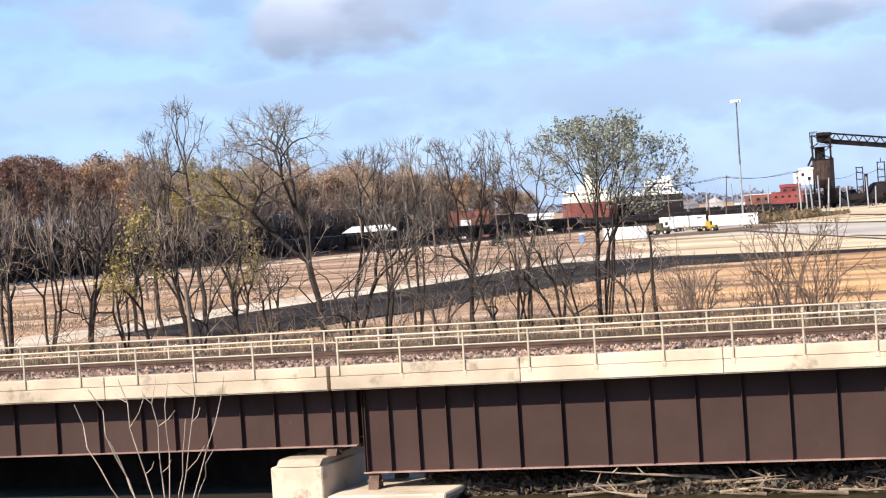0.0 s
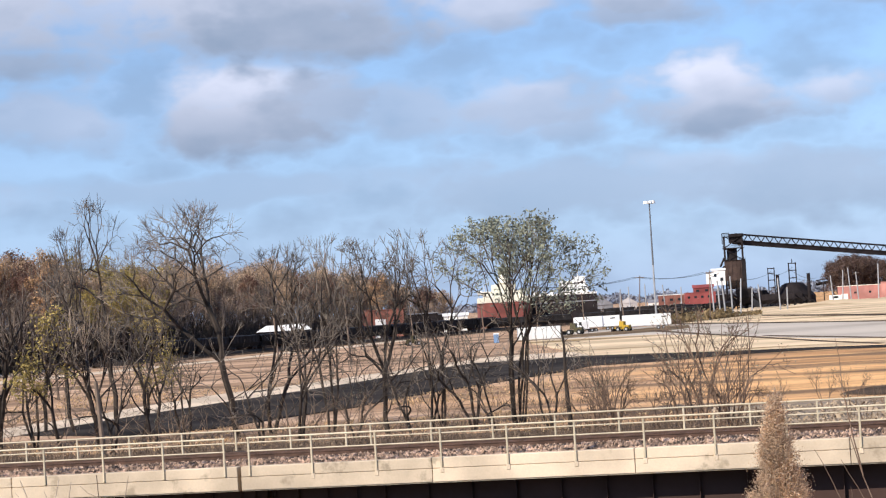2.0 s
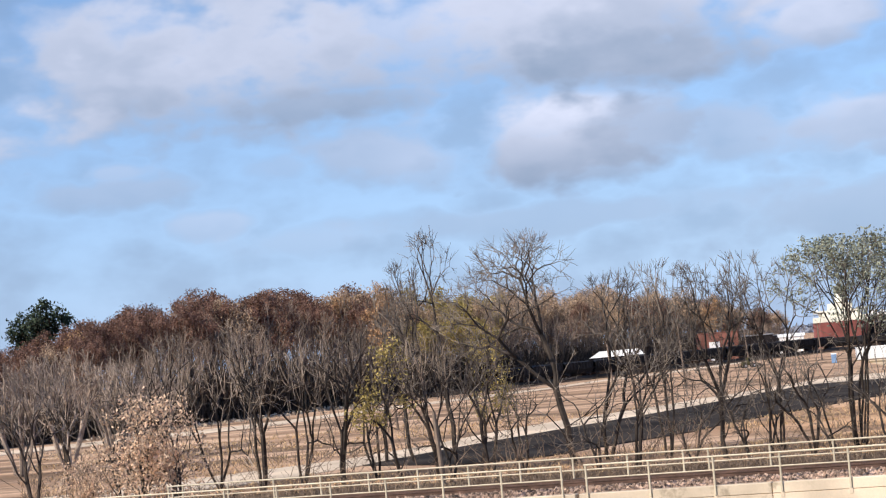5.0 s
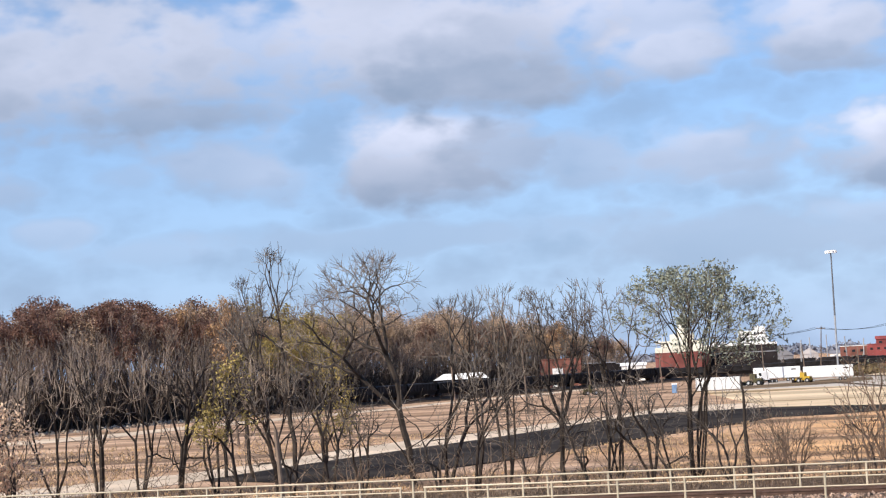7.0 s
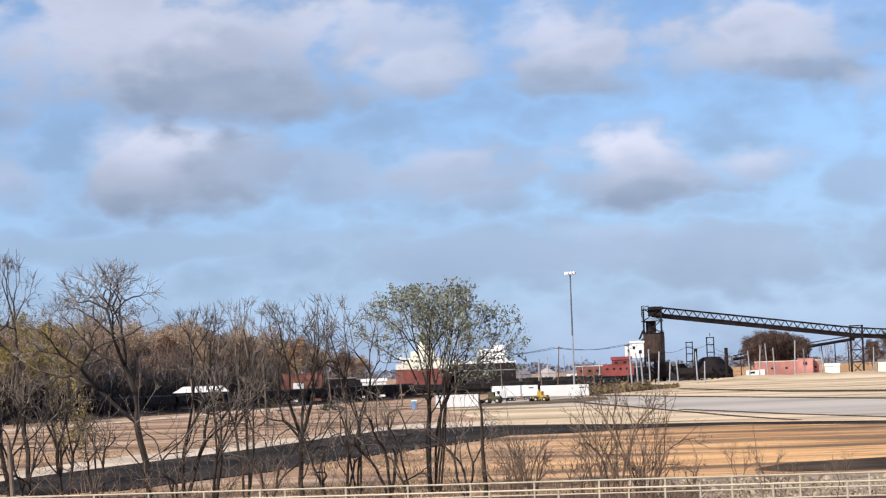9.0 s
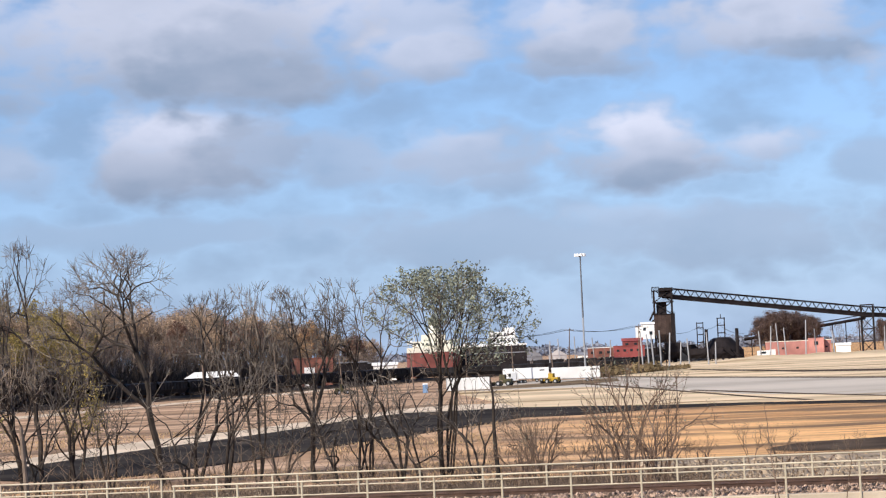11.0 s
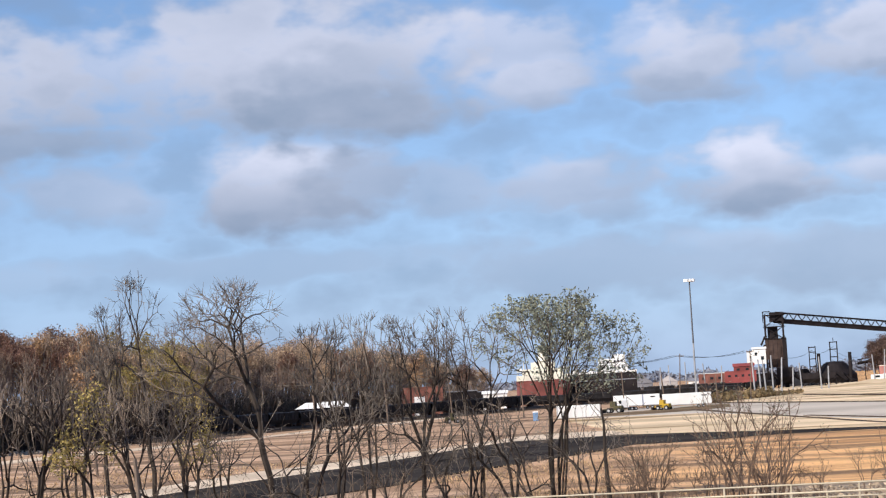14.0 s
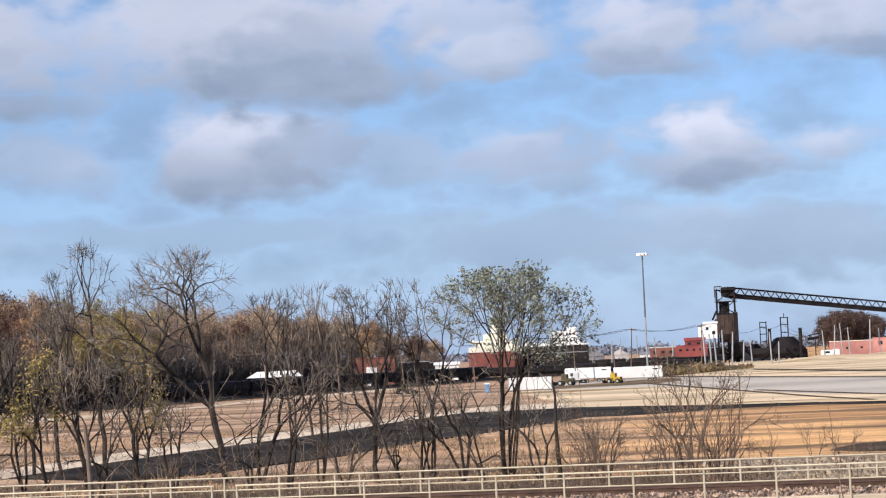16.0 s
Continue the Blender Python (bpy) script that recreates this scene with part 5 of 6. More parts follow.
    for i in range(9500):
        p = polar(g.uniform(-27, 3.5), g.uniform(104, 134))
        z, h = land(p.x, p.y), g.uniform(0.25, 1.4)
        segs.append((p.x, p.y, z, p.x + g.normal(0, 0.5), p.y + g.normal(0, 0.4), z + h, 0.026, 0.012))
    tagged(part("thicket", raw_mesh("thicket", [tubes(segs, 3)], THICKET)), "dark dead stalks along the far side of the track", "thicket", kind="stuff")
    rocks = Mesh()
    q = random.Random(12)
    for i in range(2600):
        x = q.uniform(4, 48)
        y = 126 + 30 * q.random() ** 1.5 - 0.12 * x
        r = q.uniform(0.10, 0.34) * (1 if i % 9 else 1.9)
        z = land(x, y)
        base = [(x + math.cos(a) * r * q.uniform(0.7, 1.3), y + math.sin(a) * r * q.uniform(0.7, 1.3), z - 0.05) for a in (0.2, 1.4, 2.6, 3.9, 5.2)]
        top = [(x + math.cos(a) * r * 0.5, y + math.sin(a) * r * 0.5, z + r * q.uniform(0.3, 0.7)) for a in (0.6, 2.6, 4.6)]
        rocks.add(base + top, [(0, 1, 5), (1, 2, 6, 5), (2, 3, 6), (3, 4, 7, 6), (4, 0, 5, 7), (5, 6, 7)])
    tagged(part("rubble", rocks, RUBBLE), "pale grey rubble beside the track", "rubble", kind="stuff")


build_grass()


# ---- the yard, the dock and the far shore ----
def facing(bearing, far, z=None, turn=0.0):
    """A frame at a place of the plan whose x runs to the right as seen from the bluff and whose y points away."""
    p = polar(bearing, far)
    return Matrix.Translation((p.x, p.y, land(p.x, p.y) if z is None else z)) @ Matrix.Rotation(radians(-bearing + turn), 4, "Z")


def wheel(parent, m, x, y, r=0.5, w=0.28):
    ob = part("wheel", Mesh().tube((x, y - w / 2, r), (x, y + w / 2, r), r, n=14), TYRE, parent)
    part("rim", Mesh().tube((x, y - w / 2 - 0.02, r), (x, y + w / 2 + 0.02, r), r * 0.5, n=10), GALV, ob)
    return ob


def build_trailer(bearing, far, length, turn, label, box_material=WHITE):
    t = thing("semi_trailer", label, "trailer", facing(bearing, far, turn=turn), "white trailers in the yard")
    h = length / 2
    body = Mesh().box(-h, h, -1.28, 1.28, 1.15, 4.1, bevel=0.06)
    b = part("box_body", body, box_material, t)
    for x in np.arange(-h + 1.2, h - 0.3, 1.2):
        part("side_rib", Mesh().box(x - 0.03, x + 0.03, -1.30, -1.275, 1.25, 4.0), box_material, b)
    part("floor_rail", Mesh().box(-h, h, -1.29, 1.29, 1.0, 1.16), GALV, t)
    for y in (-1.05, 1.05):
        for x in (h - 2.2, h - 3.5):
            wheel(t, None, x, y)
        part("landing_leg", Mesh().box(-h + 2.6, -h + 2.75, y - 0.07, y + 0.07, 0.02, 1.05), GALV, t)
    part("door_mark", Mesh().box(h - 2.6, h - 1.2, -1.305, -1.285, 3.2, 3.5), DARKSTEEL, t, "dark unreadable lettering patch")
    return t


build_trailer(-0.26, 533, 13.0, -1.0, "white box semi-trailer parked without its tractor")
build_trailer(-1.70, 562, 13.0, 0.5, "white box semi-trailer behind a white tractor")


def build_tractor(bearing, far, turn):
    t = thing("truck_tractor", "white truck tractor coupled to a trailer", "truck", facing(bearing, far, turn=turn))
    part("cab", Mesh().prism([(-1.15, 0.9), (1.15, 0.9), (1.15, 3.0), (0.9, 3.4), (-0.9, 3.4), (-1.15, 3.0)], -0.6, 1.5), WHITE, t)
    part("hood", Mesh().prism([(-1.0, 0.8), (1.0, 0.8), (0.9, 1.8), (-0.9, 1.8)], 1.5, 3.0), WHITE, t)
    part("windscreen", Mesh().box(1.49, 1.53, -1.0, 1.0, 2.0, 2.9), DARKGLASS, t)
    part("side_window", Mesh().box(0.4, 1.2, -1.17, -1.13, 2.1, 2.9), DARKGLASS, t)
    part("chassis", Mesh().box(-3.2, 2.9, -0.5, 0.5, 0.6, 0.95), DARKSTEEL, t)
    for x in (-2.6, -1.4, 2.2):
        for y in (-1.0, 1.0):
            wheel(t, None, x, y)


build_tractor(-2.02, 548, 200)


def build_container(bearing, far, length, high, turn):
    t = thing("storage_container", "long white storage container on the sandy yard", "container", facing(bearing, far, turn=turn))
    h = length / 2
    b = part("body", Mesh().box(-h, h, -1.22, 1.22, 0.12, high, bevel=0.05), WHITE, t)
    for x in np.arange(-h + 0.4, h, 0.6):
        part("corrugation", Mesh().box(x - 0.12, x + 0.12, -1.25, -1.215, 0.3, high - 0.15), WHITE, b)
    for x in (-h + 0.1, h - 0.1):
        part("corner_post", Mesh().box(x - 0.09, x + 0.09, -1.27, 1.27, 0.0, high + 0.02), GALV, t)


build_container(-3.38, 482, 10.6, 3.1, 2)


def build_loader(bearing, far, turn, paint, label, size=1.0):
    t = thing("wheel_loader", label, "loader", facing(bearing, far, turn=turn) @ Matrix.Scale(size, 4))
    part("body", Mesh().prism([(-0.9, 0.8), (0.9, 0.8), (0.9, 1.7), (0.6, 2.0), (-0.6, 2.0), (-0.9, 1.7)], -2.4, 0.0), paint, t)
    part("cab", Mesh().prism([(-0.8, 1.6), (0.8, 1.6), (0.65, 3.2), (-0.65, 3.2)], -0.6, 1.0), paint, t)
    part("cab_window", Mesh().box(-0.4, 0.8, -0.78, -0.70, 2.0, 2.9), DARKGLASS, t)
    part("arm", Mesh().box(0.8, 3.0, -0.5, -0.3, 0.9, 1.25).box(0.8, 3.0, 0.3, 0.5, 0.9, 1.25), paint, t)
    part("bucket", Mesh().prism([(-1.3, 0.1), (1.3, 0.1), (1.3, 1.1), (-1.3, 1.1)], 2.9, 3.6), DARKSTEEL, t)
    for x in (-1.7, 1.3):
        for y in (-1.0, 1.0):
            wheel(t, None, x, y, 0.75, 0.45)


build_loader(-2.35, 520, 160, OLIVE, "olive green wheel loader beside the container", 0.95)
build_loader(-0.95, 526, 150, YELLOW, "yellow wheel loader standing before the trailers", 0.85)
build_loader(-7.0, 500, 20, OLIVE, "small dull green machine on the field edge", 0.8)

box = thing("portable_toilet", "pale blue plastic portable toilet in the yard", "toilet", facing(-4.62, 470))
part("cabin", Mesh().box(-0.6, 0.6, -0.6, 0.6, 0.05, 2.1, bevel=0.04), BLUE, box)
part("roof", Mesh().prism([(-0.65, 2.1), (0.65, 2.1), (0.3, 2.35), (-0.3, 2.35)], -0.65, 0.65), WHITE, box)
part("door", Mesh().box(-0.42, 0.42, -0.64, -0.6, 0.15, 2.0), BLUE, box)
part("base", Mesh().box(-0.7, 0.7, -0.7, 0.7, -0.05, 0.08), DARKSTEEL, box)


def build_lamp():
    t = thing("high_mast_lamp", "tall grey steel mast with a ring of floodlights", "lamp mast", facing(0.02, 560))
    h = 35.2
    part("mast", Mesh().tube((0, 0, 0), (0, 0, h * 0.5), 0.30, 0.24, 12), GALV, t)
    part("upper_mast", Mesh().tube((0, 0, h * 0.5), (0, 0, h), 0.26, 0.18, 12), MASTGREY, t, "darker upper mast section")
    part("base_flange", Mesh().tube((0, 0, 0), (0, 0, 0.25), 0.7, n=12), GALV, t)
    part("ring", Mesh().tube((0, 0, h - 0.1), (0, 0, h + 0.25), 0.9, 0.7, 14), GALV, t)
    for k in range(8):
        a = k * math.pi / 4 + 0.2
        x, y = math.cos(a) * 1.25, math.sin(a) * 1.25
        lamp = part("floodlight", Mesh().tube((x, y, h - 0.25), (x * 1.1, y * 1.1, h + 0.45), 0.48, 0.28, 10), WHITE, t)
        part("bracket", Mesh().tube((0, 0, h), (x, y, h), 0.06, n=6), GALV, lamp)


build_lamp()


def build_pole(bearing, far, high, arms=1, lean=0.0, label="weathered wooden utility pole with a crossarm", category="utility pole"):
    t = thing("utility_pole", label, category, facing(bearing, far) @ Matrix.Rotation(radians(lean or 3.5 * math.sin(bearing * 37.0)), 4, "Y"), "poles of the yard")
    part("shaft", Mesh().tube((0, 0, -0.3), (0, 0, high), 0.2 if far < 690 else 0.3, 0.13 if far < 690 else 0.24, 8), POLEWOOD if far < 690 else GALV, t)
    for k in range(arms):
        z = high - 0.6 - 1.1 * k
        arm = part("crossarm", Mesh().box(-1.3, 1.3, -0.08, 0.08, z - 0.09, z + 0.09), POLEWOOD, t)
        for x in (-1.1, 0.5, 1.1):
            part("insulator", Mesh().tube((x, 0, z + 0.09), (x, 0, z + 0.36), 0.07, 0.05, 6), GALV, arm)
    return t


POLES = [(-0.47, 600, 15.2, 1), (1.55, 640, 15.8, 1), (-8.85, 360, 11.5, 0), (-7.0, 540, 11.5, 0), (-4.95, 520, 9.5, 0), (-2.05, 555, 11.0, 0), (-10.9, 330, 10.0, 0), (-17.2, 260, 5.0, 0), (0.6, 600, 8.5, 0), (-0.9, 590, 9.5, 0),
         (1.68, 700, 13.5, 0), (1.85, 705, 12.8, 0), (2.0, 690, 12.5, 0), (2.2, 700, 14.0, 0), (2.42, 695, 13.0, 0), (3.55, 800, 13.0, 0), (3.75, 810, 9.0, 0), (5.05, 880, 13.0, 0), (5.3, 890, 15.0, 0), (5.55, 900, 16.0, 0),
         (5.75, 900, 14.0, 1), (6.3, 905, 17.0, 0), (6.6, 910, 13.0, 0), (7.1, 920, 12.0, 0), (8.5, 930, 13.0, 0), (-1.0, 900, 12.5, 0), (-0.25, 950, 14.5, 0), (0.3, 940, 13.5, 0), (0.75, 930, 12.0, 0), (-0.7, 930, 13.5, 0), (2.75, 850, 9.5, 0), (3.0, 860, 11.0, 0)]
for bearing, far, high, arms in POLES:
    build_pole(bearing, far, high, arms, label="weathered wooden utility pole with a crossarm" if arms else "plain thin pole at the edge of the yard")
make_tree("snag", 51, 7.6, BARK, stems=1, lean=0.06, first=0.75, limbs=4, angle=50, reach=0.16, levels=2, radius=0.19, up=0.05, thin=0.03)
plant("dead_trunk", "snag", polar(-2.62, 140), "dead broken tree trunk beside the track", "dead trunk", 0.5)
build_pole(-16.0, 132, 5.6, 0, 0.0, "thin weathered pole among the trees", "pole")


def span(name, label, a, b, sag, r=0.035, count=14):
    m = Mesh()
    pts = [Vector(a).lerp(Vector(b), k / count) - Vector((0, 0, 4 * sag * (k / count) * (1 - k / count))) for k in range(count + 1)]
    for p, q in zip(pts, pts[1:]):
        m.tube(p, q, r, n=5, caps=False)
    return tagged(part(name, m, CABLE), label, "cable", group="overhead cables")


def wire_top(bearing, far, high, x=0.0):
    return facing(bearing, far) @ Vector((x, 0, high))


for x in (-1.1, 1.1):
    span("overhead_cable", "sagging dark overhead cable between poles", wire_top(-0.47, 600, 14.8, x), wire_top(1.55, 640, 15.4, x), 1.2, 0.06)
    span("overhead_cable", "sagging dark overhead cable between poles", wire_top(-3.4, 570, 13.4, x), wire_top(-0.47, 600, 14.8, x), 1.2, 0.06)
build_pole(-3.4, 570, 14.0, 1)
span("overhead_cable", "pale overhead cable before the wood", wire_top(-30.5, 380, 16.5), wire_top(-24.6, 395, 13.2), 0.8, 0.05)
build_pole(-30.5, 380, 17.0, 1)
build_pole(-24.6, 395, 13.6, 1)


def build_ship_stern(bearing, far):
    """A laker seen from its stern, moored behind the yard."""
    t = thing("lake_freighter", "red-hulled lake freighter with a cream deckhouse and dark funnel", "ship", facing(bearing, far, -3.0))
    half = 10.8
    hull = Mesh()
    rings = []
    for y, w, low in ((0, 0.72, 5.0), (2, 0.90, 2.5), (7, 1.0, 0.5), (25, 1.0, 0.0), (120, 1.0, 0.0), (140, 0.6, 0.0)):
        ring = [(-half * w, y, 12.8), (-half * w, y, 6.5 + low * 0.2), (-half * w * 0.8, y, low), (half * w * 0.8, y, low), (half * w, y, 6.5 + low * 0.2), (half * w, y, 12.8)]
        rings.append(ring)
    for ring in rings:
        hull.v += [Vector(p) for p in ring]
    for k in range(len(rings) - 1):
        hull.f += [(k * 6 + i, k * 6 + (i + 1) % 6, (k + 1) * 6 + (i + 1) % 6, (k + 1) * 6 + i) for i in range(6)]
    hull.f += [tuple(range(6)), tuple(reversed(range(30, 36)))]
    part("hull", hull, HULLRED, t)
    part("bulwark", Mesh().box(-10.6, 10.6, 0.4, 30, 12.8, 14.9, bevel=0.1), CREAM, t, "cream bulwark band")
    house = part("deckhouse", Mesh().box(-8.2, 8.2, 3, 22, 14.9, 17.4, bevel=0.1).box(-4.6, 5.0, 5, 20, 17.4, 20.0, bevel=0.1), CREAM, t, "cream painted deckhouse")
    for x in np.arange(-7.2, 7.3, 1.6):
        part("porthole", Mesh().box(x - 0.35, x + 0.35, 2.94, 3.0, 15.7, 16.6), DARKGLASS, house)
    part("funnel", Mesh().tube((0.6, 12, 20.0), (0.9, 13, 24.2), 2.3, 2.0, 16), CREAM, t)
    part("funnel_top", Mesh().tube((0.9, 13, 24.2), (1.0, 13.3, 26.4), 2.02, 1.95, 16), DARKSTEEL, t, "black funnel top")
    for x in (-7.5, -3.0, 6.6, 9.2):
        part("mast", Mesh().tube((x, 6, 14.9), (x, 6, 20.5 if x < 0 else 18.5), 0.16, 0.10, 6), CREAM, t)
    for x in (-9.4, 9.0):
        part("lifeboat", Mesh().prism([(8, 17.2), (9, 16.4), (11, 16.4), (12, 17.2), (11, 17.9), (9, 17.9)], x - 1.0, x + 1.0), WHITE, t)
    for x in np.arange(-10, 10.1, 2.0):
        part("rail_post", Mesh().tube((x, 0.6, 14.9), (x, 0.6, 16.0), 0.06, n=5), CREAM, t)


def build_ship_side(bearing, far):
    t = thing("lake_freighter", "dark-hulled freighter with a white stepped deckhouse", "ship", facing(bearing, far, -3.0))
    hull = Mesh().prism([(0, 0.0), (16, 0.0), (17, 4.0), (17, 14.2), (-1, 14.2), (-1, 4.0)], -15.5, 13.2)
    part("hull", hull, DARKSTEEL, t, "dark grey hull")
    part("rubbing_strake", Mesh().box(-15.4, 13.3, -1.12, -1.0, 11.2, 11.6), GREYBLD, t)
    part("deck_band", Mesh().box(-15.5, 13.3, -1.1, 17, 14.2, 15.0), WHITE, t, "white band along the deck")
    house = part("deckhouse", Mesh().box(-2.5, 10.0, 2, 14, 15.0, 17.6, bevel=0.1).box(-2.0, 9.0, 3, 13, 17.6, 20.0, bevel=0.1).box(3.5, 8.8, 4, 12, 20.0, 21.6, bevel=0.1), WHITE, t, "white stepped deckhouse")
    for z in (15.9, 18.5):
        for x in np.arange(-1.4, 9, 1.5):
            part("window", Mesh().box(x - 0.35, x + 0.35, 1.93 if z < 17 else 2.93, 2.0 if z < 17 else 3.0, z, z + 0.8), DARKGLASS, house)
    for x in (-12, -8, -5):
        part("hatch_crane", Mesh().box(x - 0.9, x + 0.9, 1, 3, 15.0, 16.3), WHITE, t)
    part("mast", Mesh().tube((6, 7, 21.6), (6, 7, 25.0), 0.15, 0.08, 6), WHITE, t)


build_ship_stern(-4.34, 790)
build_ship_side(-2.58, 810)


def build_hopper():
    """A coal hopper car, 15 m over its couplers."""
    t = thing("hopper_car", "black open coal hopper car standing on the yard track", "rail car", Matrix(), "coal hopper cars")
    part("body", Mesh().prism([(-1.5, 1.9), (-0.7, 0.75), (0.7, 0.75), (1.5, 1.9), (1.55, 3.7), (1.45, 3.75), (1.4, 2.0), (-1.4, 2.0), (-1.45, 3.75), (-1.55, 3.7)], -6.9, 6.9), COALCAR, t)
    for x in np.arange(-6.2, 6.3, 1.55):
        part("side_rib", Mesh().box(x - 0.06, x + 0.06, -1.66, -1.54, 1.9, 3.7), COALCAR, t)
    part("end_sill", Mesh().box(-7.3, 7.3, -0.25, 0.25, 0.95, 1.25), COALCAR, t)
    coal = Mesh()
    g = random.Random(3)
    xs = [-6.6 + 1.1 * i for i in range(13)]
    rows = [(-1.38, 3.2), (-0.5, 3.85), (0.5, 3.9), (1.38, 3.2)]
    coal.add([(x, y, z + g.uniform(-0.15, 0.15)) for x in xs for y, z in rows], [(i * 4 + j, (i + 1) * 4 + j, (i + 1) * 4 + j + 1, i * 4 + j + 1) for i in range(12) for j in range(3)])
    part("coal_load", coal, COAL, t)
    for x in (-5.2, 5.2):
        truck = part("truck_frame", Mesh().box(x - 1.1, x + 1.1, -1.05, 1.05, 0.45, 0.75), COALCAR, t)
        for dx in (-0.85, 0.85):
            part("wheelset", Mesh().tube((x + dx, -0.85, 0.45), (x + dx, 0.85, 0.45), 0.45, n=10), RUST, truck)
    return t


hopper = build_hopper()
line_a, line_b = polar(-13.8, 492, 0), polar(-4.6, 672, 0)
way = (line_b - line_a).normalized()
count = int((line_b - line_a).length / 15.2)
for k in range(count + 1):
    p = line_a + way * (15.2 * k)
    m = Matrix.Translation((p.x, p.y, land(p.x, p.y) + 1.1)) @ Matrix.Rotation(math.atan2(way.y, way.x), 4, "Z")
    if k == 0:
        hopper.matrix_basis = m
    else:
        copy_thing(hopper, m)
for k in range(5):
    p = polar(-4.2, 700) + Vector((15.2 * k, 1.2 * k, 0))
    copy_thing(hopper, Matrix.Translation((p.x, p.y, land(p.x, p.y) + 0.35)) @ Matrix.Rotation(math.atan2(1.2, 15.2), 4, "Z"))
for k in range(2):
    p = polar(0.9, 830) + Vector((13.4 * k, 7.0 * k, 0))
    copy_thing(hopper, Matrix.Translation((p.x, p.y, land(p.x, p.y) + 0.35)) @ Matrix.Rotation(math.atan2(7.0, 13.4), 4, "Z"))
for k in range(5):
    p = polar(-2.0, 905) + Vector((15.2 * k, 0.8 * k, 0))
    copy_thing(hopper, Matrix.Translation((p.x, p.y, land(p.x, p.y) + 0.35)) @ Matrix.Rotation(math.atan2(0.8, 15.2), 4, "Z"))
bank = Mesh()
side = Vector((-way.y, way.x, 0))
for k in range(40):
    a = line_a + way * (-40 + 8.5 * k)
    bank.v += [Vector((*(a + side * d).xy, land(*(a + side * d).xy) + z)) for d, z in ((-5, -0.1), (-2.2, 1.1), (3, 1.1), (6, -0.1))]
bank.f += [(i * 4 + j, (i + 1) * 4 + j, (i + 1) * 4 + j + 1, i * 4 + j + 1) for i in range(39) for j in range(3)]
tagged(part("track_bank", bank, CINDER), "dark cinder bank under the yard tracks", "track bed", kind="structure")


def build_house(bearing, far, wide, deep, high, paint, label, category="building", roof=0.0, turn=0.0, roof_paint=None, windows=(), door=None, base=0.0, hip=0.0):
    t = thing("building", label, category, facing(bearing, far, turn=turn))
    h = wide / 2
    walls = part("wall", Mesh().box(-h, h, 0, deep, -0.5 + base, high), paint, t)
    if hip:
        m = Mesh().add([(-h - 0.4, -0.4, high), (h + 0.4, -0.4, high), (h + 0.4, deep + 0.4, high), (-h - 0.4, deep + 0.4, high), (-h + hip, deep / 2, high + roof), (h - hip * 0.6, deep / 2, high + roof)],
                       [(0, 1, 5, 4), (2, 3, 4, 5), (0, 4, 3), (1, 2, 5), (3, 2, 1, 0)])
        part("roof", m, roof_paint, t, "bright white hipped roof")
    elif roof:
        part("roof", Mesh().prism([(-0.4, high), (deep + 0.4, high), (deep / 2, high + roof)], -h - 0.4, h + 0.4), roof_paint or GREYBLD, t)
    else:
        part("roof", Mesh().box(-h - 0.15, h + 0.15, -0.15, deep + 0.15, high, high + 0.3), roof_paint or GREYBLD, t)
    for x, z, w, hh in windows:
        part("window", Mesh().box(x - w / 2, x + w / 2, -0.06, 0.02, z, z + hh), DARKGLASS, walls)
    if door:
        x, w, hh, paint2 = door
        part("door", Mesh().box(x - w / 2, x + w / 2, -0.10, 0.02, 0, hh), paint2, walls)
    return t


build_house(-7.84, 640, 13.4, 6, 9.4, BRICKRED, "rust-red metal shed with white doors", door=(-1.0, 3.4, 6.6, WHITE), windows=[(4.2, 5.2, 2.2, 0.9)], roof_paint=BRICKRED)
build_house(-10.72, 556, 15.2, 7, 5.3, DARKSTEEL, "long low dark shed with a bright white roof", roof=1.7, roof_paint=WHITE, hip=2.6)
build_house(-6.0, 700, 12, 6, 6.8, DARKSTEEL, "dark corrugated shed behind the coal cars", roof_paint=GREYBLD)
build_house(-5.75, 690, 8.5, 5, 6.0, WHITE, "small white cabin beside the freighter", roof=1.0, roof_paint=WHITE)
build_house(-6.7, 640, 10, 5, 7.5, DARKSTEEL, "dark sheet-metal shed behind the coal cars")
build_house(1.30, 900, 14.0, 8, 8.8, BARNRED, "bright red sheet-metal dock building", windows=[(-5, 6.4, 1.2, 1.0), (-2, 6.4, 1.2, 1.0), (1, 6.4, 1.2, 1.0), (4, 6.4, 1.2, 1.0)], roof_paint=BARNRED)
build_house(1.40, 901, 9.0, 5, 11.0, BARNRED, "upper red block of the dock building", windows=[(-2.5, 9.2, 1.4, 1.0), (1.5, 9.2, 1.4, 1.0)], roof=1.4, roof_paint=BARNRED)
build_house(1.86, 930, 6.2, 6, 18.6, WHITE, "white transfer house beside the loading tower", windows=[(-1.5, 15.6, 1.2, 1.5), (1.4, 13.6, 1.4, 1.6)], base=12.2, roof=1.0, roof_paint=WHITE)
build_house(1.60, 931, 3.0, 5, 17.4, WHITE, "narrow white lift shaft beside the transfer house", windows=[(0.2, 14.5, 0.9, 1.2)], base=12.8)
frame_legs = thing("support_frame", "dark steel legs carrying the white transfer house", "support frame", facing(1.76, 932))
for x in (-3.4, -1.6, 1.2, 3.6):
    for y in (0.6, 3.4):
        part("leg", Mesh().box(x - 0.25, x + 0.25, y - 0.25, y + 0.25, -0.4, 12.4), DARKSTEEL, frame_legs)
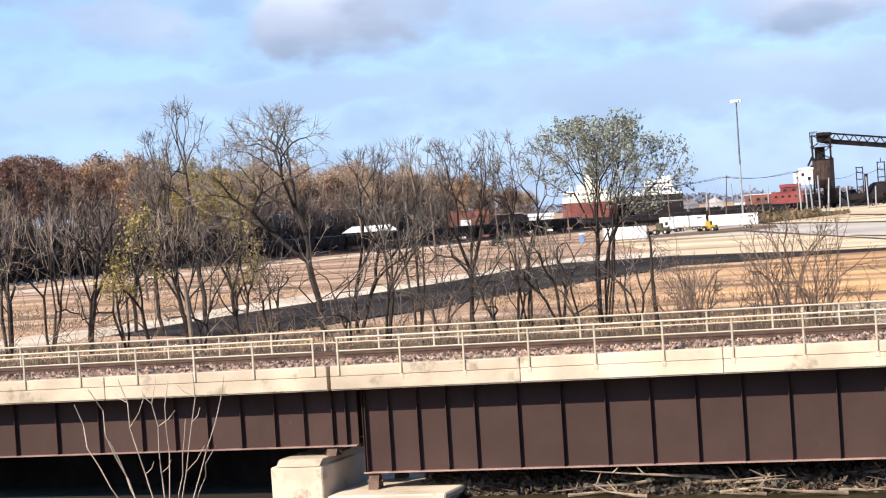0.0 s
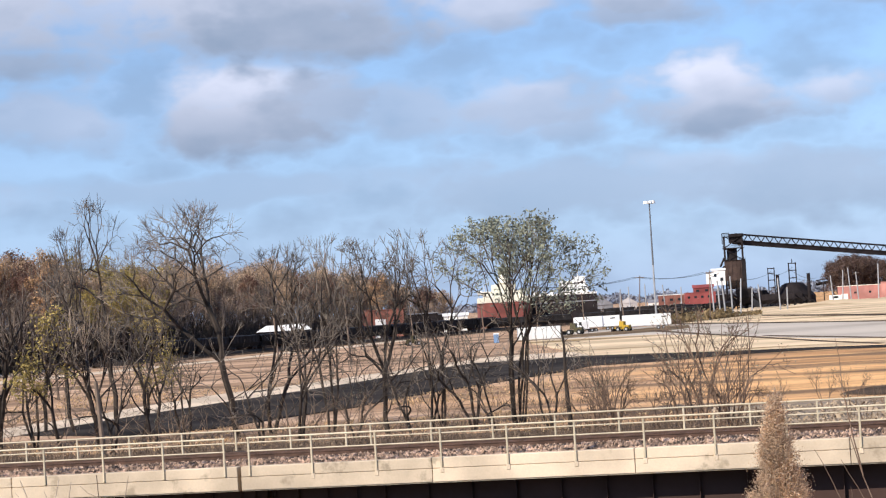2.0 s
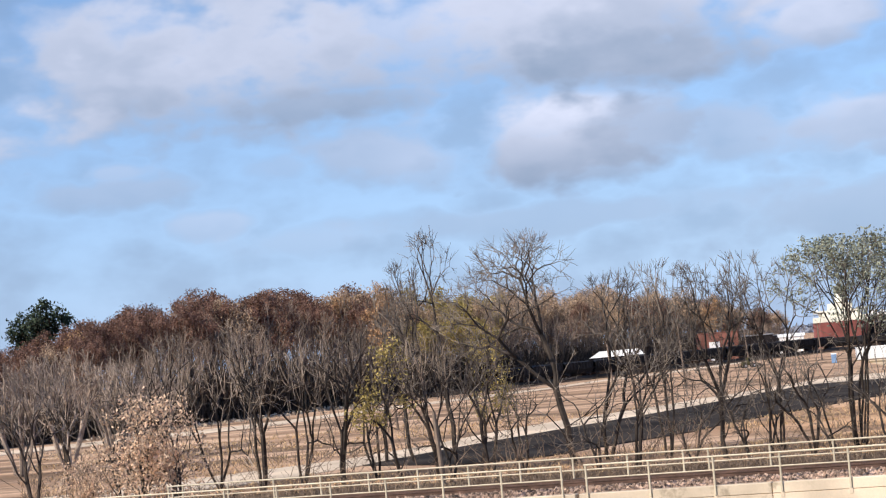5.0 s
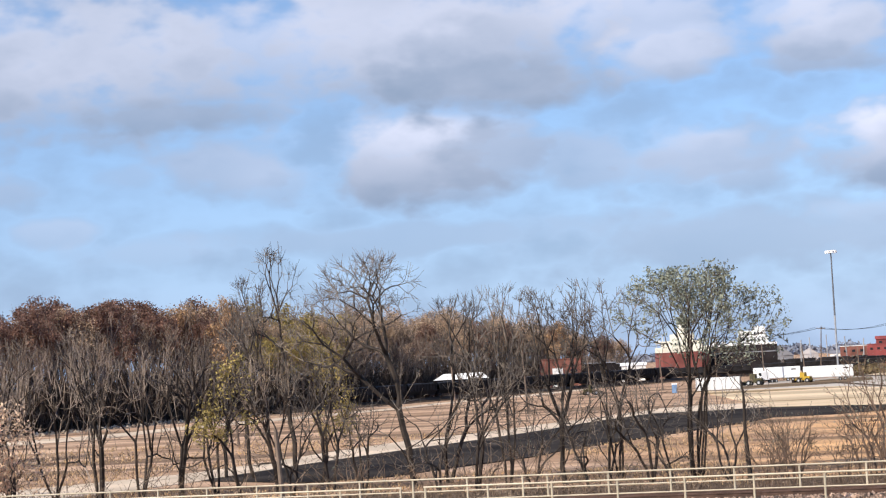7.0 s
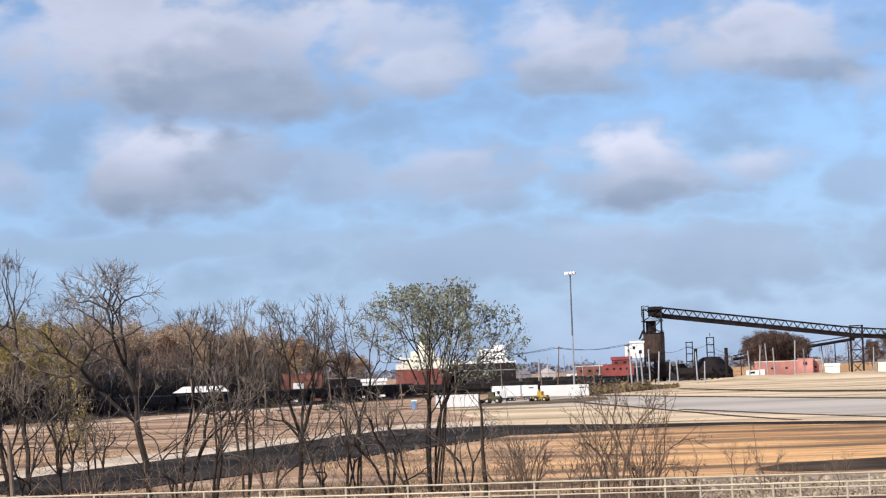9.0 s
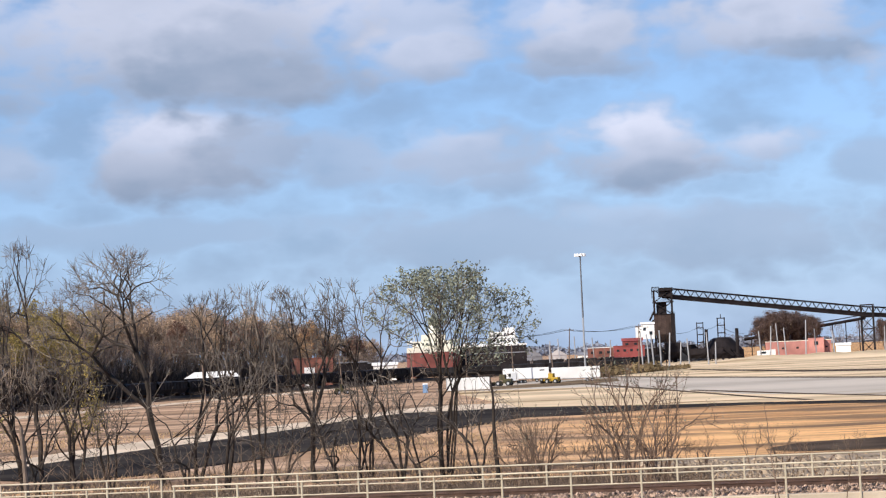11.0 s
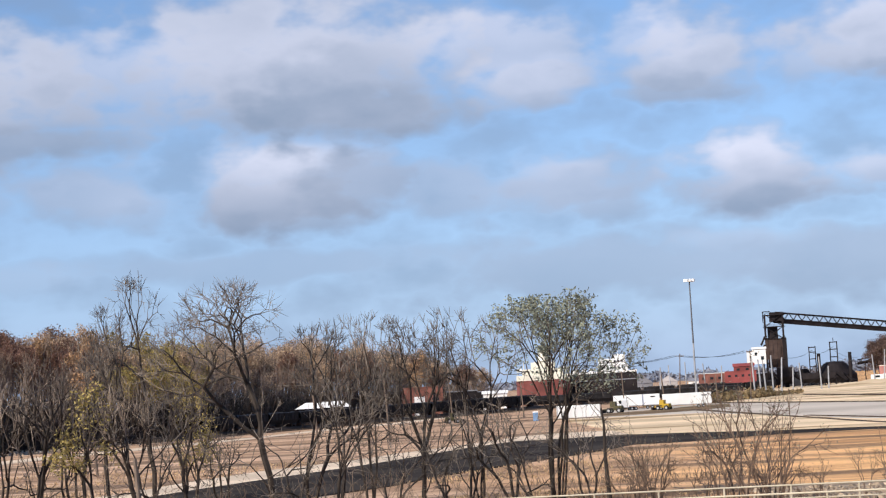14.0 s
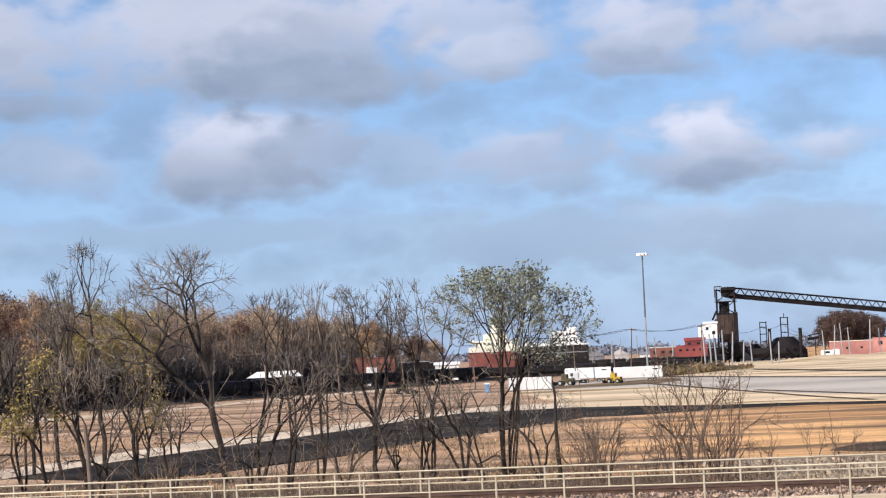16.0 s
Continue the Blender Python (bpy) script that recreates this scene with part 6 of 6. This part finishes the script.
for z in (4.0, 8.0, 12.1):
    part("girt", Mesh().box(-4.0, 4.0, 0.4, 0.8, z - 0.2, z + 0.2), DARKSTEEL, frame_legs)
build_house(0.48, 1000, 13, 8, 8.4, BRICKRED, "distant low brown-red building with a pale roof edge", roof_paint=WHITE, windows=[(-4, 5.5, 1.6, 1.2), (0, 5.5, 1.6, 1.2), (4, 5.5, 1.6, 1.2)])
build_house(-0.5, 1100, 11, 10, 5.4, PALEGREY, "distant pale gabled warehouse", roof=3.2, roof_paint=PALEGREY, turn=90)
build_house(-1.2, 1150, 10, 16, 5.0, GREYBLD, "distant grey gabled warehouse", roof=6.0, turn=90)
build_house(0.0, 1050, 7, 8, 5.0, WHITE, "distant low white shed", roof=1.6)
build_house(6.10, 1050, 34.0, 9, 7.4, PINK, "long faded salmon-pink workshop", windows=[(-8 + 7.5 * i, 3.4, 1.2, 1.0) for i in range(4)], door=(-13.6, 3.4, 3.6, WHITE), roof_paint=CREAM)
build_house(6.6, 1045, 8.0, 7, 8.4, PINK, "higher salmon-pink bay of the workshop", windows=[(0, 5, 2, 1.8)], roof_paint=PINK)
build_house(7.35, 1040, 7.5, 6, 4.2, WHITE, "small white shed beside the pink workshop", roof=1.4, roof_paint=WHITE)
build_house(9.0, 1040, 14, 6, 5.6, CREAM, "pale low shed on the dock", roof=1.2)
build_house(-9.15, 720, 9, 5, 8.0, GREYBLD, "grey shed at the end of the wood")


def strut(m, a, b, r):
    return m.tube(a, b, r, n=5, caps=False)


def build_tower():
    t = thing("loading_tower", "dark steel coal loading tower with a sooty bin", "tower", facing(2.33, 950))
    for x in (-4.2, 4.2):
        for y in (0, 8):
            part("leg", Mesh().box(x - 0.45, x + 0.45, y - 0.45, y + 0.45, -0.5, 34.5), DARKSTEEL, t)
    part("bin", Mesh().box(-4.6, 5.0, -0.5, 8.5, 13.5, 23.0).prism([(-0.5, 13.5), (8.5, 13.5), (6, 9.5), (2, 9.5)], -3.6, 3.6), BINSTEEL, t, "rust-brown sooty sheet-metal bin")
    # added black slab: shade on the bin's right side, built as a part
    part("lift_leg", Mesh().box(3.4, 5.4, -0.9, 1.4, 0.0, 23.6, bevel=0.1), DARKSTEEL, t, "black slab added as the shaded right side of the bin")
    for x in (-3.2, -1.2, 0.8, 2.6):
        part("bin_rib", Mesh().box(x - 0.12, x + 0.12, -0.72, -0.5, 13.6, 22.9), BINSTEEL, t)
    part("transfer_chute", strut(strut(Mesh(), (-4.6, 1, 20.5), (-8.0, 0, 13.5), 0.9), (-4.6, 1, 24.5), (-6.6, 0, 20.5), 0.5), DARKSTEEL, t)
    for k in range(6):
        part("stair_flight", strut(strut(Mesh(), (-4.5 if k % 2 else 4.5, -1.2, 1.0 + 2.1 * k), (4.5 if k % 2 else -4.5, -1.2, 3.1 + 2.1 * k), 0.14), (-4.5 if k % 2 else 4.5, -1.2, 2.0 + 2.1 * k), (4.5 if k % 2 else -4.5, -1.2, 4.1 + 2.1 * k), 0.07), DARKSTEEL, t)
    part("chute", Mesh().prism([(1, 23.0), (7, 23.0), (6, 29.0), (2, 29.0)], -3.2, 1.6), DARKSTEEL, t)
    part("head_house", Mesh().box(-2.0, 4.6, 0.5, 7.5, 31.5, 35.8), DARKSTEEL, t)
    for z0, z1 in ((23, 29), (29, 35)):
        part("brace", strut(strut(Mesh(), (-4.2, 0, z0), (4.2, 0, z1), 0.22), (4.2, 0, z0), (-4.2, 0, z1), 0.22), DARKSTEEL, t)
    for z in (23.2, 29.0, 34.5):
        part("platform", Mesh().box(-5.2, 5.2, -0.9, 8.9, z - 0.15, z + 0.15), DARKSTEEL, t)
        part("guard_rail", strut(strut(Mesh(), (-5.2, -0.9, z + 1.1), (5.2, -0.9, z + 1.1), 0.08), (-5.2, -0.9, z + 0.6), (5.2, -0.9, z + 0.6), 0.06), DARKSTEEL, t)
    part("davit", strut(strut(Mesh(), (-5.0, 0, 31), (-5.0, 0, 36.2), 0.2), (-5.0, 0, 36.2), (-1.5, 0, 36.2), 0.2), DARKSTEEL, t)
    for k in range(5):
        x = -6.5 + 2.3 * k
        part("trestle_post", Mesh().box(x - 0.22, x + 0.22, -6.2, -5.8, -0.4, 12.5 + (k % 2)), DARKSTEEL, t)


build_tower()


def build_conveyor():
    t = thing("conveyor_gallery", "long dark inclined truss conveyor gallery", "conveyor")
    stops = [facing(2.35, 954) @ Vector((0, 0, 0)), facing(7.95, 1000) @ Vector((0, 0, 0)), facing(13.5, 1060) @ Vector((0, 0, 0))]
    tops = [35.8, 23.2, 15.0]
    for (a, za), (b, zb) in zip(zip(stops, tops), zip(stops[1:], tops[1:])):
        a, b = Vector((a.x, a.y, za)), Vector((b.x, b.y, zb))
        d = b - a
        n = Vector((-d.y, d.x, 0)).normalized() * 1.7
        count = max(4, int(d.length / 4.6))
        for s in (-1, 1):
            part("chord", strut(Mesh(), a + n * s, b + n * s, 0.28), DARKSTEEL, t)
            part("chord", strut(Mesh(), a + n * s - Vector((0, 0, 3.1)), b + n * s - Vector((0, 0, 3.1)), 0.3), DARKSTEEL, t)
            for k in range(count):
                p, q, mid = a.lerp(b, k / count), a.lerp(b, (k + 1) / count), a.lerp(b, (k + 0.5) / count)
                if s < 0:
                    part("lattice", strut(strut(Mesh(), p + n * s - Vector((0, 0, 3.1)), mid + n * s, 0.24), mid + n * s, q + n * s - Vector((0, 0, 3.1)), 0.24), DARKSTEEL, t)
        belt = Mesh()
        low = Vector((0, 0, 4.9))
        high = Vector((0, 0, 3.0))
        belt.add([a - n - high, a + n - high, a + n - low, a - n - low, b - n - high, b + n - high, b + n - low, b - n - low], [(0, 1, 5, 4), (1, 2, 6, 5), (2, 3, 7, 6), (3, 0, 4, 7), (3, 2, 1, 0), (4, 5, 6, 7)])
        part("belt_casing", belt, DARKSTEEL, t)
    bent = thing("conveyor_bent", "dark steel trestle bent carrying the conveyor", "trestle", facing(8.06, 1000))
    for x in (-2.9, 2.9):
        part("leg", Mesh().box(x - 0.5, x + 0.5, -0.5, 0.5, -0.5, 24.0), DARKSTEEL, bent)
        part("rear_leg", Mesh().box(x - 0.5, x + 0.5, 4.5, 5.5, -0.5, 18.0), DARKSTEEL, bent)
    for z in (6, 12, 18, 24):
        part("girt", Mesh().box(-3.4, 3.4, -0.4, 0.4, z - 0.3, z + 0.3), DARKSTEEL, bent)
    for z in (0, 6, 12):
        part("brace", strut(strut(Mesh(), (-2.9, 0, z), (2.9, 0, z + 6), 0.2), (2.9, 0, z), (-2.9, 0, z + 6), 0.2), DARKSTEEL, bent)
    # a shallow belt behind the workshop
    low = thing("ground_conveyor", "dark low conveyor rising behind the workshop", "conveyor")
    a, b = polar(4.6, 1150, 9.5), polar(8.0, 1180, 19.0)
    m = strut(strut(Mesh(), a, b, 0.9), a + Vector((0, 0, 2)), b + Vector((0, 0, 2)), 0.3)
    part("belt", m, DARKSTEEL, low)
    for k in range(9):
        p = a.lerp(b, (k + 0.5) / 9)
        part("support", strut(Mesh(), (p.x, p.y, -0.3), p, 0.3), DARKSTEEL, low)


build_conveyor()


def build_dome():
    t = thing("storage_dome", "dark conical coal storage shed with a lattice head", "dome", facing(3.95, 1050))
    m = Mesh()
    ring = 24
    for r, z in ((11.4, -0.3), (11.2, 4.2), (6.0, 9.8), (4.4, 10.9), (1.4, 11.2)):
        m.v += [(r * math.cos(2 * math.pi * k / ring), r * math.sin(2 * math.pi * k / ring), z) for k in range(ring)]
    m.f += [(j * ring + k, j * ring + (k + 1) % ring, (j + 1) * ring + (k + 1) % ring, (j + 1) * ring + k) for j in range(4) for k in range(ring)]
    m.f.append(tuple(4 * ring + k for k in range(ring)))
    part("shell", m, DARKSTEEL, t)
    for x in (-1.8, 1.8):
        part("head_post", Mesh().box(x - 0.3, x + 0.3, -0.3, 0.3, 10.2, 21.5), DARKSTEEL, t)
    for z in (13.5, 17.5, 21.2):
        part("head_girt", Mesh().box(-2.2, 2.2, -0.3, 0.3, z - 0.25, z + 0.25), DARKSTEEL, t)
    part("head_post_top", strut(Mesh(), (0, 0, 21), (0, 0, 23.5), 0.2), DARKSTEEL, t)
    for x in (-7.8, 8.0):
        part("silo", Mesh().tube((x, -9, -0.3), (x, -9, 15.5), 0.9, n=10), DARKSTEEL, t)
    hill = thing("coal_heap", "black coal heap on the dock", "coal heap", facing(3.0, 1000))
    g = random.Random(8)
    for x, w, h in ((0, 12, 7.5),):
        h0 = Mesh()
        h0.v.append((x, 0, h))
        for k in range(20):
            a = 2 * math.pi * k / 20
            h0.v.append((x + math.cos(a) * w * g.uniform(0.9, 1.1), math.sin(a) * w * g.uniform(0.9, 1.1), -0.3))
        h0.f += [(0, 1 + k, 1 + (k + 1) % 20) for k in range(20)]
        part("heap", h0, COAL, hill)
    frame_tower = thing("lattice_mast", "dark lattice mast on the dock", "mast", facing(3.35, 1040))
    for x in (-1.6, 1.6):
        part("leg", Mesh().box(x - 0.25, x + 0.25, -0.25, 0.25, -0.4, 19.5), DARKSTEEL, frame_tower)
    for z in (9, 13, 16.5, 19):
        part("girt", Mesh().box(-1.9, 1.9, -0.25, 0.25, z - 0.25, z + 0.25), DARKSTEEL, frame_tower)


build_dome()

def build_dock_frames():
    """Dark hoppers, trusses and pipe frames crowded round the loading tower."""
    g = random.Random(40)
    for k in range(14):
        bearing = 1.75 + 0.19 * k + g.uniform(-0.05, 0.05)
        far = g.uniform(935, 1010)
        w, h = g.uniform(3.0, 7.5), g.uniform(4.0, 9.0) * (1.15 if bearing < 3.2 else 0.7)
        t = thing("dock_hopper", "sooty steel hopper frame crowded beside the loading tower", "hopper", facing(bearing, far), "machinery on the dock")
        for x in (-w / 2, w / 2):
            part("leg", Mesh().box(x - 0.22, x + 0.22, -0.2, 0.2, -0.4, h), DARKSTEEL, t)
            part("rear_leg", Mesh().box(x - 0.22, x + 0.22, 3.8, 4.2, -0.4, h), DARKSTEEL, t)
        part("bin", Mesh().prism([(-0.3, h * 0.55), (1.2, h * 0.25), (2.8, h * 0.25), (4.3, h * 0.55), (4.3, h), (-0.3, h)], -w / 2, w / 2), DARKSTEEL, t)
        part("chute", strut(Mesh(), (w / 2, 2, h * 0.9), (w / 2 + g.uniform(2, 5), 2, h * g.uniform(0.2, 0.5)), 0.5), DARKSTEEL, t)
        part("stair", strut(strut(Mesh(), (-w / 2, -0.5, 0), (w / 2, -0.5, h * 0.6), 0.2), (-w / 2, -0.5, 1.0), (w / 2, -0.5, h * 0.6 + 1.0), 0.08), DARKSTEEL, t)
    for bearing, far, high, wide, label in ((1.0, 860, 4.0, 7, "white van-sized box by the dock building"), (5.1, 1000, 3.5, 6, "white vehicle parked before the workshop"), (0.75, 850, 3.2, 6, "small pale shed on the dock")):
        t = thing("dock_cabin", label, "cabin", facing(bearing, far))
        part("body", Mesh().box(-wide / 2, wide / 2, 0, 2.6, 0.0, high, bevel=0.1), WHITE, t)
        part("window", Mesh().box(-wide / 4, wide / 4, -0.04, 0.03, high * 0.55, high * 0.85), DARKGLASS, t)


build_dock_frames()

for (b0, d0, z0), (b1, d1, z1) in (((2.55, 950, 14.0), (3.35, 1040, 17.5)), ((3.35, 1040, 16.0), (3.95, 1050, 19.0)), ((3.95, 1050, 17.0), (4.6, 1150, 13.0)), ((3.95, 1050, 14.0), (5.05, 880, 10.5)), ((1.55, 640, 15.2), (1.86, 930, 17.5))):
    span("overhead_cable", "dark cable slung between the dock masts", wire_top(b0, d0, z0), wire_top(b1, d1, z1), 1.5, 0.09)

# trees and hedges on the far dock, low brush along the yard
for bearing, far, size in ((5.1, 1145, 0.86), (5.45, 1140, 0.98), (5.85, 1150, 1.0), (6.25, 1160, 0.95), (6.6, 1150, 0.84), (5.25, 1150, 0.80), (5.7, 1160, 0.92), (6.1, 1155, 0.85), (6.5, 1165, 0.78), (8.9, 1120, 0.85), (9.4, 1130, 0.9), (5.5, 1170, 0.9), (5.95, 1175, 0.92), (10.2, 1110, 0.9), (11.2, 1100, 0.9), (8.5, 1150, 0.7)):
    plant("woodland_tree", "dock_tree", polar(bearing, far), "russet-brown tree standing on the dock", turn=far * 1.3, size=size * 1.22, group="trees on the dock")


for bearing, far, size in ((7.2, 1230, 0.8), (7.9, 1240, 0.9), (8.6, 1250, 0.85), (9.3, 1230, 0.8), (10.0, 1245, 0.9)):
    plant("woodland_tree", "wood_bare", polar(bearing, far), "bare grey tree behind the conveyor", turn=far * 0.9, size=size, group="trees on the dock")


def build_far_brush():
    g = np.random.default_rng(15)
    pts = []
    for i in range(9000):
        bearing = g.uniform(-1.5, 3.0) if i % 2 else g.uniform(0.2, 2.4)
        far = 590 + g.uniform(0, 60) + max(0, bearing - 0.4) * 45
        p = polar(bearing, far)
        tall = 1.0 if 0.3 < bearing < 2.2 else 0.4
        pts.append((p.x, p.y, land(p.x, p.y) + abs(g.normal(0, tall))))
    tagged(part("dock_brush", raw_mesh("dock_brush", [leaves(pts, g, 0.6, 1, 0.2)], DOCKGRASS)), "low brown brush along the yard edge", "brush", kind="stuff")
    pts = []
    for i in range(5200):
        p = polar(g.uniform(-2.2, 1.2), g.uniform(930, 1010))
        pts.append((p.x, p.y, land(p.x, p.y) + abs(g.normal(0, 1.3))))
    tagged(part("dock_thicket", raw_mesh("dock_thicket", [leaves(pts, g, 0.8, 1, 0.3)], THICKET)), "dark dead brush along the dock edge", "thicket", kind="stuff")
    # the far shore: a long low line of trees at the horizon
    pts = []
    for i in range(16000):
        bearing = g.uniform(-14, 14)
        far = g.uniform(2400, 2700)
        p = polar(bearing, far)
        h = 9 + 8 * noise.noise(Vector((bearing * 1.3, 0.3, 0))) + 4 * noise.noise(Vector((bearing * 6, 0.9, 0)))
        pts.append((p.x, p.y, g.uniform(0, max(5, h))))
    tagged(part("far_treeline", raw_mesh("far_treeline", [leaves(pts, g, 3.0, 1, 1.0)], HAZE)), "distant line of bare trees with haze put into their blue-grey colour", "treeline", kind="stuff")


build_far_brush()


# ---- the bank and the plants close to the camera ----
def build_bank():
    g = random.Random(21)
    for i in range(24):
        s, n = g.uniform(21, 46), g.uniform(0.4, 2.6)
        p = ORIGIN + ALONG * s + BEYOND * n
        z = max(land(p.x, p.y), -1.2) + 0.08
        d = (ALONG * g.choice((-1, 1)) + Vector((g.uniform(-0.3, 0.3), g.uniform(-0.5, 0.5), g.uniform(-0.04, 0.12)))).normalized()
        length = g.uniform(1.6, 5.5)
        log = thing("driftwood_log", "bleached driftwood branch on the muddy bank", "driftwood", Matrix.Translation((p.x, p.y, z)), "driftwood under the bridge")
        m = Mesh()
        q = Vector((0, 0, 0))
        for k in range(5):
            e = q + (d + Vector((g.uniform(-0.2, 0.2), g.uniform(-0.2, 0.2), g.uniform(-0.06, 0.08)))) * length / 5
            m.tube(q, e, 0.075 * (1 - k / 6), 0.075 * (1 - (k + 1) / 6), 6)
            if k in (2, 3):
                m.tube(e, e + Vector((g.uniform(-0.6, 0.6), g.uniform(-0.3, 0.3), g.uniform(0.1, 0.5))), 0.04, 0.015, 5)
            q = e
        part("stem", m, LOGWOOD, log)
    r = np.random.default_rng(22)
    segs, litter = [], []
    for i in range(9000):
        s, n = r.uniform(12, 48), r.uniform(1.2, 6.0)
        p = ORIGIN + ALONG * s + BEYOND * n
        z = land(p.x, p.y)
        if z < -1.25:
            continue
        segs.append((p.x, p.y, z, p.x + r.normal(0, 0.5), p.y + r.normal(0, 0.35), z + r.uniform(0.02, 0.4), 0.028, 0.012))
        if i % 2:
            litter.append((p.x, p.y, z + 0.05))
    tagged(part("bank_brush", raw_mesh("bank_brush", [tubes(segs, 3)], BRUSH)), "tangled dead brush on the river bank", "brush", kind="stuff")
    tagged(part("bank_litter", raw_mesh("bank_litter", [leaves(litter, r, 0.17, 4, 0.2)], MUD)), "dead leaves and dark mud clods on the river bank", "leaf litter", kind="stuff")


build_bank()


def stalk(g, m, start, way, length, r, level):
    p, d = Vector(start), Vector(way).normalized()
    for k in range(7):
        d = (d + Vector((g.uniform(-0.12, 0.12), g.uniform(-0.12, 0.12), 0.0))).normalized()
        q = p + d * length / 7
        m.tube(p, q, r * (1 - 0.11 * k), r * (1 - 0.11 * (k + 1)), 6, caps=False)
        if level and k in (2, 3, 5):
            side = Vector((g.uniform(-0.8, 0.8), g.uniform(-0.6, 0.6), 0.9))
            stalk(g, m, q, (d + side * 0.55), length * g.uniform(0.25, 0.5), r * 0.5, level - 1)
        p = q


def build_near_twigs():
    g = random.Random(4)
    # a clump of bare sapling shoots on the slope below the bluff, fanning out from one stool
    p = polar(-17.2, 20.0)
    z0 = 9.3 + 20.0 * math.tan(radians(-9.6)) / math.cos(radians(16.75))
    base = land(p.x, p.y)
    clump = thing("sapling_clump", "clump of pale bare sapling shoots rising from the bank below", "sapling", Matrix.Translation((p.x, p.y, base)))
    for tip, high, forked in ((-0.96, 1.42, 0), (-0.74, 1.55, 0), (-0.58, 1.10, 0), (-0.41, 1.62, 1), (-0.09, 1.60, 1), (0.08, 1.58, 0), (0.22, 1.25, 0), (0.41, 1.64, 1), (0.68, 1.60, 0), (0.5, 1.0, 0)):
        m = Mesh()
        lift = z0 - base
        start = Vector((g.uniform(-0.08, 0.08), g.uniform(-0.1, 0.1), -0.05))
        r0 = 0.0095
        knots = [start, Vector((start.x * 1.2, start.y, lift))]
        for k in range(1, 9):
            u = k / 8
            knots.append(Vector((start.x + (tip - start.x) * u ** 0.8 + g.uniform(-0.012, 0.012), start.y + 0.15 * u * g.uniform(-1, 1), lift + 1.24 * high * u)))
        for k, (a, b) in enumerate(zip(knots, knots[1:])):
            r1 = 0.0095 - 0.0006 * k
            m.tube(a, b, r0, r1, 6, caps=False)
            if forked and k in (4, 6, 7):
                side = 1 if (k + forked) % 2 else -1
                e = b + Vector((side * g.uniform(0.08, 0.20), g.uniform(-0.05, 0.05), g.uniform(0.12, 0.32)))
                mid = b.lerp(e, 0.5) + Vector((side * 0.02, 0, -0.01))
                m.tube(b, mid, 0.005, 0.0045, 5, caps=False)
                m.tube(mid, e, 0.0045, 0.003, 5)
            r0 = r1
        part("shoot", m, DRIFT, clump)
    for bearing, far, top, lean in ((5.75, 12.6, -3.9, 0.16), (4.0, 13, -5.7, 0.12), (4.25, 13.1, -5.9, 0.10), (6.4, 12.8, -4.9, -0.10), (1.9, 13.2, -6.3, 0.10)):
        p = polar(bearing, far)
        z0 = land(p.x, p.y)
        z1 = 9.3 + far * math.tan(radians(top))
        m = Mesh()
        stalk(g, m, (0, 0, 0), (-lean, 0.0, 1), z1 - z0, 0.011, 1)
        t = thing("sapling_shoot", "dark red-brown bare shoot rising from the bank below", "sapling", Matrix.Translation((p.x + lean * 3, p.y, z0)), "bare shoots in the foreground")
        part("stem", m, SHRUBBARK, t)


build_near_twigs()


def build_reed():
    d = 1.6
    p = polar(3.33, d)
    z0 = land(p.x, p.y)
    top = 9.3 + d * math.tan(radians(-3.25))
    t = thing("reed", "dry common reed with a fluffy tan plume", "reed", Matrix.Translation((p.x, p.y, z0)))
    h = top - z0
    part("stem", Mesh().tube((0.01, 0, -0.05), (0.004, 0, h - 0.14), 0.0035, 0.002, 6), DRIFT, t)
    r = np.random.default_rng(3)
    segs, pts = [], []
    clumps = [(r.uniform(0, 6.28), r.uniform(0.5, 1.0)) for _ in range(26)]
    for i in range(3000):
        u = r.random() ** 0.7
        z = h - 0.155 * u
        wide = 0.003 + 0.0150 * min(1.0, u * 3.2) + 0.0200 * max(0.0, min(1.0, (u - 0.36) * 2.6))
        turn_at, reach = clumps[int(u * 25)] if r.random() < 0.5 else (r.uniform(0, 6.28), 0.85)
        a = turn_at + r.normal(0, 0.6)
        rr = wide * reach * r.uniform(0.25, 1.1)
        x, y = math.cos(a) * rr, math.sin(a) * rr
        rise = r.uniform(-0.002, 0.014)
        segs.append((0.002 * u, 0, z - 0.014, x * 0.7, y * 0.7, z, 0.0004, 0.0003))
        segs.append((x * 0.7, y * 0.7, z, x * 1.1, y * 1.1, z + rise, 0.0003, 0.0002))
        pts.append((x, y, z + rise * 0.6))
    part("plume", raw_mesh("plume", [tubes(segs, 3), leaves(pts, r, 0.00075, 30, 0.0030)], PLUME), None, t, "fluffy tan seed plume")


build_reed()
